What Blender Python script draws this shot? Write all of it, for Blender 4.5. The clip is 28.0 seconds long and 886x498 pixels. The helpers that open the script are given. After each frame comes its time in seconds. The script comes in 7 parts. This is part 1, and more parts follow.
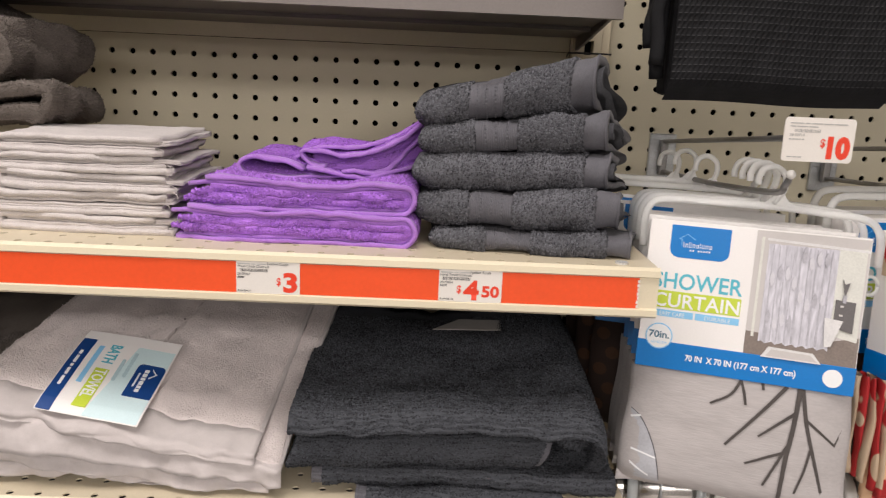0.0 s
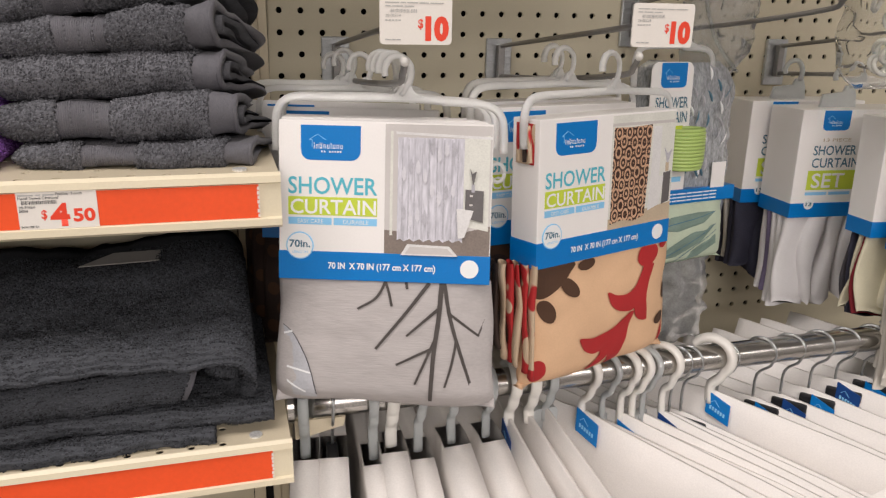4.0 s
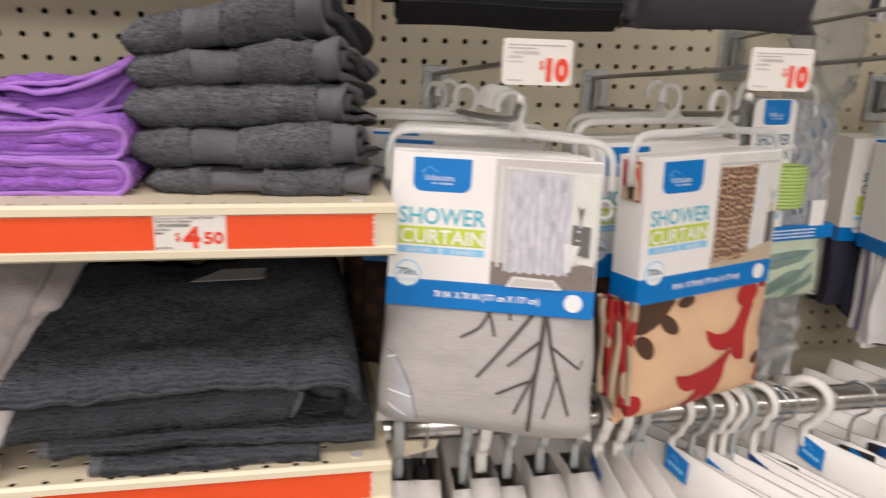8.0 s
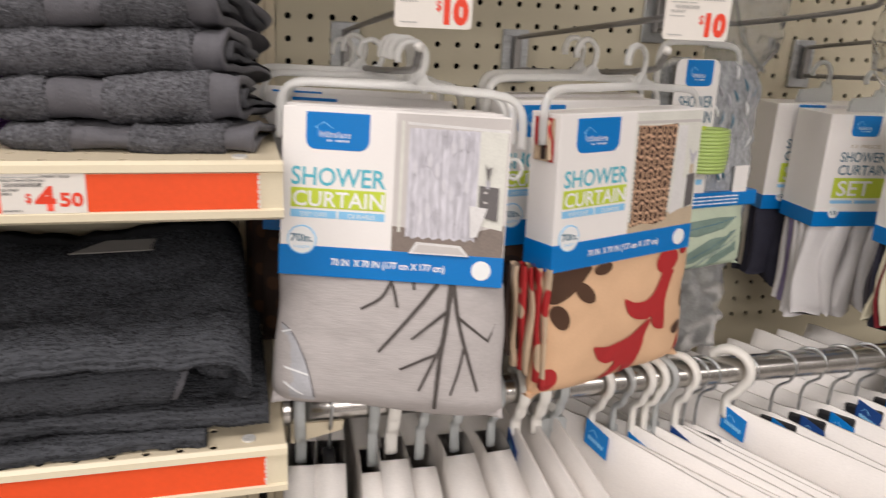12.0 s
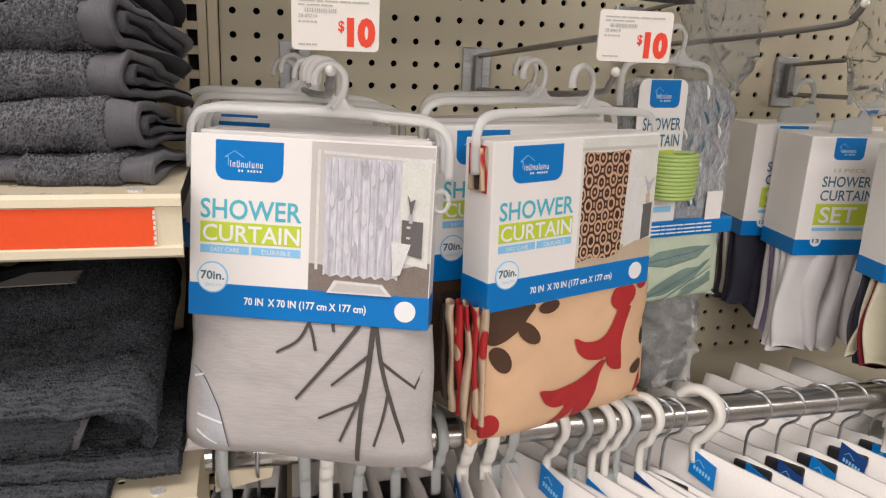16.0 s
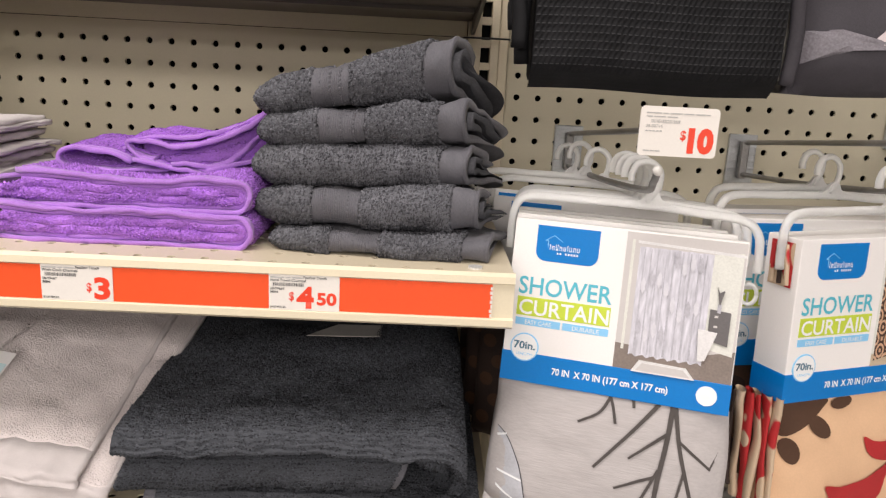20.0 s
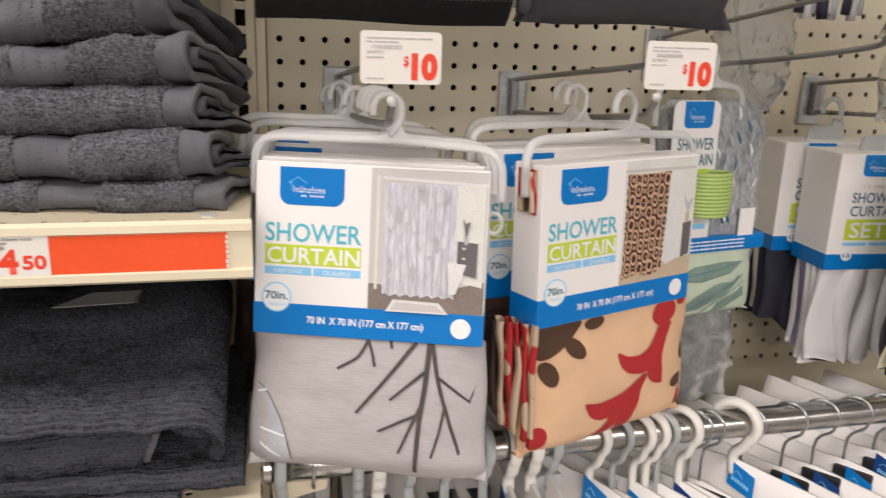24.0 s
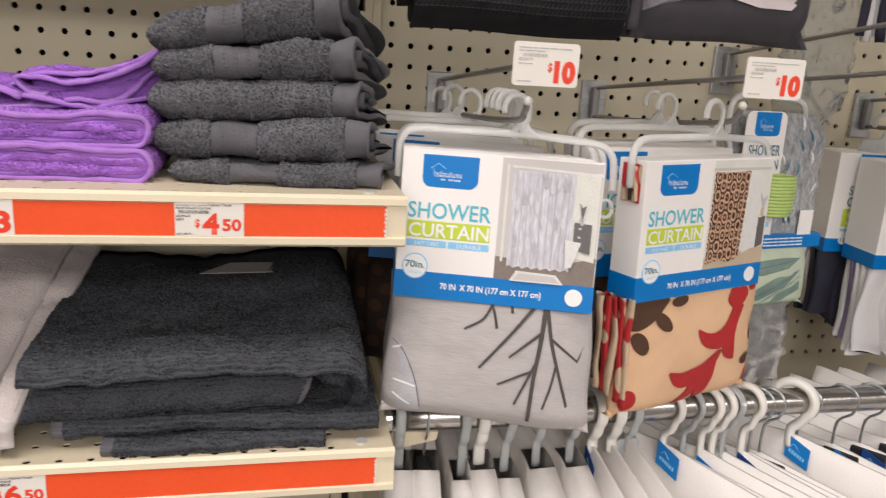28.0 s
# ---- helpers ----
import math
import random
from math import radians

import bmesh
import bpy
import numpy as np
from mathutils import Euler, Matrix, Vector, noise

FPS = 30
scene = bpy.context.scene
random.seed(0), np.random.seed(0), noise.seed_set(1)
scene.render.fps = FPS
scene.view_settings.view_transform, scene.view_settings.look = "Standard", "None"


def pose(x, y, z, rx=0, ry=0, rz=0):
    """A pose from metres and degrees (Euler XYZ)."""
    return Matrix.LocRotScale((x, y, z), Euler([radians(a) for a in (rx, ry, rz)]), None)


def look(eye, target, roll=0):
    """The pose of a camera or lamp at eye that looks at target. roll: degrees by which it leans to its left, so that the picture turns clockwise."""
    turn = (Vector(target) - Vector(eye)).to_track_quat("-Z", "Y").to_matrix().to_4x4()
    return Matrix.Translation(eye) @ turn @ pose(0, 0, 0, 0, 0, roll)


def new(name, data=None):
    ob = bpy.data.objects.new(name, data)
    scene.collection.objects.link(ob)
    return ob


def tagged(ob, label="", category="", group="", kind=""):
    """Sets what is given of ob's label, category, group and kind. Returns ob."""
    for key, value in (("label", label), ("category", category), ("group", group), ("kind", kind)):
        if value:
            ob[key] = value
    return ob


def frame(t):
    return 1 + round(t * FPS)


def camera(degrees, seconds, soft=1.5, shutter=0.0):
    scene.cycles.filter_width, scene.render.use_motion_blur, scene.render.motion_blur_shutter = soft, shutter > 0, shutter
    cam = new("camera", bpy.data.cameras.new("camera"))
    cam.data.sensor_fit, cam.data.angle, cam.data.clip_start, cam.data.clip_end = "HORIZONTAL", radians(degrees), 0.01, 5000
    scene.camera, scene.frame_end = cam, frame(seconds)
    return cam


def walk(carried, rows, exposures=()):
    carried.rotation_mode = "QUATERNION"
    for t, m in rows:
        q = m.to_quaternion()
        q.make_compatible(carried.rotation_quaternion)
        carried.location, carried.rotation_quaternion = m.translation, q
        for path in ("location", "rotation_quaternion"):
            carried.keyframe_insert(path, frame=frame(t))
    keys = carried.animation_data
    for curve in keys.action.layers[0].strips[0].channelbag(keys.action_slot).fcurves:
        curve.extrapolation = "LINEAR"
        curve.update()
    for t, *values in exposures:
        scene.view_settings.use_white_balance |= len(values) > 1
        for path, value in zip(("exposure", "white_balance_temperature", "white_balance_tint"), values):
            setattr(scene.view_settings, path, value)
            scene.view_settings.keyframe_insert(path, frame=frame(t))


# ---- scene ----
cam = camera(60.4, 28.0, soft=1.2, shutter=0.5)
PATH = [
    (0, (-0.005, 0.016, 1.434), (0.024, 1.967, 0.996), 2.6),
    (0.5, (0.013, 0.017, 1.441), (0.065, 1.961, 0.975), 2.1),
    (1, (0.029, 0.024, 1.43), (0.157, 1.961, 0.949), 2.1),
    (1.5, (0.049, 0.034, 1.424), (0.256, 1.958, 0.919), 1.9),
    (2, (0.066, 0.04, 1.418), (0.343, 1.949, 0.891), 1.6),
    (2.5, (0.094, 0.037, 1.414), (0.448, 1.928, 0.866), 1.4),
    (3, (0.124, 0.032, 1.409), (0.546, 1.907, 0.855), 1.0),
    (3.5, (0.141, 0.034, 1.41), (0.628, 1.886, 0.832), 1.1),
    (4, (0.148, 0.042, 1.405), (0.682, 1.877, 0.816), 1.1),
    (4.5, (0.149, 0.047, 1.41), (0.714, 1.872, 0.816), 1.1),
    (6.5, (0.144, 0.04, 1.413), (0.721, 1.865, 0.831), 1.2),
    (7, (0.147, 0.038, 1.414), (0.701, 1.87, 0.835), 1.4),
    (7.5, (0.147, 0.036, 1.416), (0.647, 1.887, 0.845), 1.7),
    (8, (0.106, 0.043, 1.423), (0.492, 1.924, 0.863), 2.1),
    (8.5, (0.05, 0.092, 1.433), (0.246, 1.995, 0.851), 2.1),
    (9, (-0.031, 0.21, 1.426), (0.117, 2.134, 0.9), 2.7),
    (9.5, (-0.054, 0.302, 1.438), (-0.005, 2.231, 0.912), 2.6),
    (10, (-0.045, 0.34, 1.437), (-0.015, 2.271, 0.919), 2.3),
    (10.5, (-0.016, 0.301, 1.437), (0.084, 2.229, 0.913), 2.1),
    (11, (0.031, 0.202, 1.423), (0.264, 2.118, 0.899), 2.2),
    (11.5, (0.108, 0.109, 1.403), (0.491, 1.988, 0.834), 2.4),
    (12, (0.152, 0.08, 1.396), (0.68, 1.914, 0.796), 2.9),
    (12.5, (0.193, 0.099, 1.388), (0.792, 1.905, 0.775), 3.1),
    (13, (0.214, 0.122, 1.391), (0.798, 1.935, 0.78), 2.9),
    (13.5, (0.223, 0.137, 1.399), (0.751, 1.965, 0.785), 2.7),
    (15.5, (0.236, 0.107, 1.4), (0.714, 1.962, 0.825), 2.6),
    (16, (0.234, 0.112, 1.403), (0.718, 1.967, 0.834), 2.6),
    (16.5, (0.224, 0.113, 1.407), (0.67, 1.981, 0.847), 2.5),
    (17, (0.2, 0.114, 1.409), (0.568, 2.004, 0.871), 2.3),
    (17.5, (0.175, 0.11, 1.412), (0.44, 2.022, 0.89), 2.3),
    (18, (0.156, 0.1, 1.422), (0.339, 2.025, 0.913), 2.4),
    (18.5, (0.14, 0.093, 1.419), (0.246, 2.028, 0.926), 2.5),
    (19, (0.137, 0.092, 1.419), (0.204, 2.032, 0.939), 2.7),
    (19.5, (0.133, 0.085, 1.429), (0.186, 2.029, 0.961), 2.8),
    (20, (0.117, 0.08, 1.433), (0.169, 2.027, 0.977), 3.0),
    (20.5, (0.112, 0.08, 1.432), (0.133, 2.031, 0.993), 2.9),
    (22.5, (0.118, 0.072, 1.433), (0.269, 2.014, 0.981), 2.9),
    (23, (0.149, 0.078, 1.427), (0.402, 2.002, 0.943), 2.5),
    (23.5, (0.175, 0.085, 1.419), (0.533, 1.986, 0.911), 2.2),
    (24, (0.197, 0.096, 1.415), (0.651, 1.968, 0.876), 1.9),
    (24.5, (0.224, 0.097, 1.414), (0.757, 1.939, 0.847), 1.7),
    (25, (0.235, 0.088, 1.414), (0.816, 1.91, 0.829), 1.7),
    (25.5, (0.228, 0.087, 1.407), (0.835, 1.897, 0.813), 2.1),
    (26, (0.216, 0.091, 1.408), (0.821, 1.902, 0.812), 2.4),
    (26.5, (0.2, 0.081, 1.414), (0.773, 1.907, 0.833), 2.7),
    (27, (0.152, 0.057, 1.412), (0.666, 1.906, 0.848), 2.9),
    (27.5, (0.113, 0.031, 1.407), (0.581, 1.899, 0.865), 3.3),
    (28, (0.083, 0.016, 1.41), (0.504, 1.901, 0.894), 3.6),
]
walk(cam, [(t, look(eye, target, roll)) for t, eye, target, roll in PATH],
     [(0, -0.15), (4, -0.21), (7.5, -0.15), (9.0, 0.03), (9.8, 0.2), (10.4, 0.2), (11.8, -0.11), (13, -0.18), (16, -0.13), (18, -0.03), (19, 0.0), (20, 0.1), (23, 0.12), (25, -0.2), (26.5, -0.18), (28, -0.09)])

# ---- light: store ceiling strips, soft and slightly cool ----
world = bpy.data.worlds.new("store_air")
scene.world = world
world.use_nodes = True
world.node_tree.nodes["Background"].inputs[0].default_value = (0.9, 0.95, 1.0, 1)
world.node_tree.nodes["Background"].inputs[1].default_value = 0.004


def strip_light(x, y, z, sx, sy, watts):
    d = bpy.data.lights.new("ceiling_strip", "AREA")
    d.shape, d.size, d.size_y, d.energy = "RECTANGLE", sx, sy, watts
    d.color = (1.0, 0.926, 0.898)
    ob = new("ceiling_strip", d)
    ob.matrix_world = pose(x, y, z, 0, 0, 0)
    return ob


strip_light(-1.05, 0.02, 2.75, 2.7, 0.7, 46)
strip_light(1.0, -2.60, 2.75, 4.8, 0.9, 150)
strip_light(0.5, -5.20, 2.75, 5.0, 0.9, 215)
strip_light(0.5, -7.80, 2.75, 5.0, 0.9, 270)

# ---- materials ----


def mat(name, color, rough=0.5, metal=0.0, vary=0.12, scale=40.0, fine=600.0, bump=0.0, bump_scale=500.0,
        trans=0.0, alpha=1.0, sheen=0.0, voronoi=False, rand=0.0, spec=0.5, ior=1.45, stretch=None, coat=0.0, island=0.0):
    m = bpy.data.materials.new(name)
    m.use_nodes = True
    nt = m.node_tree
    b = nt.nodes["Principled BSDF"]
    b.inputs["Roughness"].default_value = rough
    b.inputs["Metallic"].default_value = metal
    b.inputs["Transmission Weight"].default_value = trans
    b.inputs["Alpha"].default_value = alpha
    b.inputs["IOR"].default_value = ior
    b.inputs["Specular IOR Level"].default_value = spec
    b.inputs["Coat Weight"].default_value = coat
    if sheen:
        b.inputs["Sheen Weight"].default_value = sheen
        b.inputs["Sheen Roughness"].default_value = 0.5
    tc = nt.nodes.new("ShaderNodeTexCoord")
    vec = tc.outputs["Object"]
    if stretch:
        mp = nt.nodes.new("ShaderNodeMapping")
        mp.inputs["Scale"].default_value = stretch
        nt.links.new(vec, mp.inputs["Vector"])
        vec = mp.outputs["Vector"]
    n1 = nt.nodes.new("ShaderNodeTexNoise")
    n1.inputs["Scale"].default_value = scale
    n1.inputs["Detail"].default_value = 4
    n2 = nt.nodes.new("ShaderNodeTexNoise")
    n2.inputs["Scale"].default_value = fine
    n2.inputs["Detail"].default_value = 2
    nt.links.new(vec, n1.inputs["Vector"])
    nt.links.new(vec, n2.inputs["Vector"])
    add = nt.nodes.new("ShaderNodeMath")
    add.operation = "ADD"
    nt.links.new(n1.outputs["Fac"], add.inputs[0])
    nt.links.new(n2.outputs["Fac"], add.inputs[1])
    last = add.outputs[0]
    if rand:
        oi = nt.nodes.new("ShaderNodeObjectInfo")
        ma = nt.nodes.new("ShaderNodeMath")
        ma.operation = "MULTIPLY_ADD"
        ma.inputs[1].default_value = rand
        nt.links.new(oi.outputs["Random"], ma.inputs[0])
        nt.links.new(last, ma.inputs[2])
        last = ma.outputs[0]
    if island:
        ge = nt.nodes.new("ShaderNodeNewGeometry")
        ma = nt.nodes.new("ShaderNodeMath")
        ma.operation = "MULTIPLY_ADD"
        ma.inputs[1].default_value = island
        nt.links.new(ge.outputs["Random Per Island"], ma.inputs[0])
        nt.links.new(last, ma.inputs[2])
        last = ma.outputs[0]
    mr = nt.nodes.new("ShaderNodeMapRange")
    mr.inputs["From Min"].default_value, mr.inputs["From Max"].default_value = 0.6, 1.4 + rand + island
    mr.inputs["To Min"].default_value, mr.inputs["To Max"].default_value = 1 - vary, 1 + vary
    nt.links.new(last, mr.inputs["Value"])
    mix = nt.nodes.new("ShaderNodeVectorMath")
    mix.operation = "SCALE"
    mix.inputs[0].default_value = color[:3]
    nt.links.new(mr.outputs[0], mix.inputs["Scale"])
    nt.links.new(mix.outputs[0], b.inputs["Base Color"])
    if bump:
        if voronoi:
            t = nt.nodes.new("ShaderNodeTexVoronoi")
            t.inputs["Scale"].default_value = bump_scale
            src = t.outputs["Distance"]
        else:
            t = nt.nodes.new("ShaderNodeTexNoise")
            t.inputs["Scale"].default_value = bump_scale
            t.inputs["Detail"].default_value = 3
            src = t.outputs["Fac"]
        nt.links.new(vec, t.inputs["Vector"])
        bp = nt.nodes.new("ShaderNodeBump")
        bp.inputs["Strength"].default_value = bump
        bp.inputs["Distance"].default_value = 0.001
        nt.links.new(src, bp.inputs["Height"])
        nt.links.new(bp.outputs[0], b.inputs["Normal"])
    return m


CREAM = mat("cream_enamel", (0.64, 0.56, 0.41), 0.42, vary=0.05, scale=12, bump=0.05, bump_scale=900)
CREAM_BACK = mat("cream_panel_board", (0.535, 0.485, 0.358), 0.55, vary=0.06, scale=8, bump=0.08, bump_scale=700)
CREAM_CHANNEL = mat("cream_plastic_channel", (0.76, 0.68, 0.50), 0.35, vary=0.04, scale=14)
# near-black colour that stands for shade inside the panels and post
GAP_SHADE = mat("painted_gap_shade", (0.012, 0.011, 0.01), 0.9)
# dark shelf enamel, also the painted shade beneath the cream decks
SHELF_DARK = mat("brown_grey_enamel_and_shade", (0.11, 0.095, 0.085), 0.45, vary=0.08, scale=15)
ORANGE = mat("orange_card_strip", (0.88, 0.095, 0.022), 0.38, vary=0.05, scale=20, fine=300)
TAG_WHITE = mat("white_price_card", (0.80, 0.76, 0.70), 0.45, vary=0.03)
RED_INK = mat("red_ink", (0.80, 0.055, 0.02), 0.5, vary=0.05)
BLACK_INK = mat("black_ink", (0.05, 0.05, 0.05), 0.5)
GREY_INK = mat("grey_ink", (0.46, 0.45, 0.43), 0.5)
CARD_WHITE = mat("white_coated_card", (0.86, 0.835, 0.81), 0.35, vary=0.025, scale=20, coat=0.15)
BLUE = mat("blue_print", (0.0, 0.185, 0.56), 0.32, vary=0.05, scale=25, coat=0.2)
NAVY = mat("navy_print", (0.01, 0.055, 0.22), 0.35, vary=0.08)
TEAL_INK = mat("teal_ink", (0.10, 0.47, 0.58), 0.4, vary=0.05)
SLATE_INK = mat("slate_blue_ink", (0.07, 0.17, 0.24), 0.4)
LIME = mat("lime_print", (0.55, 0.66, 0.06), 0.4, vary=0.05)
SKY = mat("light_blue_print", (0.26, 0.58, 0.86), 0.4, vary=0.05)
PRINT_WHITE = mat("white_print", (0.85, 0.86, 0.86), 0.4, vary=0.02)
TERRY_GREY = mat("charcoal_terry", (0.120, 0.121, 0.132), 0.95, vary=0.72, scale=45, fine=700, bump=0.5, bump_scale=700, voronoi=True, spec=0.04, island=2.0)
# the same charcoal terry, darkened for its place in the shelf's shade
TERRY_SHADED = mat("shaded_charcoal_terry", (0.066, 0.0695, 0.0775), 0.95, vary=0.75, scale=45, fine=700, bump=0.5, bump_scale=700, voronoi=True, spec=0.04, island=2.0)
HEM_GREY = mat("charcoal_woven_band", (0.116, 0.114, 0.127), 0.62, vary=0.2, scale=70, fine=1500, bump=0.5, bump_scale=1400, sheen=0.05, spec=0.35, stretch=(1, 0.35, 0.35))
TERRY_PURPLE = mat("purple_terry", (0.40, 0.175, 0.62), 0.95, vary=0.5, scale=45, fine=700, bump=0.5, bump_scale=700, voronoi=True, spec=0.04, island=1.6)
HEM_PURPLE = mat("purple_woven_hem", (0.40, 0.185, 0.60), 0.8, vary=0.16, scale=60, fine=1100, bump=0.6, bump_scale=1100, sheen=0.3, spec=0.2)
TERRY_WHITE = mat("pale_grey_cotton", (0.60, 0.555, 0.535), 0.95, vary=0.12, scale=60, fine=900, bump=0.6, bump_scale=900, voronoi=True, sheen=0.2, spec=0.1)
TERRY_LIGHT = mat("light_grey_terry", (0.64, 0.58, 0.56), 0.95, vary=0.12, scale=45, fine=700, bump=0.5, bump_scale=700, voronoi=True, spec=0.04, island=0.8)
HEM_LIGHT = mat("light_grey_hem", (0.54, 0.495, 0.48), 0.85, vary=0.1, scale=90, fine=1500, bump=0.4, bump_scale=1500, sheen=0.15, spec=0.2)
TAUPE = mat("taupe_brown_terry", (0.15, 0.13, 0.115), 0.95, vary=0.35, scale=45, fine=700, bump=0.5, bump_scale=700, voronoi=True, spec=0.04, island=0.8)
ZINC = mat("zinc_plated_steel", (0.50, 0.52, 0.53), 0.30, metal=0.95, vary=0.2, scale=60)
WIRE = mat("dull_steel_wire", (0.30, 0.29, 0.28), 0.42, metal=0.85, vary=0.15)
CHROME = mat("chrome_tube", (0.50, 0.485, 0.46), 0.24, metal=1.0, vary=0.08)
FROST = mat("frosted_clear_plastic", (0.93, 0.93, 0.91), 0.28, trans=0.60, vary=0.05, ior=1.35)
HOOK_WHITE = mat("milky_white_plastic", (0.80, 0.78, 0.73), 0.35, vary=0.04, coat=0.2)
HOOK_GREY = mat("smoky_clear_plastic", (0.70, 0.73, 0.73), 0.28, trans=0.50, vary=0.05, ior=1.4)
LINER = mat("white_vinyl_liner", (0.79, 0.757, 0.724), 0.42, vary=0.07, scale=14, bump=0.12, bump_scale=60)
CLIP_BLACK = mat("black_plastic", (0.02, 0.02, 0.022), 0.4)
LINEN = mat("grey_slub_linen", (0.46, 0.43, 0.42), 0.8, vary=0.09, scale=45, fine=520, bump=0.3, bump_scale=700, stretch=(0.12, 1, 1), spec=0.2)
BRANCH = mat("charcoal_branch_print", (0.075, 0.065, 0.06), 0.8)
LEAF_GREY = mat("pale_blue_grey_print", (0.47, 0.475, 0.505), 0.8)
PEACH = mat("peach_cotton_print", (0.72, 0.47, 0.29), 0.75, vary=0.05, scale=30, bump=0.2, bump_scale=1300, spec=0.2)
RED_CLOTH = mat("red_cloth_print", (0.42, 0.02, 0.022), 0.75, vary=0.08)
BROWN_CLOTH = mat("brown_cloth_print", (0.075, 0.035, 0.018), 0.75, vary=0.1)
STITCH_GREY = mat("dark_grey_stitch", (0.030, 0.030, 0.032), 0.7, vary=0.3)
DARK_BROWN = mat("dark_brown_fabric", (0.035, 0.02, 0.015), 0.75, vary=0.2, bump=0.2, bump_scale=900)
SAND = mat("sand_cloth", (0.52, 0.42, 0.30), 0.8)
BLACK_WAFFLE = mat("black_waffle_weave", (0.008, 0.008, 0.009), 0.7, vary=0.3, spec=0.25)
CHARCOAL_CLOTH = mat("purple_grey_cloth", (0.055, 0.05, 0.058), 0.75, vary=0.15, scale=40, bump=0.25, bump_scale=1000)
PALE_CLOTH = mat("pale_lilac_print", (0.62, 0.55, 0.56), 0.75)
BAG = mat("clear_vinyl_bag", (0.92, 0.92, 0.90), 0.08, trans=0.96, vary=0.05, bump=0.35, bump_scale=40, ior=1.06)
THIN_VINYL = mat("thin_clear_vinyl", (0.74, 0.75, 0.75), 0.12, trans=0.85, vary=0.15, scale=70, fine=260, bump=0.8, bump_scale=90, ior=1.12)
SILVER_BAG = mat("crinkled_silver_vinyl", (0.46, 0.48, 0.50), 0.18, trans=0.35, vary=0.55, scale=110, fine=420, bump=0.8, bump_scale=90, ior=1.3, stretch=(1.6, 1, 0.45))
RING_CLEAR = mat("clear_plastic_ring", (0.84, 0.84, 0.79), 0.15, trans=0.45, ior=1.3)
GREEN_PLASTIC = mat("light_green_plastic", (0.42, 0.56, 0.17), 0.35, vary=0.06, coat=0.2)
MINT_CLOTH = mat("pale_mint_cloth", (0.52, 0.60, 0.46), 0.7, vary=0.08)
SAGE_PRINT = mat("sage_leaf_print", (0.19, 0.27, 0.23), 0.7, vary=0.2)
IVORY_CLOTH = mat("ivory_cloth", (0.66, 0.62, 0.46), 0.8, vary=0.06)
WHITE_CLOTH = mat("white_cloth", (0.76, 0.74, 0.74), 0.8, vary=0.04, bump=0.1, bump_scale=400)
INDIGO_CLOTH = mat("dark_indigo_cloth", (0.03, 0.03, 0.05), 0.8, vary=0.3)
LILAC_CLOTH = mat("lilac_grey_cloth", (0.22, 0.18, 0.30), 0.8, vary=0.3)
MAROON_CLOTH = mat("maroon_cloth", (0.20, 0.012, 0.02), 0.8, vary=0.15)
STONE_CLOTH = mat("pale_stone_cloth", (0.56, 0.53, 0.47), 0.75, vary=0.06)
FLOOR_TILE = mat("speckled_vinyl_floor", (0.15, 0.14, 0.13), 0.3, vary=0.12, scale=6, fine=120)
WALL_PAINT = mat("off_white_wall_paint", (0.20, 0.19, 0.18), 0.7, vary=0.05, scale=3)
CEILING_TILE = mat("white_ceiling_tile", (0.78, 0.77, 0.75), 0.8, vary=0.05, scale=4)
PHOTO_WALL = mat("photo_pale_wall", (0.58, 0.55, 0.53), 0.4, vary=0.04)
PHOTO_FLOOR = mat("photo_wood_floor", (0.22, 0.18, 0.155), 0.4, vary=0.2, scale=90)
PHOTO_CURTAIN = mat("photo_pale_curtain", (0.60, 0.59, 0.64), 0.4, vary=0.26, scale=70, fine=140, stretch=(3.2, 1, 0.55))
PHOTO_FOLD = mat("photo_grey_fold", (0.47, 0.46, 0.50), 0.4, vary=0.2, scale=120)
PHOTO_DARK = mat("photo_dark_cabinet", (0.13, 0.12, 0.12), 0.4)
PHOTO_WHITE = mat("photo_white_tub", (0.72, 0.71, 0.70), 0.4)
PHOTO_LIGHT = mat("photo_window_light", (0.70, 0.70, 0.64), 0.4)


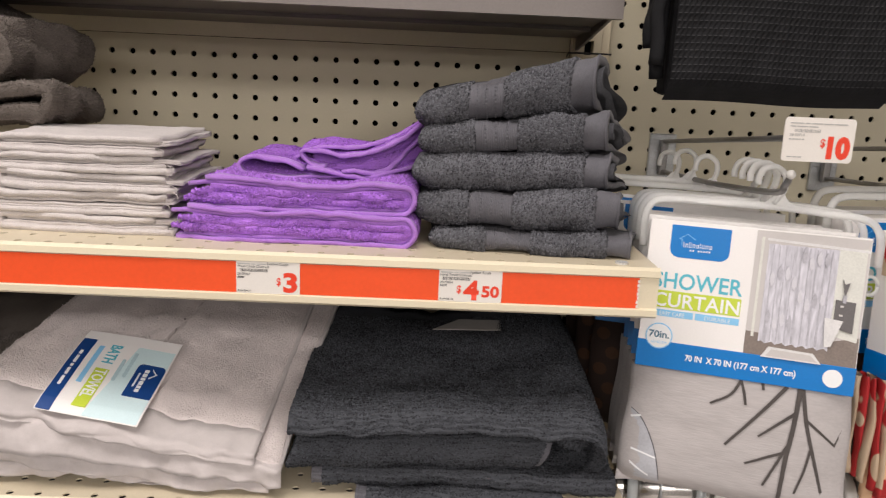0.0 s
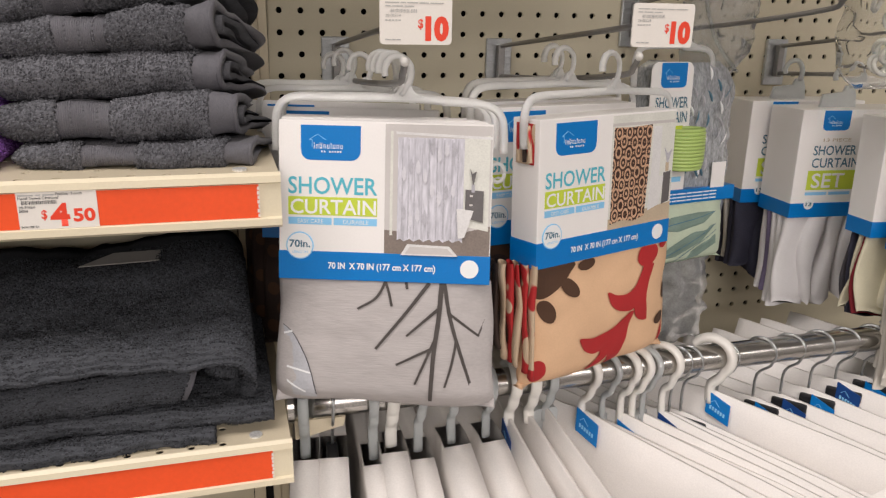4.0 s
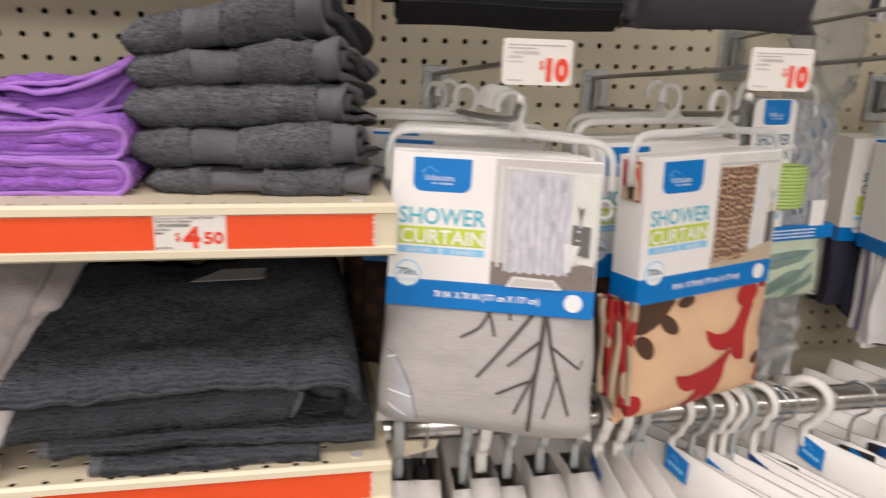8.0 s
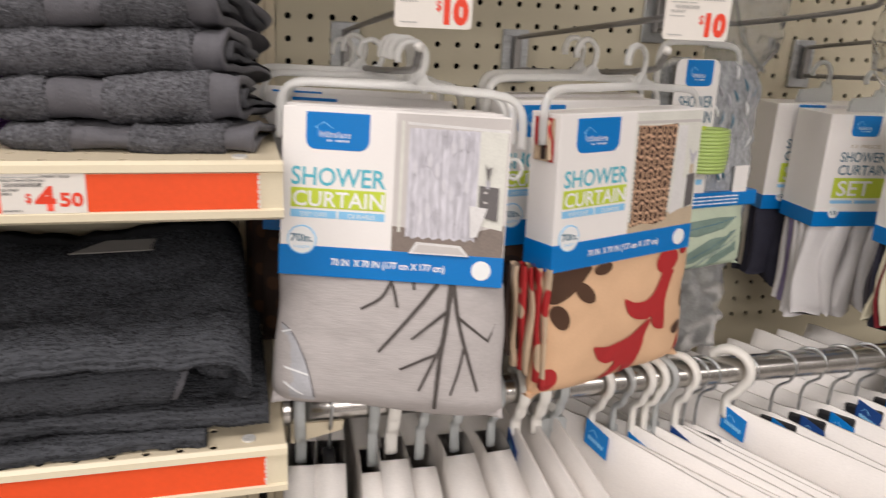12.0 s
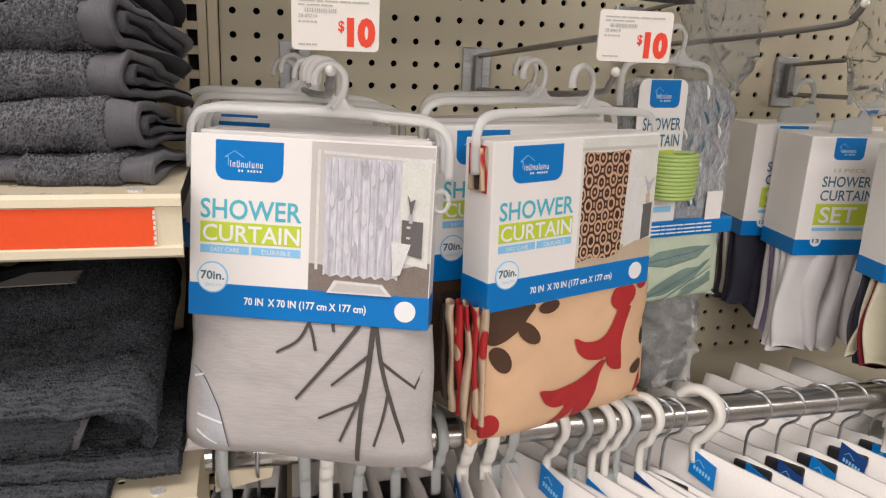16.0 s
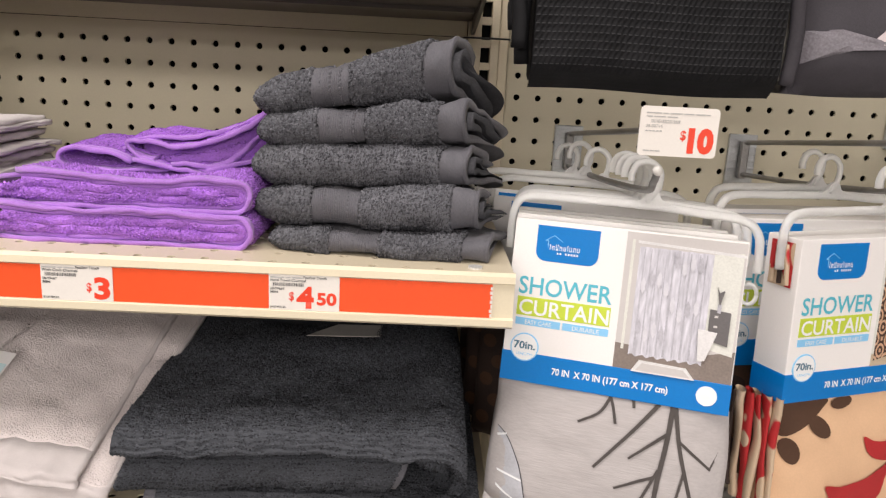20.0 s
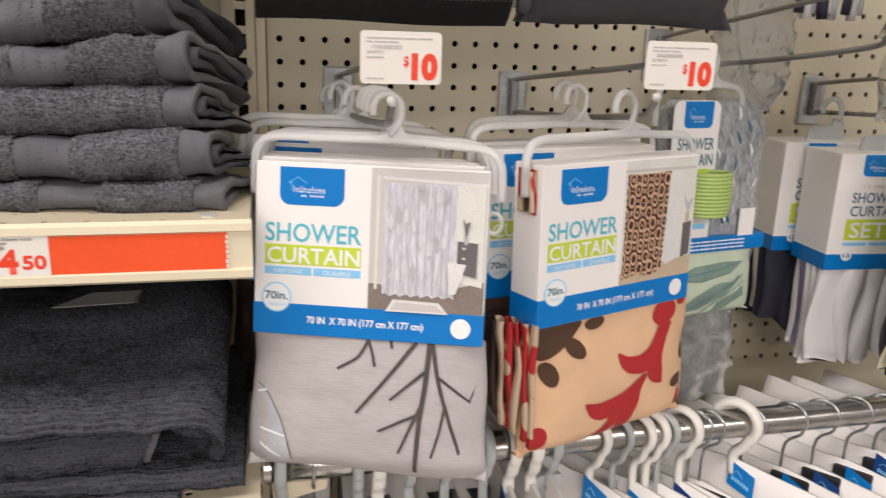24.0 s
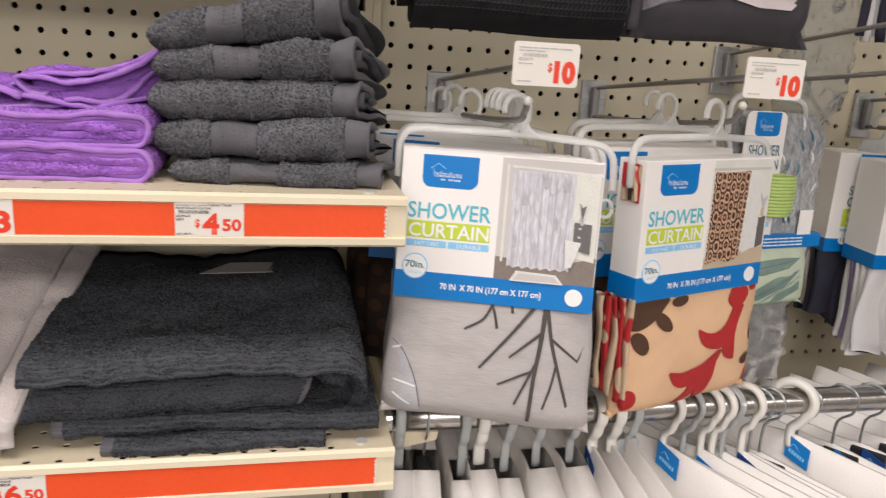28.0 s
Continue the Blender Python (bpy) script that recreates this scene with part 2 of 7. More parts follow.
def medallion_print():
    """Brown damask print on peach cloth, for the pictured curtain."""
    m = mat("brown_damask_print", (0.45, 0.28, 0.17), 0.4)
    nt = m.node_tree
    b = nt.nodes["Principled BSDF"]
    tc = nt.nodes.new("ShaderNodeTexCoord")
    v = nt.nodes.new("ShaderNodeTexVoronoi")
    v.inputs["Scale"].default_value = 100
    v.inputs["Randomness"].default_value = 0.16
    turn = nt.nodes.new("ShaderNodeMapping")
    turn.inputs["Rotation"].default_value = (0, radians(45), 0)
    turn.inputs["Scale"].default_value = (1.0, 1.0, 0.72)
    w = nt.nodes.new("ShaderNodeMath")
    w.operation = "SINE"
    k = nt.nodes.new("ShaderNodeMath")
    k.operation = "MULTIPLY"
    k.inputs[1].default_value = 20
    n = nt.nodes.new("ShaderNodeTexNoise")
    n.inputs["Scale"].default_value = 800
    a = nt.nodes.new("ShaderNodeMath")
    a.operation = "ADD"
    r = nt.nodes.new("ShaderNodeValToRGB")
    r.color_ramp.elements[0].color, r.color_ramp.elements[1].color = (0.05, 0.022, 0.015, 1), (0.62, 0.40, 0.26, 1)
    r.color_ramp.elements[0].position, r.color_ramp.elements[1].position = 0.40, 0.62
    nt.links.new(tc.outputs["Object"], turn.inputs["Vector"])
    nt.links.new(turn.outputs["Vector"], v.inputs["Vector"])
    nt.links.new(tc.outputs["Object"], n.inputs["Vector"])
    nt.links.new(v.outputs["Distance"], k.inputs[0])
    nt.links.new(k.outputs[0], w.inputs[0])
    nt.links.new(w.outputs[0], a.inputs[0])
    nt.links.new(n.outputs["Fac"], a.inputs[1])
    nt.links.new(a.outputs[0], r.inputs[0])
    nt.links.new(r.outputs[0], b.inputs["Base Color"])
    return m


DAMASK = medallion_print()


def patched_print(name, ground, figure, scale, share):
    """A cloth print of rounded patches of one colour on another."""
    m = mat(name, ground, 0.75)
    nt = m.node_tree
    tc = nt.nodes.new("ShaderNodeTexCoord")
    v = nt.nodes.new("ShaderNodeTexVoronoi")
    v.feature, v.inputs["Scale"].default_value = "SMOOTH_F1", scale
    r = nt.nodes.new("ShaderNodeValToRGB")
    r.color_ramp.elements[0].color, r.color_ramp.elements[1].color = (*figure, 1), (*ground, 1)
    r.color_ramp.elements[0].position, r.color_ramp.elements[1].position = share, share + 0.03
    nt.links.new(tc.outputs["Object"], v.inputs["Vector"])
    nt.links.new(v.outputs["Distance"], r.inputs[0])
    nt.links.new(r.outputs[0], nt.nodes["Principled BSDF"].inputs["Base Color"])
    return m


PLEAT_RED = patched_print("red_and_sand_print", (0.42, 0.02, 0.022), (0.55, 0.42, 0.29), 42, 0.36)
PLEAT_SAND = patched_print("sand_and_red_print", (0.55, 0.42, 0.29), (0.42, 0.02, 0.022), 36, 0.34)

# ---- building helpers ----


def thing(name, label, category, group="", at=None, kind=""):
    ob = new(name)
    if at is not None:
        ob.matrix_world = at
    return tagged(ob, label, category, group, kind)


def part(name, bm, material, parent=None, label="", smooth=False):
    if isinstance(bm, bmesh.types.BMesh):
        me = bpy.data.meshes.new(name)
        bm.to_mesh(me)
        bm.free()
    else:
        me = bm
    me.materials.clear()
    me.materials.append(material)
    if smooth:
        me.shade_smooth()
    ob = new(name, me)
    if parent is not None:
        ob.parent = parent
    if label:
        ob["label"] = label
    return ob


def raw(name, verts, faces):
    me = bpy.data.meshes.new(name)
    me.from_pydata([tuple(v) for v in verts], [], [tuple(f) for f in faces])
    me.update()
    return me


def box(lo, hi, bevel=0.0, bm=None):
    bm = bm or bmesh.new()
    r = bmesh.ops.create_cube(bm, size=1)
    for v in r["verts"]:
        v.co = Vector([lo[i] + (v.co[i] + 0.5) * (hi[i] - lo[i]) for i in range(3)])
    if bevel:
        es = list({e for v in r["verts"] for e in v.link_edges})
        bmesh.ops.bevel(bm, geom=es, offset=bevel, segments=2, affect="EDGES", profile=0.6)
    return bm


def plate(pts, y0, y1, bm=None):
    """A plate with the outline pts (x, z), from y0 to y1."""
    bm = bm or bmesh.new()
    a = [bm.verts.new((x, y0, z)) for x, z in pts]
    b = [bm.verts.new((x, y1, z)) for x, z in pts]
    n = len(pts)
    bm.faces.new(a)
    bm.faces.new(b[::-1])
    for i in range(n):
        bm.faces.new((a[i], b[i], b[(i + 1) % n], a[(i + 1) % n]))
    bmesh.ops.recalc_face_normals(bm, faces=bm.faces)
    return bm


def rounded(x0, z0, x1, z1, r, corners="1111", n=5):
    """Outline of a rectangle with round corners: bottom-left, bottom-right, top-right, top-left."""
    out = []
    for k, (cx, cz, a0) in enumerate(((x0 + r, z0 + r, 180), (x1 - r, z0 + r, 270), (x1 - r, z1 - r, 0), (x0 + r, z1 - r, 90))):
        if corners[k] == "1":
            out += [(cx + r * math.cos(radians(a0 + 90 * i / n)), cz + r * math.sin(radians(a0 + 90 * i / n))) for i in range(n + 1)]
        else:
            out.append(((x0, z0), (x1, z0), (x1, z1), (x0, z1))[k])
    return out


def disc(cx, cz, r, y0, y1, n=28, bm=None):
    return plate([(cx + r * math.cos(2 * math.pi * i / n), cz + r * math.sin(2 * math.pi * i / n)) for i in range(n)], y0, y1, bm)


def smooth_path(pts, n=6):
    """Catmull-Rom through the points."""
    p = [Vector(q) for q in pts]
    p = [p[0] * 2 - p[1]] + p + [p[-1] * 2 - p[-2]]
    out = []
    for i in range(1, len(p) - 2):
        for k in range(n):
            t = k / n
            a, b, c, d = p[i - 1], p[i], p[i + 1], p[i + 2]
            out.append(0.5 * ((2 * b) + (c - a) * t + (2 * a - 5 * b + 4 * c - d) * t * t + (3 * b - a - 3 * c + d) * t ** 3))
    out.append(p[-2])
    return out


def tube(pts, r, sides=8, bm=None, flat=1.0, taper=None):
    """A round bar along the points; flat squeezes it across."""
    bm = bm or bmesh.new()
    p = [Vector(q) for q in pts]
    up = Vector((0.13, 0.31, 0.94))
    rings = []
    for i, c in enumerate(p):
        t = (p[min(i + 1, len(p) - 1)] - p[max(i - 1, 0)]).normalized()
        s = t.cross(up)
        if s.length < 1e-3:
            s = t.cross(Vector((1, 0, 0)))
        s.normalize()
        u = s.cross(t).normalized()
        up = u
        rr = r * (taper[i] if taper else 1)
        rings.append([bm.verts.new(c + s * math.cos(2 * math.pi * k / sides) * rr + u * math.sin(2 * math.pi * k / sides) * rr * flat) for k in range(sides)])
    for a, b in zip(rings, rings[1:]):
        for k in range(sides):
            bm.faces.new((a[k], a[(k + 1) % sides], b[(k + 1) % sides], b[k]))
    bm.faces.new(rings[0][::-1])
    bm.faces.new(rings[-1])
    bmesh.ops.recalc_face_normals(bm, faces=bm.faces)
    return bm


def ball(c, r, bm=None, seg=12):
    bm = bm or bmesh.new()
    bmesh.ops.create_uvsphere(bm, u_segments=seg, v_segments=seg // 2 + 2, radius=r, matrix=Matrix.Translation(c))
    return bm


def lettering(text, size, x, z, y, material, parent, align="LEFT", squeeze=1.0, bold=0.0, name="lettering", thick=0.00012):
    """Letters standing on the plane y, facing -y, with their base line at z."""
    cu = bpy.data.curves.new(name, "FONT")
    cu.body, cu.size, cu.align_x, cu.extrude, cu.offset = text, size, align, thick, bold
    cu.resolution_u = 3
    ob = bpy.data.objects.new(name, cu)
    scene.collection.objects.link(ob)
    me = bpy.data.meshes.new_from_object(ob.evaluated_get(bpy.context.evaluated_depsgraph_get()))
    bpy.data.objects.remove(ob)
    bpy.data.curves.remove(cu)
    me.transform(Matrix.Translation((x, y, z)) @ Matrix.Rotation(radians(90), 4, "X") @ Matrix.Diagonal((squeeze, 1, 1, 1)))
    return part(name, me, material, parent)


def fitted(text, x0, x1, z, h, y, material, parent, bold=0.0, name="lettering"):
    """Letters fitted to run from x0 to x1 with capitals h high, on the base line z; a title is split letter by letter."""
    ob = lettering(text, 1.0, 0, 0, 0, material, parent, bold=bold / h * 0.5, name=name, thick=0.0)
    co = np.array([v.co for v in ob.data.vertices])
    lo, hi = co.min(0), co.max(0)
    k = (x1 - x0) / (hi[0] - lo[0])
    for v in ob.data.vertices:
        v.co = ((v.co.x - lo[0]) * k + x0, y, z + v.co.z * h / 0.70)
    if name != "title_word":
        return ob
    bm = bmesh.new()
    bm.from_mesh(ob.data)
    todo, runs = set(bm.faces), []
    while todo:
        seed = todo.pop()
        stack, island = [seed], [seed]
        while stack:
            for e in stack.pop().edges:
                for f in e.link_faces:
                    if f in todo:
                        todo.discard(f)
                        stack.append(f)
                        island.append(f)
        verts = {v.index: v.co.copy() for f in island for v in f.verts}
        order = {i: n for n, i in enumerate(verts)}
        runs.append((min(c.x for c in verts.values()), list(verts.values()), [[order[v.index] for v in f.verts] for f in island]))
    bm.free()
    bpy.data.objects.remove(ob)
    for _, vs, fs in sorted(runs, key=lambda r: r[0]):
        part("title_letter", raw("title_letter", vs, fs), material, parent)




def waves(seed, scale, amp, octaves=4):
    """A smooth random function of three numpy coordinates, in metres."""
    g = np.random.default_rng(seed)
    terms = []
    for o in range(octaves):
        for _ in range(4):
            k = g.normal(size=3)
            k = k / np.linalg.norm(k) * (2 * math.pi / (scale / 1.9 ** o))
            terms.append((k, g.uniform(0, 6.28), amp / 2.0 / 1.8 ** o))

    def f(x, y, z):
        return sum(a * np.sin(k[0] * x + k[1] * y + k[2] * z + p) for k, p, a in terms)
    return f


def sheet_mesh(name, path, th, lengths, deform):
    """A cloth of thickness th whose cross-section follows path (s, z), carried along lengths; deform maps l, s, z to x, y, z."""
    p = np.array(path, float)
    d = np.gradient(p, axis=0)
    d /= np.linalg.norm(d, axis=1)[:, None] + 1e-9
    nrm = np.stack([-d[:, 1], d[:, 0]], 1)
    m = len(lengths)
    ths = np.broadcast_to(np.asarray(th, float), (m,))
    ring = np.stack([np.concatenate([p + nrm * t / 2, (p - nrm * t / 2)[::-1]]) for t in ths])
    n = ring.shape[1]
    l = np.repeat(np.array(lengths, float), n)
    s, z = ring[:, :, 0].ravel(), ring[:, :, 1].ravel()
    v = np.stack(deform(l, s, z), 1)
    faces = []
    for i in range(m - 1):
        for j in range(n):
            k = (j + 1) % n
            faces.append((i * n + j, (i + 1) * n + j, (i + 1) * n + k, i * n + k))
    h = len(p)
    for i in (0, m - 1):
        for j in range(h - 1):
            a, b, c, e = i * n + j, i * n + j + 1, i * n + (n - 2 - j), i * n + (n - 1 - j)
            faces.append((e, c, b, a) if i else (a, b, c, e))
    return raw(name, v, faces), v, faces


def tufts(name, v, faces, material, parent, per_m2=230000, height=0.0016, width=0.00165, keep=None, seed=1, along=None, stretch=1.5):
    """Terry loops: small bent beans set in rows over the faces for which keep(centre, normal) holds."""
    g = np.random.default_rng(seed)
    q = np.array([f for f in faces if len(f) == 4])
    a, b, c, d = (v[q[:, i]] for i in range(4))
    nn = np.cross(c - a, d - b)
    nn /= np.linalg.norm(nn, axis=1)[:, None] + 1e-12
    if keep is not None:
        ok = keep((a + b + c + d) / 4, nn)
        a, b, c, d, nn = a[ok], b[ok], c[ok], d[ok], nn[ok]
    pitch = 1 / math.sqrt(per_m2)
    nu = np.linalg.norm(b - a + c - d, axis=1) / 2 / (pitch * 0.85)
    nt = np.linalg.norm(d - a + c - b, axis=1) / 2 / (pitch / 0.85)
    nu, nt = ((np.floor(k) + (g.random(len(k)) < k % 1)).astype(int) for k in (nu, nt))
    each = nu * nt
    count = int(each.sum())
    if count < 3:
        return None
    pick = np.repeat(np.arange(len(a)), each)
    k = np.arange(count) - np.repeat(np.cumsum(each) - each, each)
    u = (((k % nu[pick]) + 0.5 + g.uniform(-0.33, 0.33, count)) / nu[pick])[:, None]
    t = (((k // nu[pick]) + 0.5 + g.uniform(-0.33, 0.33, count)) / nt[pick])[:, None]
    base = (a[pick] * (1 - u) + b[pick] * u) * (1 - t) + (d[pick] * (1 - u) + c[pick] * u) * t
    nrm = nn[pick]
    aim = g.normal(size=(count, 3)) if along is None else np.array(along, float) + g.normal(size=(count, 3)) * 0.28
    other = np.cross(nrm, aim)
    other /= np.linalg.norm(other, axis=1)[:, None] + 1e-9
    side = np.cross(other, nrm)
    hgt = height * g.uniform(0.6, 1.3, count)[:, None]
    wid = width * g.uniform(0.8, 1.2, count)[:, None] / 2
    lean = side * g.normal(size=(count, 1)) * 0.35 + other * g.normal(size=(count, 1)) * 0.35
    pts = [base - nrm * hgt * 0.2 + (side * cs * stretch + other * sn) * wid for cs, sn in ((1, 0), (0, 1), (-1, 0), (0, -1))]
    pts += [base + nrm * hgt + lean * hgt + side * cs * stretch * wid * 0.55 for cs in (1, -1)]
    vv = np.stack(pts, 1).reshape(-1, 3)
    i0 = np.arange(count) * 6
    tri = ((0, 1, 4), (1, 5, 4), (1, 2, 5), (2, 3, 5), (3, 4, 5), (3, 0, 4))
    tri = np.stack([np.stack([i0 + x for x in f], 1) for f in tri], 1).reshape(-1, 3)
    me = bpy.data.meshes.new(name)
    me.vertices.add(len(vv))
    me.vertices.foreach_set("co", vv.astype(np.float32).ravel())
    me.loops.add(tri.size)
    me.loops.foreach_set("vertex_index", tri.astype(np.int32).ravel())
    me.polygons.add(len(tri))
    me.polygons.foreach_set("loop_start", (np.arange(len(tri)) * 3).astype(np.int32))
    me.update(calc_edges=True)
    me.shade_smooth()
    ob = part(name, me, material, parent)
    ob["kind"] = "stuff"
    return ob


def beads(path_pts, step, r, long, bm):
    """Small stitches set evenly along a line of points."""
    p = [Vector(q) for q in path_pts]
    acc = step / 2
    for a, b in zip(p, p[1:]):
        d = b - a
        n = d.length
        while acc < n:
            m = Matrix.Translation(a + d * (acc / n)) @ d.to_track_quat("Z", "Y").to_matrix().to_4x4() @ Matrix.Diagonal((1, 1, long, 1))
            bmesh.ops.create_icosphere(bm, subdivisions=1, radius=r, matrix=m)
            acc += step
        acc -= n
    return bm


def fold_path(depth, gap, back=None, n=7, curl=1.0):
    """A U on its side: from the back of the lower layer round the front fold to the back of the upper one."""
    back = back or depth
    r = gap / 2
    out = [(depth - (depth - r) * i / 14, 0.0) for i in range(15)]
    out += [(r - r * curl * math.sin(math.pi * i / n), r - r * math.cos(math.pi * i / n)) for i in range(1, n)]
    out += [(r + (back - r) * i / 14, gap) for i in range(15)]
    return out

# ---- the room that closes the place ----


def room_slab(name, lo, hi, material, label):
    return tagged(part(name, box(lo, hi), material), label, name.split("_")[0], kind="structure")


room_slab("floor", (-3.2, -8.9, -0.1), (3.6, 1.6, 0.0), FLOOR_TILE, "speckled vinyl store floor")
room_slab("ceiling", (-3.2, -8.9, 2.85), (3.6, 1.6, 2.95), CEILING_TILE, "white tiled store ceiling")
room_slab("wall_south", (-3.2, -9.0, 0.0), (3.6, -8.9, 2.85), WALL_PAINT, "plain off-white store wall")
room_slab("wall_north", (-3.2, 1.3, 0.0), (3.6, 1.4, 2.85), WALL_PAINT, "plain off-white store wall")
room_slab("wall_west", (-3.3, -8.9, 0.0), (-3.2, 1.4, 2.85), WALL_PAINT, "plain off-white store wall")
room_slab("wall_east", (3.6, -8.9, 0.0), (3.7, 1.4, 2.85), WALL_PAINT, "plain off-white store wall")

# ---- gondola shelving: panels, post, shelves ----
PITCH = 0.0254
WALL_Y = 1.0


def perforated(x0, z0, nx, nz, px, pz, r, deep, sides=12):
    """A sheet of nx by nz cells, each with a round hole; in (u, v, depth)."""
    verts, faces = [], []
    for i in range(nx):
        for j in range(nz):
            cx, cz = x0 + i * px, z0 + j * pz
            b = len(verts)
            for k in range(sides):
                a = 2 * math.pi * (k + 0.5) / sides
                c, s = math.cos(a), math.sin(a)
                q = max(abs(c), abs(s))
                verts.append((cx + c / q * px / 2, cz + s / q * pz / 2, 0))
            for dep in (0, deep):
                for k in range(sides):
                    a = 2 * math.pi * (k + 0.5) / sides
                    verts.append((cx + r * math.cos(a), cz + r * math.sin(a), dep))
            for k in range(sides):
                n = (k + 1) % sides
                faces.append((b + k, b + n, b + sides + n, b + sides + k))
                faces.append((b + sides + k, b + sides + n, b + 2 * sides + n, b + 2 * sides + k))
            for k in range(4):
                a = 2 * math.pi * (k + 0.5) / 4
                s0 = int(round((k + 0.5) * sides / 4 - 0.5))
                verts.append((cx + (1 if math.cos(a) > 0 else -1) * px / 2, cz + (1 if math.sin(a) > 0 else -1) * pz / 2, 0))
                faces.append((b + s0, len(verts) - 1, b + (s0 + 1) % sides))
    return verts, faces


gondola = thing("store_shelving", "cream metal store shelving with pegboard back panels and slotted post", "shelving")


def peg_panel(x0, z0, nx, nz, lo_x, hi_x, lo_z, hi_z):
    """A pegboard panel on the wall plane with solid margins out to the given edges."""
    v, f = perforated(x0, z0, nx, nz, PITCH, PITCH, 0.0037, 0.004)
    v = [(a, WALL_Y + d, c) for a, c, d in v]
    bm = bmesh.new()
    bm.from_mesh(raw("back_panel", v, f))
    bmesh.ops.remove_doubles(bm, verts=bm.verts, dist=1e-5)
    ob = part("back_panel", bm, CREAM_BACK, gondola, "cream pegboard with round holes")
    ax, bx, az, bz = x0 - PITCH / 2, x0 + (nx - 0.5) * PITCH, z0 - PITCH / 2, z0 + (nz - 0.5) * PITCH
    for lo, hi in (((lo_x, lo_z), (ax, hi_z)), ((bx, lo_z), (hi_x, hi_z)), ((ax, lo_z), (bx, az)), ((ax, bz), (bx, hi_z))):
        if hi[0] - lo[0] > 1e-4 and hi[1] - lo[1] > 1e-4:
            part("panel_margin", box((lo[0], WALL_Y, lo[1]), (hi[0], WALL_Y + 0.004, hi[1])), CREAM_BACK, gondola)
    return ob


LX, LZ = -0.44, 1.45
RX, RZ = -0.441, 1.4572
peg_panel(LX - 2 * PITCH, LZ - 16 * PITCH, 25, 17, -1.05, 0.1565, 0.1, 1.4715)
peg_panel(RX + 26 * PITCH, RZ - 19 * PITCH, 42, 27, 0.2055, 1.38, 0.1, 2.0)
part("back_panel", box((-1.05, WALL_Y - 0.001, 1.4722), (0.1565, WALL_Y + 0.004, 2.0), 0.001), CREAM_BACK, gondola)
# added black sheet: the shade seen through the peg holes
part("panel_shade_sheet", box((-1.05, WALL_Y + 0.03, 0.1), (1.38, WALL_Y + 0.034, 2.0)), GAP_SHADE, gondola, "black sheet painted as the shade behind the pegboard")

# slotted post between the two bays
bm = bmesh.new()
box((0.1575, 0.984, 0.1), (0.1725, 1.004, 2.0), 0.001, bm)
box((0.1835, 0.984, 0.1), (0.1930, 1.004, 2.0), 0.001, bm)
for k in range(48):
    z = 0.805 + k * PITCH
    box((0.1725, 0.985, z - 0.0042), (0.1835, 1.002, z + 0.0042), 0, bm)
part("slotted_post", bm, CREAM, gondola, "cream post with a row of slots")
# same painted shade, set behind the slots
part("post_shade_sheet", box((0.1575, 1.006, 0.1), (0.193, 1.012, 2.0)), GAP_SHADE, gondola)
part("post_trim", box((0.1935, 0.990, 0.1), (0.2045, 1.003, 2.0), 0.0015), CREAM, gondola)
clip = part("retaining_wire", tube([(0.152, 0.990, 1.4665), (0.1525, 0.981, 1.4710), (0.165, 0.980, 1.4713), (0.2050, 0.981, 1.4712), (0.2060, 0.990, 1.4705)], 0.0011, 6), CLIP_BLACK, gondola, "thin black wire clip across the post", smooth=True)
part("base_plinth", box((-1.05, 0.64, 0.0), (1.38, 1.0, 0.16), 0.004), CREAM, gondola)


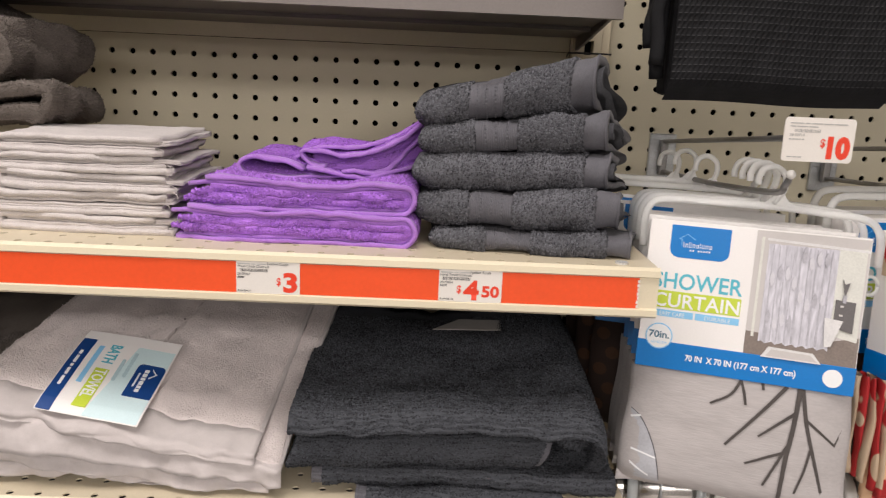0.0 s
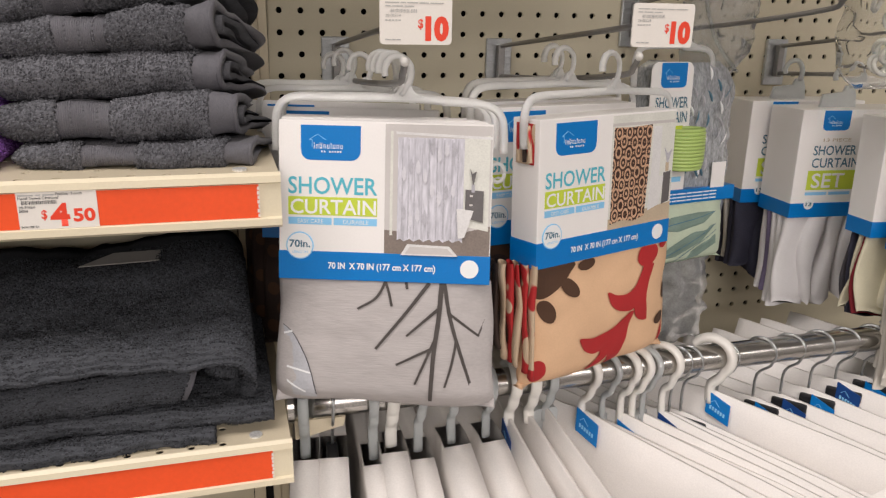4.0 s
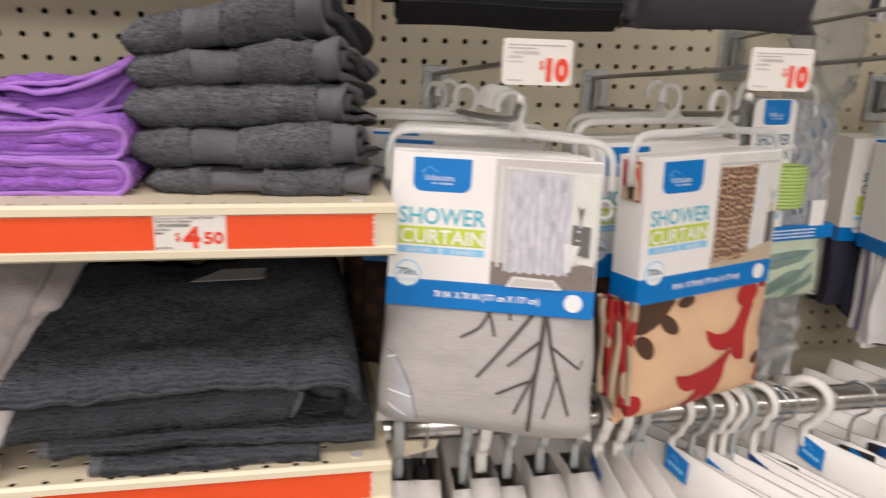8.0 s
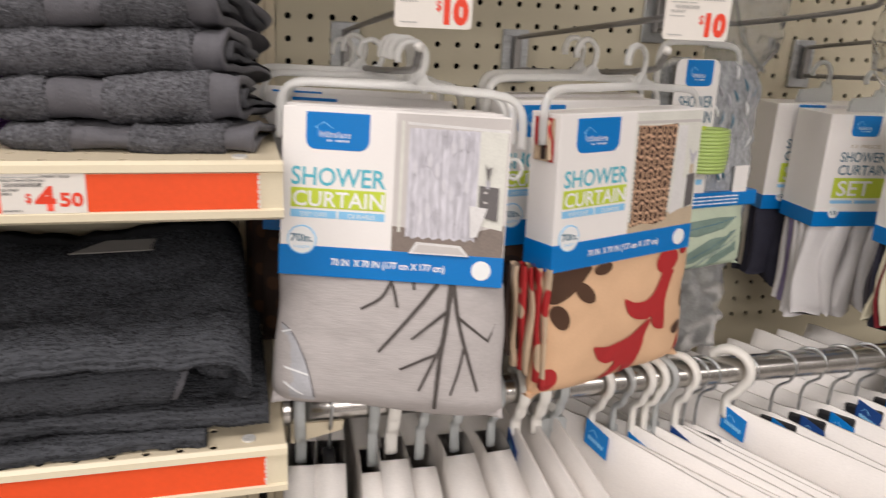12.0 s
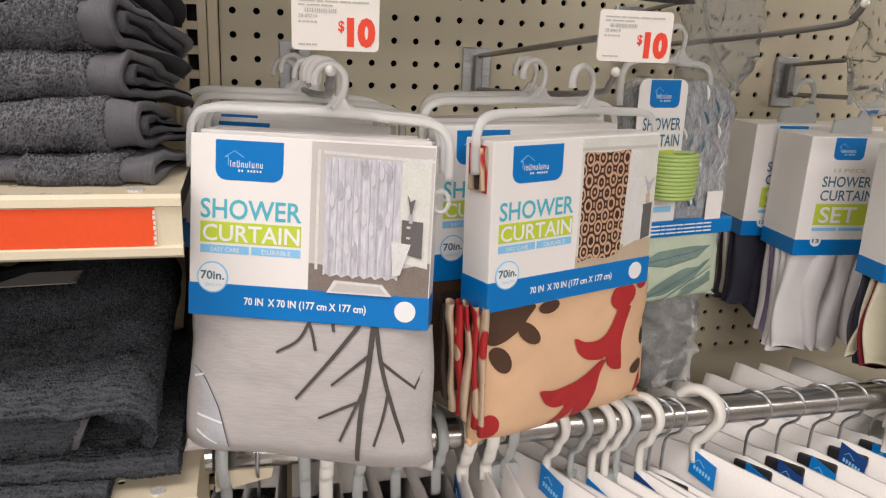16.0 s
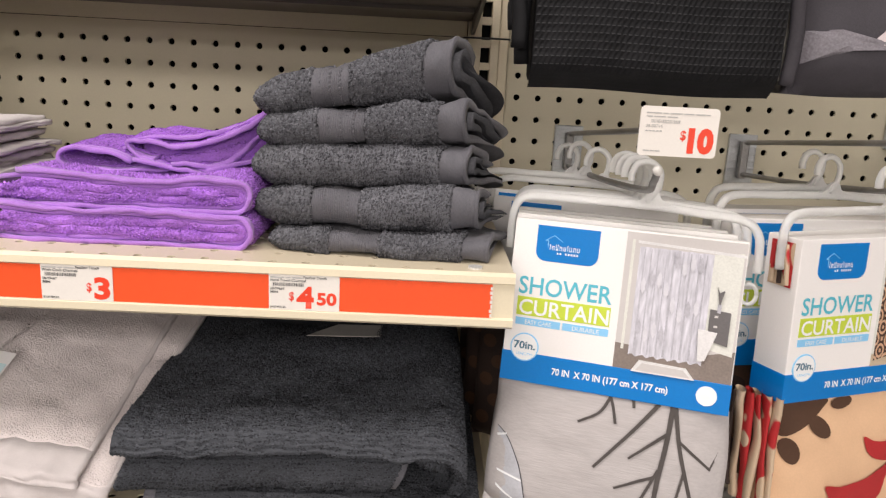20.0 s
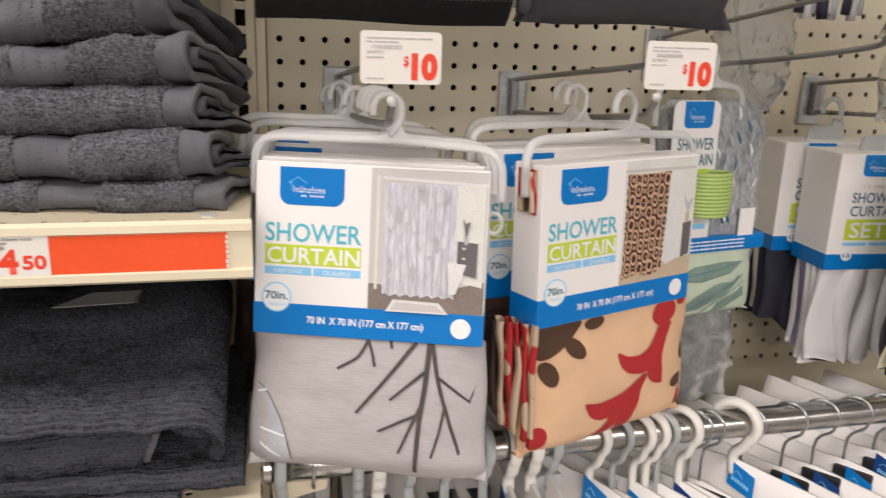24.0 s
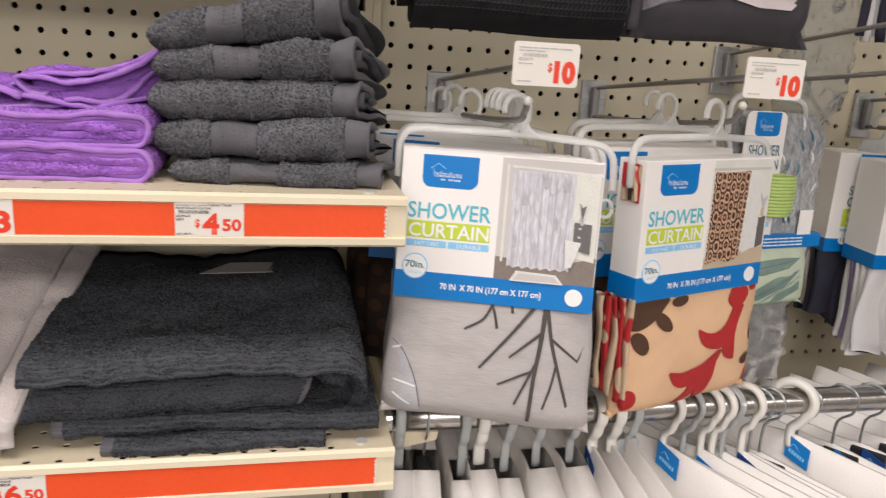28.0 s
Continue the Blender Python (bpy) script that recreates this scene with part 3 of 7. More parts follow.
def shelf(z, lip_material, strip=True, x1=0.187, label="cream perforated metal shelf with orange price strip"):
    t = thing("shelf", label, "shelf", "shelves of the gondola")
    v, f = perforated(0.1300 - PITCH * 39, 0.643, 40, 13, PITCH, PITCH, 0.0033, 0.0015)
    bm = bmesh.new()
    bm.from_mesh(raw("deck", [(a, max(b, 0.638), z - d) for a, b, d in v], f))
    bmesh.ops.remove_doubles(bm, verts=bm.verts, dist=1e-5)
    part("deck", bm, CREAM, t)
    bm = box((0.1427, 0.638, z - 0.0015), (x1, 0.982, z), 0)
    part("deck_edge", bm, CREAM, t)
    # cream shelf's underside, coloured dark to stand for the shade below the deck
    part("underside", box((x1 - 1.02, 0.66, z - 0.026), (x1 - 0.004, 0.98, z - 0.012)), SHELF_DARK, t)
    # front channel that holds the strip
    prof = [(0.6385, z - 0.044), (0.6372, z - 0.044), (0.6335, z - 0.0415), (0.6335, z - 0.0362), (0.6362, z - 0.0350), (0.6362, z - 0.0085),
            (0.6335, z - 0.0072), (0.6340, z - 0.0020), (0.6370, z + 0.0004), (0.6385, z + 0.0004)]
    bm = bmesh.new()
    xs = (x1 - 1.02, x1 + 0.001)
    a = [bm.verts.new((xs[0], y, q)) for y, q in prof]
    b = [bm.verts.new((xs[1], y, q)) for y, q in prof]
    bm.faces.new(a)
    bm.faces.new(b[::-1])
    for i in range(len(prof)):
        k = (i + 1) % len(prof)
        bm.faces.new((a[i], a[k], b[k], b[i]))
    bmesh.ops.recalc_face_normals(bm, faces=bm.faces)
    part("front_channel", bm, lip_material, t, "ribbed price channel")
    bm = bmesh.new()
    a = [bm.verts.new((x1 - 0.037, y, q)) for y, q in ((0.975, z - 0.015), (0.975, z - 0.060), (0.93, z - 0.058), (0.66, z - 0.030), (0.66, z - 0.015))]
    b = [bm.verts.new((c.co.x + 0.003, c.co.y, c.co.z)) for c in a]
    bm.faces.new(a)
    bm.faces.new(b[::-1])
    for i in range(5):
        bm.faces.new((a[i], a[(i + 1) % 5], b[(i + 1) % 5], b[i]))
    bmesh.ops.recalc_face_normals(bm, faces=bm.faces)
    part("side_bracket", bm, SHELF_DARK, t, "dark steel side bracket")
    if strip:
        s = part("price_strip", box((x1 - 1.01, 0.6352, z - 0.0350), (x1 - 0.016, 0.6358, z - 0.0086)), ORANGE, t, "orange card price strip")
        bm = bmesh.new()
        for k in range(7):
            q = z - 0.0345 + k * 0.0036
            w = (0.0011, 0.0016, 0.0008, 0.0014, 0.0010, 0.0015, 0.0012)[k]
            box((x1 - 0.016 - w, 0.6346, q), (x1 - 0.0155, 0.6351, q + 0.0026), 0, bm)
        part("torn_edge", bm, TAG_WHITE, s, "torn white end of the strip")
        part("screw", tube([(x1 - 0.029, 0.650, z - 0.001), (x1 - 0.029, 0.650, z + 0.0016)], 0.0056, 16), mat("bright_screw_steel", (0.72, 0.72, 0.70), 0.4, metal=0.45, vary=0.2, scale=300), t, "round screw head")
    return t


SHELF_A, SHELF_B = 1.2855, 1.0505
shelf(SHELF_A, CREAM_CHANNEL)
shelf(SHELF_B, CREAM_CHANNEL)


def upper_shelf():
    t = thing("shelf", "dark brown upper shelf seen from below", "shelf", "shelves of the gondola")

    def slab(name, pts, x0, x1, material, label=""):
        bm = plate([(y, z) for y, z in pts], x0, x1)
        bm.transform(Matrix(((0, 1, 0, 0), (1, 0, 0, 0), (0, 0, 1, 0), (0, 0, 0, 1))))
        bmesh.ops.recalc_face_normals(bm, faces=bm.faces)
        return part(name, bm, material, t, label)
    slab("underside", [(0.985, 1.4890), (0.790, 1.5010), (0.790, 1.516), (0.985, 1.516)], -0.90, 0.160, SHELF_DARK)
    slab("deck", [(0.985, 1.5165), (0.780, 1.5165), (0.780, 1.5240), (0.985, 1.5240)], -0.90, 0.168, SHELF_DARK)
    slab("front_lip", [(0.776, 1.4965), (0.7885, 1.4965), (0.7895, 1.5160), (0.7795, 1.5160), (0.7795, 1.5300), (0.776, 1.5300)], -0.90, 0.169, mat("grey_brown_enamel", (0.20, 0.175, 0.16), 0.4, vary=0.08, scale=15))
    slab("rib", [(0.90, 1.4900), (0.88, 1.4912), (0.88, 1.496), (0.90, 1.496)], -0.90, 0.158, SHELF_DARK)
    slab("side_bracket", [(0.986, 1.4740), (0.93, 1.4800), (0.795, 1.4985), (0.795, 1.5160), (0.986, 1.5160)], 0.1605, 0.1640, SHELF_DARK, "dark steel side bracket")
    return t


upper_shelf()


def bars(x0, z, y, widths, h, material, parent, name="print_line", gap=0.0006):
    bm = bmesh.new()
    x = x0
    for w in widths:
        box((x, y - 0.00012, z), (x + w, y, z + h), 0, bm)
        x += w + gap
    return part(name, bm, material, parent)


def price_figures(parent, big, cents, x0, x1, z, h, y):
    """A bold red price from x0 to x1, its dollar sign before it and its cents after it."""
    fitted("$", x0 - 0.0056, x0 - 0.0018, z + h * 0.34, h * 0.40, y, RED_INK, parent, 0.0003, "dollar_sign")
    fitted(big, x0, x1, z, h, y, RED_INK, parent, 0.0013, "price_figure")
    if cents:
        fitted(cents, x1 + 0.0022, x1 + 0.0172, z + h * 0.16, h * 0.58, y, RED_INK, parent, 0.0007, "cents_figure")


def barcode(parent, x, z, y, w, h, seed=3, ink=BLACK_INK):
    g = np.random.default_rng(seed)
    ws = g.uniform(0.0002, 0.0008, 19)
    ws = ws / ws.sum() * w * 0.5
    return bars(x, z, y, ws, h, ink, parent, "barcode", w * 0.5 / 19)


def strip_tag(x, z, big, cents, word, code, seed):
    """A white price card in the strip channel; x, z of its lower left corner."""
    t = thing("price_tag", f"white shelf price card with red ${big}{'.' + cents if cents else ''} figure", "price tag", "shelf price cards", pose(x, 0.6350, z))
    w, h = 0.0532, 0.0280
    part("card", plate(rounded(0, 0, w, h, 0.0008), -0.0005, 0.0), TAG_WHITE, t)
    y = -0.0007
    bars(0.001, h - 0.0030, y, (0.0105, 0.0035, 0.0078), 0.0010, GREY_INK, t, gap=0.0012)
    lettering("Feather Touch", 0.0030, 0.0258, h - 0.0030, y, BLACK_INK, t, name="product_words")
    lettering(word, 0.0030, 0.001, h - 0.0056, y, BLACK_INK, t, name="product_words")
    barcode(t, 0.0032, h - 0.0092, y, 0.0235, 0.0026, seed)
    lettering(code[0], 0.0028, 0.001, h - 0.0122, y, BLACK_INK, t, name="code_figures")
    lettering(code[1], 0.0023, 0.001, h - 0.0148, y, BLACK_INK, t, bold=0.00008, name="code_figures")
    lettering(f"${big}.{cents or '00'} PER EA", 0.0021, 0.001, 0.0015, y, BLACK_INK, t, name="unit_price")
    if cents:
        price_figures(t, big, cents, 0.0208, 0.0340, 0.0026, 0.0158, y)
    else:
        price_figures(t, big, "", 0.0392, 0.0512, 0.0026, 0.0158, y)
    return t


STRIP_A, STRIP_B = SHELF_A - 0.0359, SHELF_B - 0.0359
strip_tag(-0.1680, STRIP_A + 0.0005, "3", "", "Wash Cloth Charcoal", ("28-99667", "54204"), 3)
strip_tag(0.0020, STRIP_A + 0.0005, "4", "50", "Hand Towel Charcoal", ("28-99664", "54210"), 4)
strip_tag(-0.1610, STRIP_B + 0.0005, "6", "50", "Bath Towel Charcoal", ("28-99661", "54198"), 5)

# ---- folded towels ----


def ramp(v, a, b):
    t = np.clip((v - a) / (b - a), 0, 1)
    return t * t * (3 - 2 * t)


def terry(name, t, path, th, lengths, deform, material, seed, keep=None, pile=270000, along=None, stretch=1.5, size=1.0):
    """A layer of terry cloth with its loops on it."""
    me, v, f = sheet_mesh(name, path, th, lengths, deform)
    ob = part(name, me, material, t, smooth=True)
    tufts("terry_loop", v, f, material, ob, per_m2=pile / size ** 2, height=0.0016 * size, width=0.0012 * size, keep=keep, seed=seed, along=along, stretch=stretch)
    return ob


def woven(name, t, path, th, a, b, deform, material, label, rib=0.0016, deep=0.0007, knots=(), parent=None):
    """A flat woven band with ribs across the cloth and, at some of them, rows of stitches."""
    n = max(3, int((b - a) / rib * 4))
    ls = np.linspace(a, b, n + 1)
    ths = th + deep * np.sin((ls - a) / rib * 2 * math.pi) - 0.5 * deep
    for q in knots:
        ths = ths - 0.0012 * np.exp(-((ls - (a + (b - a) * q)) / 0.0011) ** 2)
    me, v, f = sheet_mesh(name, path, ths, ls, deform)
    ob = part(name, me, material, parent or t, label, smooth=True)
    ring = len(path) * 2
    for q in knots:
        i = int(round(q * n))
        side = v[i * ring:(i + 1) * ring]
        outer = max((side[:len(path)], side[len(path):][::-1]), key=lambda e: -e[:, 1].min())
        bm = bmesh.new()
        front = [p for p in outer if p[1] < side[:, 1].min() + 0.05]
        beads(front, 0.0036, 0.0011, 1.55, bm)
        part("stitch_row", bm, material, ob)
    return ob


def hand_towel(x0, x1, y0, z0, thick, band, tilt, shear, droop, seed, rows=3, depth=0.15, hem=0.022, label="", wedge=0.0, yaw=0.03):
    thick = thick - 0.0034
    t = thing("folded_hand_towel", label or "charcoal terry hand towel folded in a stack", "towel", "charcoal hand towels in a stack")
    wob, lump = waves(seed, 0.09, 0.0022), waves(seed + 50, 0.03, 0.0008)
    xm = (x0 + x1) / 2

    def deform(l, s, z):
        x = l + shear * s * ramp(l, x0, x1) + 0.3 * wob(l, s, z)
        y = y0 + s - yaw * (l - xm) + 0.6 * lump(l, z, s) + 0.004 * ((l - xm) / (x1 - x0) * 2) ** 2
        e = np.exp(-np.maximum(l - x0, 0) / 0.008)
        y = y + 0.007 * e
        x = x - 0.004 * e * np.sin(np.clip(z / thick, 0, 1) * math.pi)
        z = thick * 0.20 * e + z * (1 - 0.36 * e)
        z = z * (1 + wedge * (l - xm) / (x1 - x0) * 2)
        pinch = ramp(l, x1 - 0.055, x1 + 0.004) * ramp(s, 0.015, 0.075)
        z = z * (1 - 0.38 * pinch) + 0.08 * thick * pinch
        x = x + 0.010 * pinch * np.sin(z * 260 + seed) - 0.034 * ramp(l, x1 - 0.05, x1) * ramp(s, 0.075, 0.155) ** 1.5
        zz = z0 - 0.010 * pinch * ramp(s, 0.05, 0.15) + z + tilt * (l - xm) * (1 - 0.5 * ramp(s, 0, depth)) - droop * s * ramp(l, x0 + 0.3 * (x1 - x0), x1 + 0.02) + wob(l, s, z * 0.3) * ramp(z, 0, thick) * (1 - 0.7 * ramp(s, 0.03, 0.08)) + lump(l, s, z) * (1 - 0.8 * ramp(s, 0.03, 0.08))
        return x, y, zz
    th = 0.0078
    for r in range(rows):
        inset = r * (th + 0.0004)
        gap = thick - th - 2 * inset
        if gap < 0.004:
            break
        path = [(s + inset * 1.1, z + inset + th / 2) for s, z in fold_path(depth - inset * 1.1 - 0.006 * r, gap, n=10)]
        grow = 0.004 * r
        cuts = [x0, *(band if band and r == 0 else ()), x1 - hem + grow, x1 + grow]
        kinds = (["terry_fold", "woven_band", "terry_fold", "hem"] if band and r == 0 else ["terry_fold", "hem"])
        first = r == 0
        for i, (a, b, k) in enumerate(zip(cuts, cuts[1:], kinds)):
            if k == "terry_fold":
                keep = (lambda c, n_: ((n_[:, 1] < 0.3) | (n_[:, 2] > 0.5)) & (c[:, 1] < y0 + (0.09 if wedge > 0.25 else 0.035))) if first else (lambda c, n_: n_[:, 0] > 0.6)
                terry(k, t, path, th, np.linspace(a, b, max(4, int((b - a) / 0.004))), deform, TERRY_GREY, seed * 7 + r + i * 3, keep, 330000, (0.35, 0.2, 1), 2.3, 0.98)
            elif k == "woven_band":
                woven(k, t, path, th - 0.0030, a - 0.001, b + 0.001, deform, HEM_GREY, "ribbed woven charcoal band with stitch rows", knots=(0.27, 0.5, 0.73))
            else:
                woven(k, t, path, th - 0.0032, a - 0.001, b, deform, HEM_GREY if first else TERRY_GREY, "smooth woven charcoal hem", rib=0.0009, deep=0.00016)
                if first:
                    woven("hem_edge", t, path, th - 0.0018, b - 0.0022, b + 0.0004, deform, HEM_GREY, "", rib=0.003, deep=0.0004)
    return t


hand_towel(-0.003, 0.168, 0.668, SHELF_A, 0.0215, (0.040, 0.082), 0.00, 0.20, 0.02, 11, wedge=0.06, yaw=0.09, label="charcoal terry hand towel at the bottom of the stack")
hand_towel(-0.018, 0.158, 0.680, SHELF_A + 0.0200, 0.036, (0.024, 0.066), 0.012, 0.25, 0.05, 12, wedge=0.12, yaw=0.07)
hand_towel(-0.021, 0.148, 0.690, SHELF_A + 0.0530, 0.036, None, 0.045, 0.35, 0.10, 13, label="charcoal terry hand towel without a woven band in view")
hand_towel(-0.016, 0.145, 0.692, SHELF_A + 0.0860, 0.036, (0.028, 0.068), 0.085, 0.40, 0.17, 14, wedge=0.10)
hand_towel(-0.021, 0.132, 0.697, SHELF_A + 0.1170, 0.041, (0.021, 0.054), 0.185, 0.45, 0.24, 15, wedge=0.30, label="charcoal terry hand towel on top of the stack, tilted up")


def wash_cloth(x0, x1, y0, z0, thick, seed, depth=0.12, skew=0.0):
    """A purple cloth folded so that the round fold faces +x and the hems face the aisle."""
    t = thing("folded_wash_cloth", "purple terry wash cloth folded with pale hems to the front", "towel", "purple wash cloths in a pile")
    wob, lump = waves(seed, 0.10, 0.0015), waves(seed + 50, 0.025, 0.0006)

    def deform(l, s, z):
        x = x1 - s + skew * (l - y0) + lump(l, s, z)
        y = l + 0.9 * wob(l, s, z * 3) + 0.006 * ramp(s, (x1 - x0) * 0.75, x1 - x0) + 1.2 * lump(s, z * 2, l)
        zz = z0 + z + wob(l * 0.6, s, z * 0.3) * ramp(z, 0, thick) + lump(s, l, z) + 0.003 * ramp(l, y0, y0 + depth) * ramp(z, thick * 0.4, thick)
        return x, y, zz
    w = x1 - x0
    th = 0.0030
    # outer cloth: a thin hemmed edge in front, terry behind it
    for k, (ins, front) in enumerate(((0.0, 0.0), (0.0036, 0.0035))):
        a, b = w - 0.004 - 0.010 * k, w - 0.016 + 0.012 * k
        path = [(s + ins, z + th / 2 + ins) for s, z in fold_path(a, thick - th - 2 * ins, b, n=10)]
        woven("hem", t, path, th + 0.0006, y0 + front, y0 + front + (0.0085 if k == 0 else 0.006), deform, HEM_PURPLE, "pale purple woven hem", rib=0.0042, deep=0.0007)
        if k == 0:
            terry("terry_layer", t, path, th, np.linspace(y0 + 0.0085, y0 + depth, 26), deform, TERRY_PURPLE, seed, lambda c, n_: (n_[:, 2] > 0.3) | (n_[:, 0] > 0.4), 280000)
    # two thick inner folds of terry
    ins = 0.0072
    ti = (thick - 2 * ins) / 2 - 0.0006
    path = [(s + ins, z + ins + ti / 2) for s, z in fold_path(w - 0.018, thick - 2 * ins - ti, w - 0.028, n=8)]
    terry("inner_layer", t, path, ti, np.linspace(y0 + 0.0030, y0 + depth, 24), deform, TERRY_PURPLE, seed + 1, lambda c, n_: n_[:, 1] < -0.4, 330000, None, 1.4)
    me, v, f = sheet_mesh("front_loops", path, ti + 0.0006, np.linspace(y0 + 0.0026, y0 + 0.0046, 3), deform)
    front = part("inner_edge", me, TERRY_PURPLE, t, smooth=True)
    return t


def edge_loops(parent_thing, x0, x1, y, z, high, seed, material):
    """A rounded row of loops along the front edge of a folded terry layer."""
    wob = waves(seed, 0.05, 0.0016)
    xs = np.linspace(x0, x1, 60)
    rs = high / 2
    ang = np.linspace(0, 2 * math.pi, 13)[:-1]
    verts, faces = [], []
    for i, x in enumerate(xs):
        e = min(1.0, 0.35 + 6 * min(i, 59 - i) / 59)
        for a in ang:
            verts.append((x, y + float(wob(x, 0, 0)) - 0.8 * rs * e * math.cos(a), z + float(wob(x, 3, 0)) * 0.8 + rs * e * math.sin(a)))
    for i in range(59):
        for j in range(12):
            k = (j + 1) % 12
            faces.append((i * 12 + j, i * 12 + k, (i + 1) * 12 + k, (i + 1) * 12 + j))
    v = np.array(verts)
    me = raw("terry_edge", verts, faces)
    ob = part("terry_edge", me, material, parent_thing, smooth=True)
    tufts("terry_loop", v, faces, material, ob, per_m2=280000, keep=lambda c, n_: c[:, 1] < y + 0.004, seed=seed, along=(0, 0, 1))
    tufts("terry_loop", v, [f[::-1] for f in faces], material, ob, per_m2=200000, keep=lambda c, n_: c[:, 1] < y + 0.004, seed=seed + 1)
    return ob


t = wash_cloth(-0.237, -0.020, 0.672, SHELF_A, 0.0285, 21)
edge_loops(t, -0.236, -0.034, 0.678, SHELF_A + 0.0105, 0.0080, 301, TERRY_PURPLE)
edge_loops(t, -0.230, -0.030, 0.679, SHELF_A + 0.0180, 0.0080, 302, TERRY_PURPLE)
t = wash_cloth(-0.222, -0.022, 0.676, SHELF_A + 0.0275, 0.0265, 22)
edge_loops(t, -0.226, -0.036, 0.681, SHELF_A + 0.0370, 0.0080, 303, TERRY_PURPLE)
edge_loops(t, -0.218, -0.032, 0.682, SHELF_A + 0.0440, 0.0080, 304, TERRY_PURPLE)


def crumpled_cloth():
    t = thing("crumpled_wash_cloth", "purple terry wash cloth loosely folded on the purple pile", "towel", "purple wash cloths in a pile")
    z0 = SHELF_A + 0.0530
    y0 = 0.702
    spine = [(-0.030, 0.010), (-0.060, 0.004), (-0.100, 0.003), (-0.145, 0.004), (-0.172, 0.008), (-0.178, 0.015), (-0.168, 0.021), (-0.146, 0.019), (-0.124, 0.011)]
    roof = [(-0.106, 0.012), (-0.122, 0.016), (-0.128, 0.026), (-0.112, 0.029), (-0.085, 0.024), (-0.060, 0.028), (-0.038, 0.040), (-0.016, 0.058)]
    under = [(-0.118, 0.013), (-0.095, 0.007), (-0.060, 0.008), (-0.045, 0.014), (-0.032, 0.026), (-0.018, 0.042)]
    flap = [(-0.132, 0.020), (-0.120, 0.029), (-0.098, 0.031), (-0.072, 0.030), (-0.045, 0.039), (-0.018, 0.058)]
    lip = [(-0.120, 0.0115), (-0.080, 0.0035), (-0.050, 0.0045), (-0.040, 0.0080), (-0.052, 0.0095), (-0.085, 0.0075)]
    fill_low = [(-0.125, 0.006), (-0.085, 0.009), (-0.050, 0.014), (-0.030, 0.020), (-0.012, 0.030)]
    fill_high = [(-0.118, 0.018), (-0.085, 0.018), (-0.055, 0.022), (-0.034, 0.033), (-0.012, 0.048)]
    for k, (pts, ya, yb) in enumerate(((spine, 0.0, 0.055), (roof, -0.002, 0.05), (under, 0.001, 0.045), (flap, 0.010, 0.075), (lip, -0.006, 0.04), (fill_low, 0.006, 0.06), (fill_high, 0.008, 0.06))):
        pa = [(p.x, p.y) for p in smooth_path([(a, b, 0) for a, b in pts], 6)]
        wob, fine = waves(31 + k, 0.08, 0.0022), waves(37 + k, 0.02, 0.0005)

        def deform(l, s, z):
            return s + 0.10 * l + wob(l, s, z), y0 + l + 0.6 * wob(s, l, z) + 0.040 * ramp(s, -0.070, -0.016), z0 + z + 0.05 * l * (k != 3) + wob(z, s, l) * 0.7 + fine(s, l, z)
        if k < 5:
            woven("hem", t, pa, 0.0032, ya, ya + 0.0075, deform, HEM_PURPLE, "pale purple woven hem", rib=0.0037, deep=0.0007)
        terry("terry_layer" if k < 5 else "inner_fold", t, pa, 0.0040 if k < 5 else 0.0125, np.linspace(ya + 0.0075, yb, 16), deform, TERRY_PURPLE, 60 + k, None, 240000)
    return t


crumpled_cloth()


def pale_cloth(x0, x1, y0, z0, gap, seed):
    t = thing("folded_pale_cloth", "pale grey thin cotton wash cloth folded in a pile", "towel", "pale wash cloths in a pile")
    wob, lump = waves(seed, 0.10, 0.0013), waves(seed + 9, 0.02, 0.0004)
    w = x1 - x0

    def deform(l, s, z):
        y = y0 - l
        return x0 + s + lump(s, l, z * 3) + 0.002 * np.sin(l * 60 + z * 300), y + wob(s, z, l), z0 + z + wob(l, s, 0) * 0.7 * ramp(z, 0, gap) + lump(l, s, z)
    path = [(s, z + 0.0028) for s, z in fold_path(w, gap, w - 0.008 * (seed % 3))]
    ths = 0.0052 + 0.0006 * np.sin(np.linspace(-0.13, 0.0, 40) * 900)
    me, v, f = sheet_mesh("folded_layer", path, ths, np.linspace(-0.13, 0.0, 40), deform)
    ob = part("folded_layer", me, TERRY_WHITE, t, smooth=True)
    for k in range(2):
        path = [(s + 0.004 + 0.003 * k, z + 0.0030 + gap * (0.22 + 0.40 * k)) for s, z in fold_path(w - 0.012 + 0.010 * k, gap * 0.16)]
        me, v, f = sheet_mesh("inner_layer", path, 0.0022, np.linspace(-0.13, -0.001 - 0.002 * k, 20), deform)
        part("inner_layer", me, TERRY_WHITE, t, smooth=True)
    g = np.random.default_rng(seed)
    bm = bmesh.new()
    for k in range(5):
        x, z = x1 - 0.002, z0 + g.uniform(0.002, gap + 0.004)
        p = [(x - 0.003, y0 + 0.003, z), (x + g.uniform(0.001, 0.004), y0 - 0.001, z + g.uniform(-0.002, 0.001)), (x + g.uniform(-0.002, 0.006), y0 - 0.002, z - g.uniform(0.002, 0.007))]
        tube(smooth_path(p, 4), 0.00025, 4, bm)
    part("loose_thread", bm, TERRY_WHITE, t, "frayed threads at the cut end")
    return t


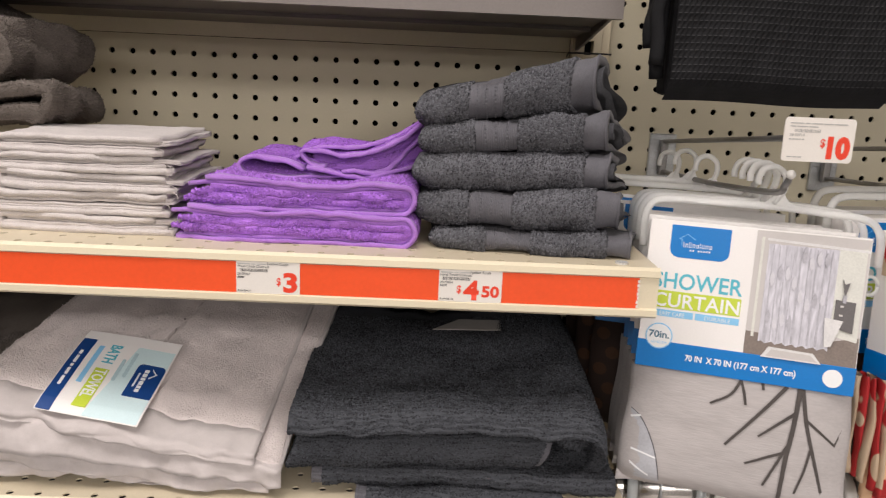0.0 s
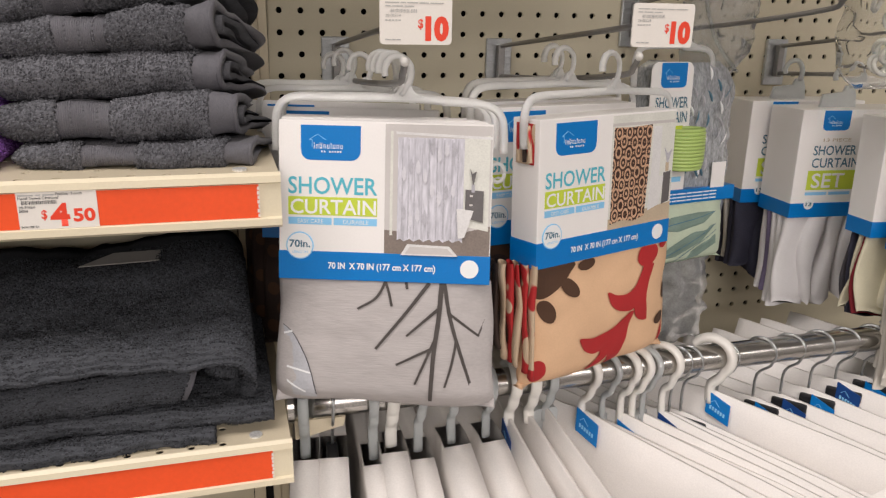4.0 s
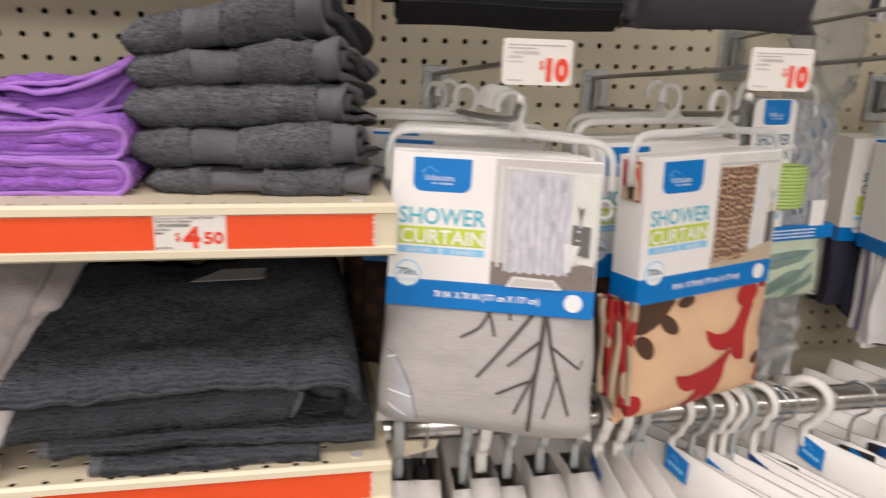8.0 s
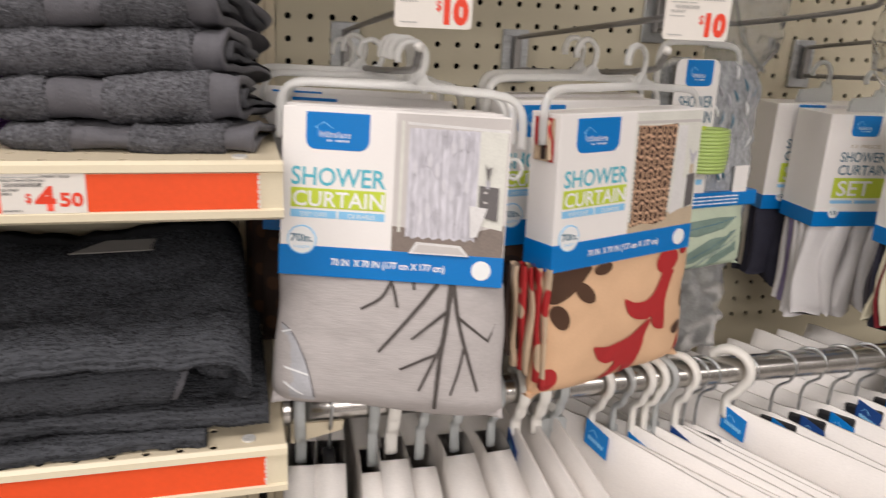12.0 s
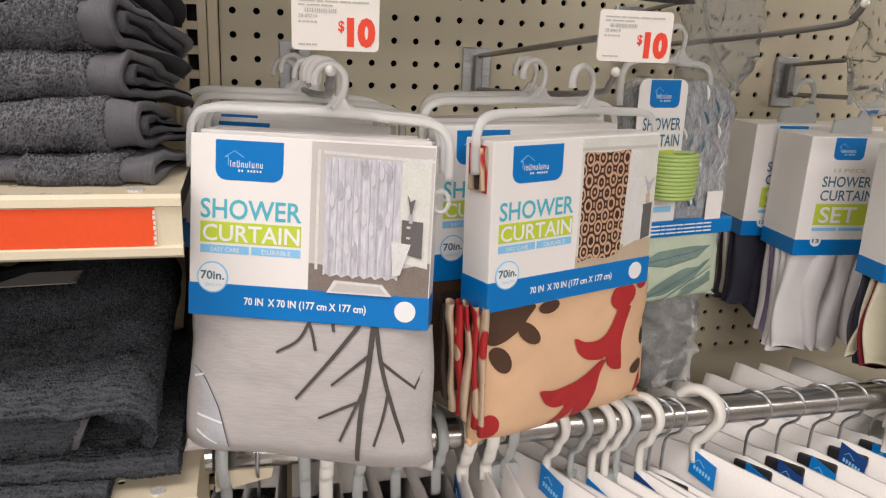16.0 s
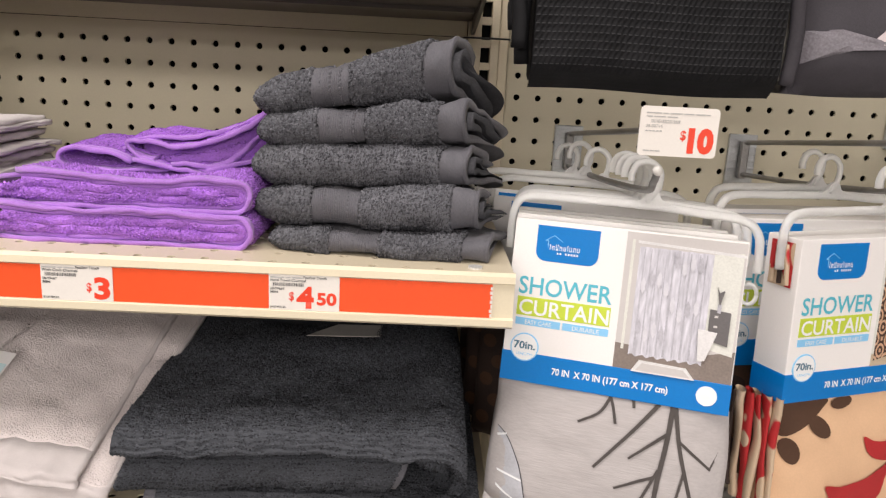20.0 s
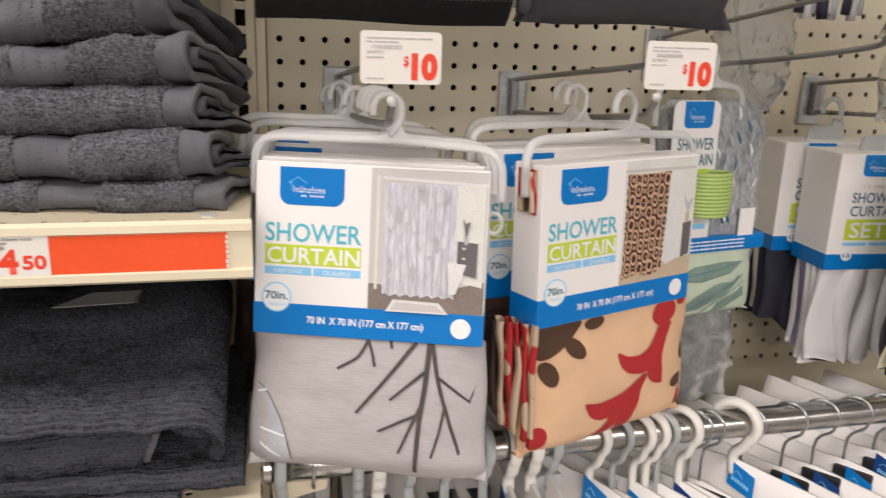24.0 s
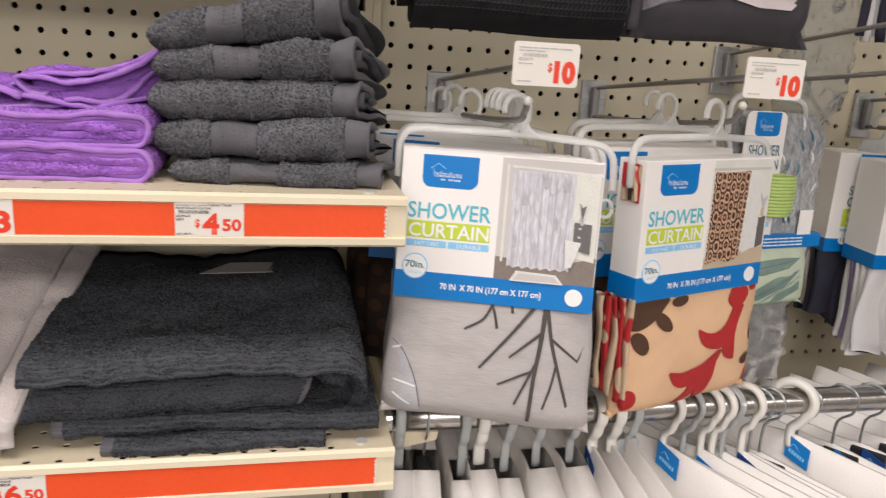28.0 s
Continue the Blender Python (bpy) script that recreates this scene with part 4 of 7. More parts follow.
for k, (a, b, h, g) in enumerate(((-0.392, -0.236, 0.0, 0.0125), (-0.398, -0.240, 0.0185, 0.017), (-0.390, -0.233, 0.042, 0.012), (-0.400, -0.236, 0.0605, 0.012), (-0.388, -0.244, 0.0785, 0.0135))):
    pale_cloth(a, b, 0.682, SHELF_A + 0.89 * h, 0.89 * g, 71 + k)


def slumped_towel():
    t = thing("slumped_towel", "taupe grey towel slumped in loose folds on the pale pile", "towel")
    z0 = SHELF_A + 0.087
    for k in range(3):
        wob, lump = waves(80 + k, 0.16, 0.010), waves(180 + k, 0.05, 0.0018)
        x1 = (-0.380, -0.412, -0.408)[k]

        def deform(l, s, z):
            swell = 0.016 * np.sin(s * 38 + k * 2.0) * (1 - ramp(s, 0.14, 0.2))
            return x1 - s + 0.1 * (l - 0.7) + wob(l, s, z) * 0.6, l + 0.010 * k + 0.4 * wob(z, s, l), z0 + (0.0, 0.028, 0.062)[k] + z + wob(s, l, z) * 0.5 + swell * (k > 0) + lump(s, l, z)
        path = [(s, z + 0.007) for s, z in fold_path(0.20, (0.022, 0.030, 0.034)[k])]
        terry("loose_fold", t, path, 0.013, np.linspace(0.735, 0.86, 30), deform, TAUPE, 90 + k, lambda c, n_: (n_[:, 1] < 0.5) & (c[:, 0] > -0.50), 170000, None, 1.4, 1.0)
    return t


slumped_towel()


def over_edge(s, z, y0, r, turn):
    """Lay a cloth over an edge: s > 0 runs back on top, s < 0 bends over the front by the angle turn and goes on straight."""
    a = np.clip(-s / r, 0, turn)
    rest = np.maximum(-s - r * turn, 0)
    y = y0 + np.maximum(s, 0) - r * np.sin(a) - rest * np.cos(a) * 1.0
    h = -r * (1 - np.cos(a)) - rest * np.sin(a)
    return y - z * np.sin(a), h + z * np.cos(a)


def run(a, b, n):
    return [(a + (b - a) * i / n, 0.0) for i in range(n + 1)]


# charcoal bath towels, the shade of the shelf above put into their colour
G = "dark charcoal bath towels in a stack"
BATH = ("charcoal bath towel in a shaded tone, short lowest layer on the shelf", "charcoal bath towel in a shaded tone in the middle of the stack", "charcoal bath towel in a shaded tone on top, its edge curled over")


def dark_towel(label, x0, x1, y0, z0, r, th, depth, seed, slope=0.0, rise=0.0, roll=0.0, roll_r=0.018, cut=0.0, turn=math.pi, under=0.22, t=None, end_hem=True, left_hem=True):
    t = t or thing("folded_bath_towel", label, "towel", G)
    wob, lump = waves(seed, 0.14, 0.0030), waves(seed + 40, 0.035, 0.0007)

    def deform(l, s, z):
        y, h = over_edge(s, z, y0 + r, r, turn)
        x = l + cut * h
        zz = z0 + 2 * r * (turn > 2) + th / 2 + h + slope * (l - x0)
        a = np.maximum(l - roll, 0) / roll_r if roll else np.zeros_like(l)
        x = np.where(a > 0, roll + (roll_r + np.maximum(z, -0.004)) * np.sin(a), x)
        zz = zz - roll_r * (1 - np.cos(a)) * 1.15
        up = ramp(h, -2 * r, 0.0) if turn > 2 else 1.0
        rib = 0.0007 * np.sin(s * 2 * math.pi / 0.0038 + 900 * lump(l, 3 * s, 2)) * (1 - ramp(s, 0.015, 0.05))
        bend = np.clip(-s / r, 0, turn)
        y = y - rib * np.sin(bend)
        zz = zz + rib * np.cos(bend) + rise * np.maximum(s, 0) * up + (wob(l, s, 0) * (0.3 + 0.7 * ramp(s, 0, 0.05)) + lump(l, s, z))
        y = y + 0.8 * wob(l, h, s) * (1 - ramp(s, 0.0, 0.15)) + lump(s, l, z) + 0.01 * ramp(a, 0.5, 2.4)
        return x, y, zz
    path = run(-under - r * turn if turn > 2 else -r * turn - under, -r * turn, 6) + [(-r * turn * (1 - i / 22), 0.0) for i in range(1, 22)] + run(0.0, 0.09, 90) + run(0.10, depth, 8)
    a, b = (x0 + 0.010 if left_hem else x0), (x1 - 0.006 if end_hem else x1)
    n = max(20, int((b - a) / 0.005))
    keep = lambda c, n_: ((n_[:, 2] > 0.05) | (n_[:, 1] < -0.1) | (n_[:, 0] > 0.3)) & (c[:, 1] < 0.875)
    terry("terry_fold", t, path, th, np.linspace(a, b, n), deform, TERRY_SHADED, seed, keep, 200000, (1, 0, 0), 2.0, 0.8)
    if left_hem:
        woven("hem", t, path, th * 0.6, x0, a + 0.001, deform, HEM_GREY, "smooth woven hem", rib=0.004, deep=0.0004)
    if end_hem:
        woven("hem", t, path, th * 0.6, b - 0.001, x1, deform, HEM_GREY, "smooth woven hem", rib=0.004, deep=0.0004)
    return t


dark_towel(BATH[0], -0.066, 0.124, 0.643, SHELF_B, 0.0026, 0.0052, 0.28, 101, end_hem=False)
dark_towel(BATH[1], -0.108, 0.174, 0.659, SHELF_B + 0.0098, 0.0054, 0.0070, 0.24, 102, slope=0.004, end_hem=False)
t = dark_towel(BATH[2], -0.121, 0.113, 0.654, SHELF_B + 0.0270, 0.0118, 0.0080, 0.22, 104, cut=0.40, left_hem=False, rise=0.08, slope=0.026)
dark_towel("", -0.127, 0.181, 0.645, SHELF_B + 0.0745, 0.0135, 0.0110, 0.250, 106, slope=0.026, rise=0.085, roll=0.134, roll_r=0.0215, turn=1.35, under=0.002, t=t, end_hem=False, left_hem=False)


def rolled_edge(t):
    """The round side fold of the top towel, running back from the aisle."""
    wob = waves(109, 0.08, 0.0022)
    rows, ring = 26, 18
    verts, faces = [], []
    for j in range(rows + 1):
        v = j / rows
        y = 0.6700 + 0.222 * v ** 1.6
        r = 0.0205 * math.sqrt(max(0.02, 1 - max(0.0, 1 - (y - 0.6700) / 0.013) ** 2.4))
        for i in range(ring):
            a = 2 * math.pi * i / ring
            x, z = 0.1385 + 0.95 * r * math.cos(a), SHELF_B + 0.0585 + 0.085 * (y - 0.65) + r * math.sin(a)
            verts.append((x + float(wob(x, y, z)), y, z + float(wob(z, y, x))))
    for j in range(rows):
        for i in range(ring):
            k = (i + 1) % ring
            faces.append((j * ring + i, j * ring + k, (j + 1) * ring + k, (j + 1) * ring + i))
    faces.append(tuple(range(ring - 1, -1, -1)))
    v = np.array(verts)
    q = faces[ring * 10]
    n = np.cross(v[q[2]] - v[q[0]], v[q[3]] - v[q[1]])
    if n[0] < 0:
        faces = [f[::-1] for f in faces]
    ob = part("rolled_edge", raw("rolled_edge", verts, faces), TERRY_SHADED, t, smooth=True)
    tufts("terry_loop", v, faces, TERRY_SHADED, ob, per_m2=270000, keep=lambda c, n_: c[:, 1] < 0.86, seed=110, along=(0.6, 0, 1), stretch=1.6)
    return ob


rolled_edge(t)

# light grey bath towels, fanned, with smooth hems hanging over in front
G2 = "light grey bath towels in a stack"
TOP_L, TOP_R = 1.1355, 1.0930


def light_front(x):
    return TOP_L + (TOP_R - TOP_L) * (x + 0.400) / 0.245


def light_top(x, y):
    """Height of the uppermost light towel."""
    s = np.maximum(y - 0.650, 0)
    return light_front(x) + 0.46 * s - 0.35 * s * s


def light_towel(k, x0, x1, y0, drop_l, drop_r, hang_l, hang_r, th, hem_back, seed, label):
    t = thing("folded_bath_towel", label, "towel", G2)
    wob, lump = waves(seed, 0.10, 0.0030), waves(seed + 40, 0.03, 0.0011)
    r = 0.0045

    def deform(l, s, z):
        q = (l - x0) / (x1 - x0)
        hang = hang_l + (hang_r - hang_l) * q
        s2 = np.where(s < -r * 1.4, -r * 1.4 + (s + r * 1.4) * hang / 0.02, s)
        y, h = over_edge(s2, z, y0 + r, r, 1.4)
        x = l + np.where(q < 0.5, 0.30, 0.15) * np.maximum(s, 0) * (1 - 0.4 * ramp(q, 0.2, 0.8))
        drop = drop_l + (drop_r - drop_l) * q
        zz = light_top(x * 0.98 - 0.004, y0 + np.maximum(s, 0)) - th / 2 + h - drop + wob(l, s * 0.5, 3.0 * k) * 0.8 + lump(l, s, z) * 0.7
        y = y + 1.1 * wob(l, 5.0 * k, h) * (1 - ramp(s, 0.0, 0.12)) + lump(s, l, z)
        return x, y, np.maximum(zz, SHELF_B + 0.0012 + 0.0005 * k + 0.5 * z)
    edge = -r * 1.4 - 0.02
    ls = np.linspace(x0, x1 - 0.0035, 56)
    path = run(hem_back, 0.285, 52)
    terry("terry_sheet", t, path, th, ls, deform, TERRY_LIGHT, seed, lambda c, n_: (n_[:, 2] > 0.2) & ((c[:, 1] < 0.84) if k == 1 else (c[:, 0] > x1 - 0.05) | (c[:, 0] < x0 + 0.05) | (c[:, 1] < 0.68)), 220000, (0.3, 1, 0), 1.4, 0.95)
    path = run(edge, -r * 1.4, 5) + [(-r * 1.4 * (1 - i / 5), 0.0) for i in range(1, 5)] + run(0.0, hem_back + 0.001, 3)
    me, v, f = sheet_mesh("hem", path, th * 0.62, np.linspace(x0, x1, 60), deform)
    part("hem", me, HEM_LIGHT, t, "smooth pale woven hem along the front", smooth=True)
    path = run(hem_back, 0.285, 52)
    woven("side_hem", t, path, th * 0.85, x1 - 0.0040, x1, deform, HEM_LIGHT, "smooth pale side hem", rib=0.005, deep=0.0004)
    return t


LG = "light grey terry bath towel with smooth pale hem"
light_towel(5, -0.420, -0.150, 0.662, 0.070, 0.034, 0.008, 0.008, 0.0060, 0.006, 141, LG + ", lowest")
light_towel(4, -0.425, -0.146, 0.654, 0.054, 0.027, 0.010, 0.009, 0.0060, 0.004, 142, LG)
light_towel(3, -0.418, -0.140, 0.661, 0.038, 0.018, 0.010, 0.008, 0.0060, 0.003, 143, LG)
light_towel(2, -0.422, -0.134, 0.650, 0.010, 0.006, 0.028, 0.014, 0.0058, 0.002, 144, LG)
light_towel(1, -0.428, -0.158, 0.647, 0.0, 0.0, 0.005, 0.006, 0.0062, 0.024, 145, LG + ", topmost")


def towel_label():
    """A printed paper wrap lying on the top towel; a runs to the aisle, b to the side."""
    t = thing("towel_label_card", "white and navy printed card wrapped over light grey towel", "label")
    back_l, back_r, front_l, front_r = (-0.343, 0.744), (-0.253, 0.748), (-0.355, 0.6500), (-0.263, 0.6490)

    def place(a, b, lift):
        x = (back_l[0] * (1 - b) + back_r[0] * b) * (1 - a) + (front_l[0] * (1 - b) + front_r[0] * b) * a
        y = (back_l[1] * (1 - b) + back_r[1] * b) * (1 - a) + (front_l[1] * (1 - b) + front_r[1] * b) * a
        z = float(light_top(x, y)) + 0.0062 + lift + 0.0010 * math.sin(a * 5 + b * 2) - 0.002 * max(0, a - 0.93) / 0.07
        return x, y, z

    def sheet(name, pts, lift, material, label="", n=8, parent=None):
        """A patch of the card; pts run round it in (a, b)."""
        bm = bmesh.new()
        bm.faces.new([bm.verts.new((a, b, 0)) for a, b in pts])
        for k in range(1, n):
            for co, no in (((k / n, 0, 0), (1, 0, 0)), ((0, k / n, 0), (0, 1, 0))):
                bmesh.ops.bisect_plane(bm, geom=bm.verts[:] + bm.edges[:] + bm.faces[:], plane_co=co, plane_no=no)
        top = bm.faces[:]
        g = bmesh.ops.extrude_face_region(bm, geom=top)
        low = {v for v in g["geom"] if isinstance(v, bmesh.types.BMVert)}
        for v in bm.verts:
            v.co = place(v.co.x, v.co.y, lift - (0.0004 if v in low else 0.0))
        bmesh.ops.recalc_face_normals(bm, faces=bm.faces)
        return part(name, bm, material, parent or t, label)

    def words(text, a0, b0, size, material, bold=0.0, name="lettering"):
        ob = lettering(text, size, 0, 0, 0, material, t, bold=bold, name=name)
        for v in ob.data.vertices:
            a, b = a0 + v.co.x * 0.68 / 0.106, b0 + v.co.z / 0.0935
            v.co = place(a, b, 0.0010 - v.co.y)
        return ob
    sheet("card", [(0, 0), (1, 0), (1, 1), (0, 1)], 0.0, CARD_WHITE)
    sheet("blue_tint", [(0.14, 0.60), (0.99, 0.45), (0.99, 0.985), (0.14, 0.985)], 0.0005, mat("pale_blue_print", (0.62, 0.78, 0.80), 0.4, vary=0.04))
    sheet("navy_band", [(0.13, 0.012), (0.998, 0.012), (0.998, 0.15), (0.13, 0.15)], 0.0006, NAVY)
    bm = bmesh.new()
    for k, (a, w) in enumerate(((0.30, 0.05), (0.37, 0.09), (0.48, 0.03), (0.53, 0.08), (0.63, 0.10))):
        sheet("printed_bar", rounded(a, 0.068, a + w, 0.098, 0.005), 0.0009, PRINT_WHITE, n=2)
    sheet("light_blue_bar", [(0.20, 0.215), (0.66, 0.215), (0.66, 0.265), (0.20, 0.265)], 0.0006, SKY)
    words("BATH", 0.165, 0.335, 0.0148, TEAL_INK, 0.0003)
    sheet("lime_block", [(0.47, 0.315), (0.92, 0.315), (0.92, 0.455), (0.47, 0.455)], 0.0007, LIME)
    words("TOWEL", 0.485, 0.335, 0.0148, PRINT_WHITE, 0.0002)
    for a, w, b in ((0.22, 0.30, 0.60), (0.55, 0.0, 0.6), (0.32, 0.26, 0.52)):
        if w:
            sheet("printed_bar", rounded(a, b, a + w, b + 0.035, 0.012), 0.0009, mat("pale_teal_ink", (0.45, 0.62, 0.66), 0.4), n=3)
    bg = sheet("badge", rounded(0.33, 0.70, 0.72, 0.985, 0.05, "1001"), 0.0007, NAVY)
    for k, (a, w) in enumerate(((0.39, 0.035), (0.435, 0.04), (0.485, 0.03), (0.525, 0.045), (0.58, 0.03), (0.62, 0.035))):
        sheet("printed_bar", rounded(a, 0.79, a + w, 0.835, 0.006), 0.0010, PRINT_WHITE, n=2, parent=bg)
    sheet("printed_bar", [(0.44, 0.745), (0.60, 0.745), (0.60, 0.762), (0.44, 0.762)], 0.0010, PRINT_WHITE, n=2, parent=bg)
    sheet("roof_line", [(0.37, 0.86), (0.43, 0.925), (0.49, 0.86), (0.475, 0.86), (0.43, 0.908), (0.385, 0.86)], 0.0010, PRINT_WHITE, n=2, parent=bg)
    return t


towel_label()


def taupe_towel():
    t = thing("folded_bath_towel", "taupe grey bath towel beside the light grey stack", "towel")
    wob, lump = waves(131, 0.13, 0.0045), waves(171, 0.03, 0.0014)
    for k in range(3):
        def deform(l, s, z):
            up = ramp(z, 0, 0.02)
            return l + 0.10 * s + lump(l, s, z), 0.665 + s + 0.7 * wob(l, z + k, s), SHELF_B + 0.001 + k * 0.024 + z + 0.14 * np.maximum(s, 0) * up + wob(l, s, k) * up + lump(l, s, z)
        path = [(s, z + 0.005) for s, z in fold_path(0.28, 0.013)]
        terry("terry_fold", t, path, 0.0095, np.linspace(-0.62, -0.436 - 0.004 * k, 40), deform, TAUPE, 133 + k, lambda c, n_: ((n_[:, 2] > 0.1) | (n_[:, 1] < 0)) & (c[:, 1] < 0.80) & (c[:, 0] > -0.56), 160000, None, 1.5, 1.1)
    return t


taupe_towel()

# ---- peg hooks, price flags ----


def peg_hook(x, z_top, tip, flag, label="zinc peg hook with a double wire and ball tip", plate_w=0.034, plate_h=0.064):
    """A plate on the pegboard with a lower wire that carries packs and an upper wire that carries a price flag."""
    t = thing("peg_hook", label, "peg hook", "peg hooks on the board")
    zc = z_top - plate_h
    p = part("back_plate", box((x - plate_w / 2, 0.9935, zc), (x + plate_w / 2, 0.9985, z_top), 0.0012), ZINC, t)
    for k in range(5):
        z = z_top - 0.006 - k * 0.0085
        for a, b in ((x - plate_w / 2 + 0.0010, x - 0.0055), (x + 0.0055, x + plate_w / 2 - 0.0010)):
            part("rib", box((a, 0.9922, z - 0.0016), (b, 0.9934, z + 0.0016), 0.0005), ZINC, p)
    part("saddle", box((x - 0.0045, 0.983, zc + 0.012), (x + 0.0045, 0.9934, z_top - 0.008), 0.0015), WIRE, t)
    low = [(x, 0.986, zc + 0.017), (x + (tip[0] - x) * 0.5, (0.986 + tip[1]) / 2, zc + 0.017 + (tip[2] - 0.022 - zc - 0.017) * 0.5), (tip[0], tip[1] + 0.03, tip[2] - 0.019), (tip[0], tip[1] + 0.008, tip[2] - 0.010), tip]
    w = part("lower_wire", tube(smooth_path(low, 6), 0.0029, 10), WIRE, t, smooth=True)
    part("ball_tip", ball(tip, 0.0040), HOOK_WHITE, w, "pale ball on the wire end", smooth=True)
    part("upper_wire", tube(smooth_path([(x, 0.986, z_top - 0.010), (x, 0.975, z_top - 0.008), flag], 5), 0.0027, 10), WIRE, t, smooth=True)
    return t


def price_flag(x, y, z, seed, rows=(0.010, 0.004, 0.008, 0.007, 0.010)):
    """A white plastic price plate; x, z of its lower left corner."""
    t = thing("price_flag", "white rounded price card with red $10 on a wire", "price tag", "ten dollar price cards", pose(x, y, z, 0, 0, -2))
    w, h = 0.0535, 0.0335
    part("card", plate(rounded(0, 0, w, h, 0.003), -0.0016, 0.0), TAG_WHITE, t)
    y = -0.0018
    bars(0.004, h - 0.0048, y, rows, 0.0008, GREY_INK, t, gap=0.0010)
    bars(0.004, h - 0.0072, y, rows[1:4], 0.0008, GREY_INK, t, gap=0.0010)
    barcode(t, 0.0075, h - 0.0112, y, 0.020, 0.0025, seed, GREY_INK)
    lettering("28-00714" if seed == 11 else "28-00418", 0.0030, 0.004, h - 0.0142, y, GREY_INK, t, name="code_figures")
    bars(0.004, h - 0.0170, y, (0.0018, 0.0018, 0.0018, 0.0018, 0.0018), 0.0009, GREY_INK, t, gap=0.0006)
    bars(0.004, 0.0030, y, (0.004, 0.003, 0.003), 0.0009, GREY_INK, t)
    fitted("$", 0.0282, 0.0320, 0.0118, 0.0062, y, RED_INK, t, 0.0003, "dollar_sign")
    fitted("10", 0.0335, 0.0512, 0.0040, 0.0150, y, RED_INK, t, 0.0019, "price_figure")
    part("sleeve", box((0.022, 0.0002, h * 0.45), (0.030, 0.006, h * 0.85), 0.001), FROST, t)
    return t


peg_hook(0.2845, 1.3770, (0.288, 0.640, 1.369), (0.2875, 0.606, 1.402))
peg_hook(0.4950, 1.3770, (0.522, 0.690, 1.371), (0.4905, 0.606, 1.402))
peg_hook(0.6830, 1.4320, (0.770, 0.715, 1.436), (0.700, 0.66, 1.468))
peg_hook(0.9180, 1.3800, (0.935, 0.72, 1.372), (0.93, 0.62, 1.415))
price_flag(0.2605, 0.6035, 1.3835, 11)
price_flag(0.4630, 0.6035, 1.3830, 12)

# ---- curtain packs ----
W, H = 0.180, 0.1345


def badge(parent, x0, x1, z0, z1, y, material=BLUE):
    """The blue maker's badge: a house outline and plain bars for its lettering."""
    b = part("badge", plate(rounded(x0, z0, x1, z1, (x1 - x0) * 0.16, "1100"), y - 0.0003, y), material, parent, "blue badge with a white house outline")
    w, h = x1 - x0, z1 - z0
    y -= 0.0004
    cx, bz = x0 + w * 0.19, z0 + h * 0.38
    pts = [(cx, bz), (cx, bz + h * 0.20), (cx - w * 0.05, bz + h * 0.20), (cx + w * 0.09, bz + h * 0.36), (cx + w * 0.23, bz + h * 0.20)]
    bm = bmesh.new()
    for a, c in zip(pts, pts[1:]):
        tube([(a[0], y, a[1]), (c[0], y, c[1])], 0.00028, 4, bm)
    part("house_outline", bm, SKY, b)
    bm = bmesh.new()
    x = x0 + w * 0.22
    for k in range(9):
        ww = w * (0.012 if k in (0, 5) else 0.040)
        hh = h * (0.17 if k in (0, 2, 5) else 0.12)
        for q in ((0,) if k in (0, 5) else (0, 1)):
            box((x + q * ww * 0.72, y - 0.0001, bz - h * 0.05), (x + q * ww * 0.72 + w * 0.010, y, bz - h * 0.05 + hh), 0, bm)
        if k not in (0, 5):
            box((x, y - 0.0001, bz - h * 0.05 + hh * (0.82 if k % 2 else 0.0)), (x + ww, y, bz - h * 0.05 + hh * (1.0 if k % 2 else 0.18)), 0, bm)
        x += ww + w * 0.022
    part("word_bars", bm, PRINT_WHITE, b)
    bm = bmesh.new()
    x = x0 + w * 0.34
    for k in range(8):
        if k != 2:
            box((x, y - 0.0001, bz - h * 0.16), (x + w * 0.024, y, bz - h * 0.105), 0, bm)
        x += w * 0.045
    part("word_bars", bm, PRINT_WHITE, b)
    return b


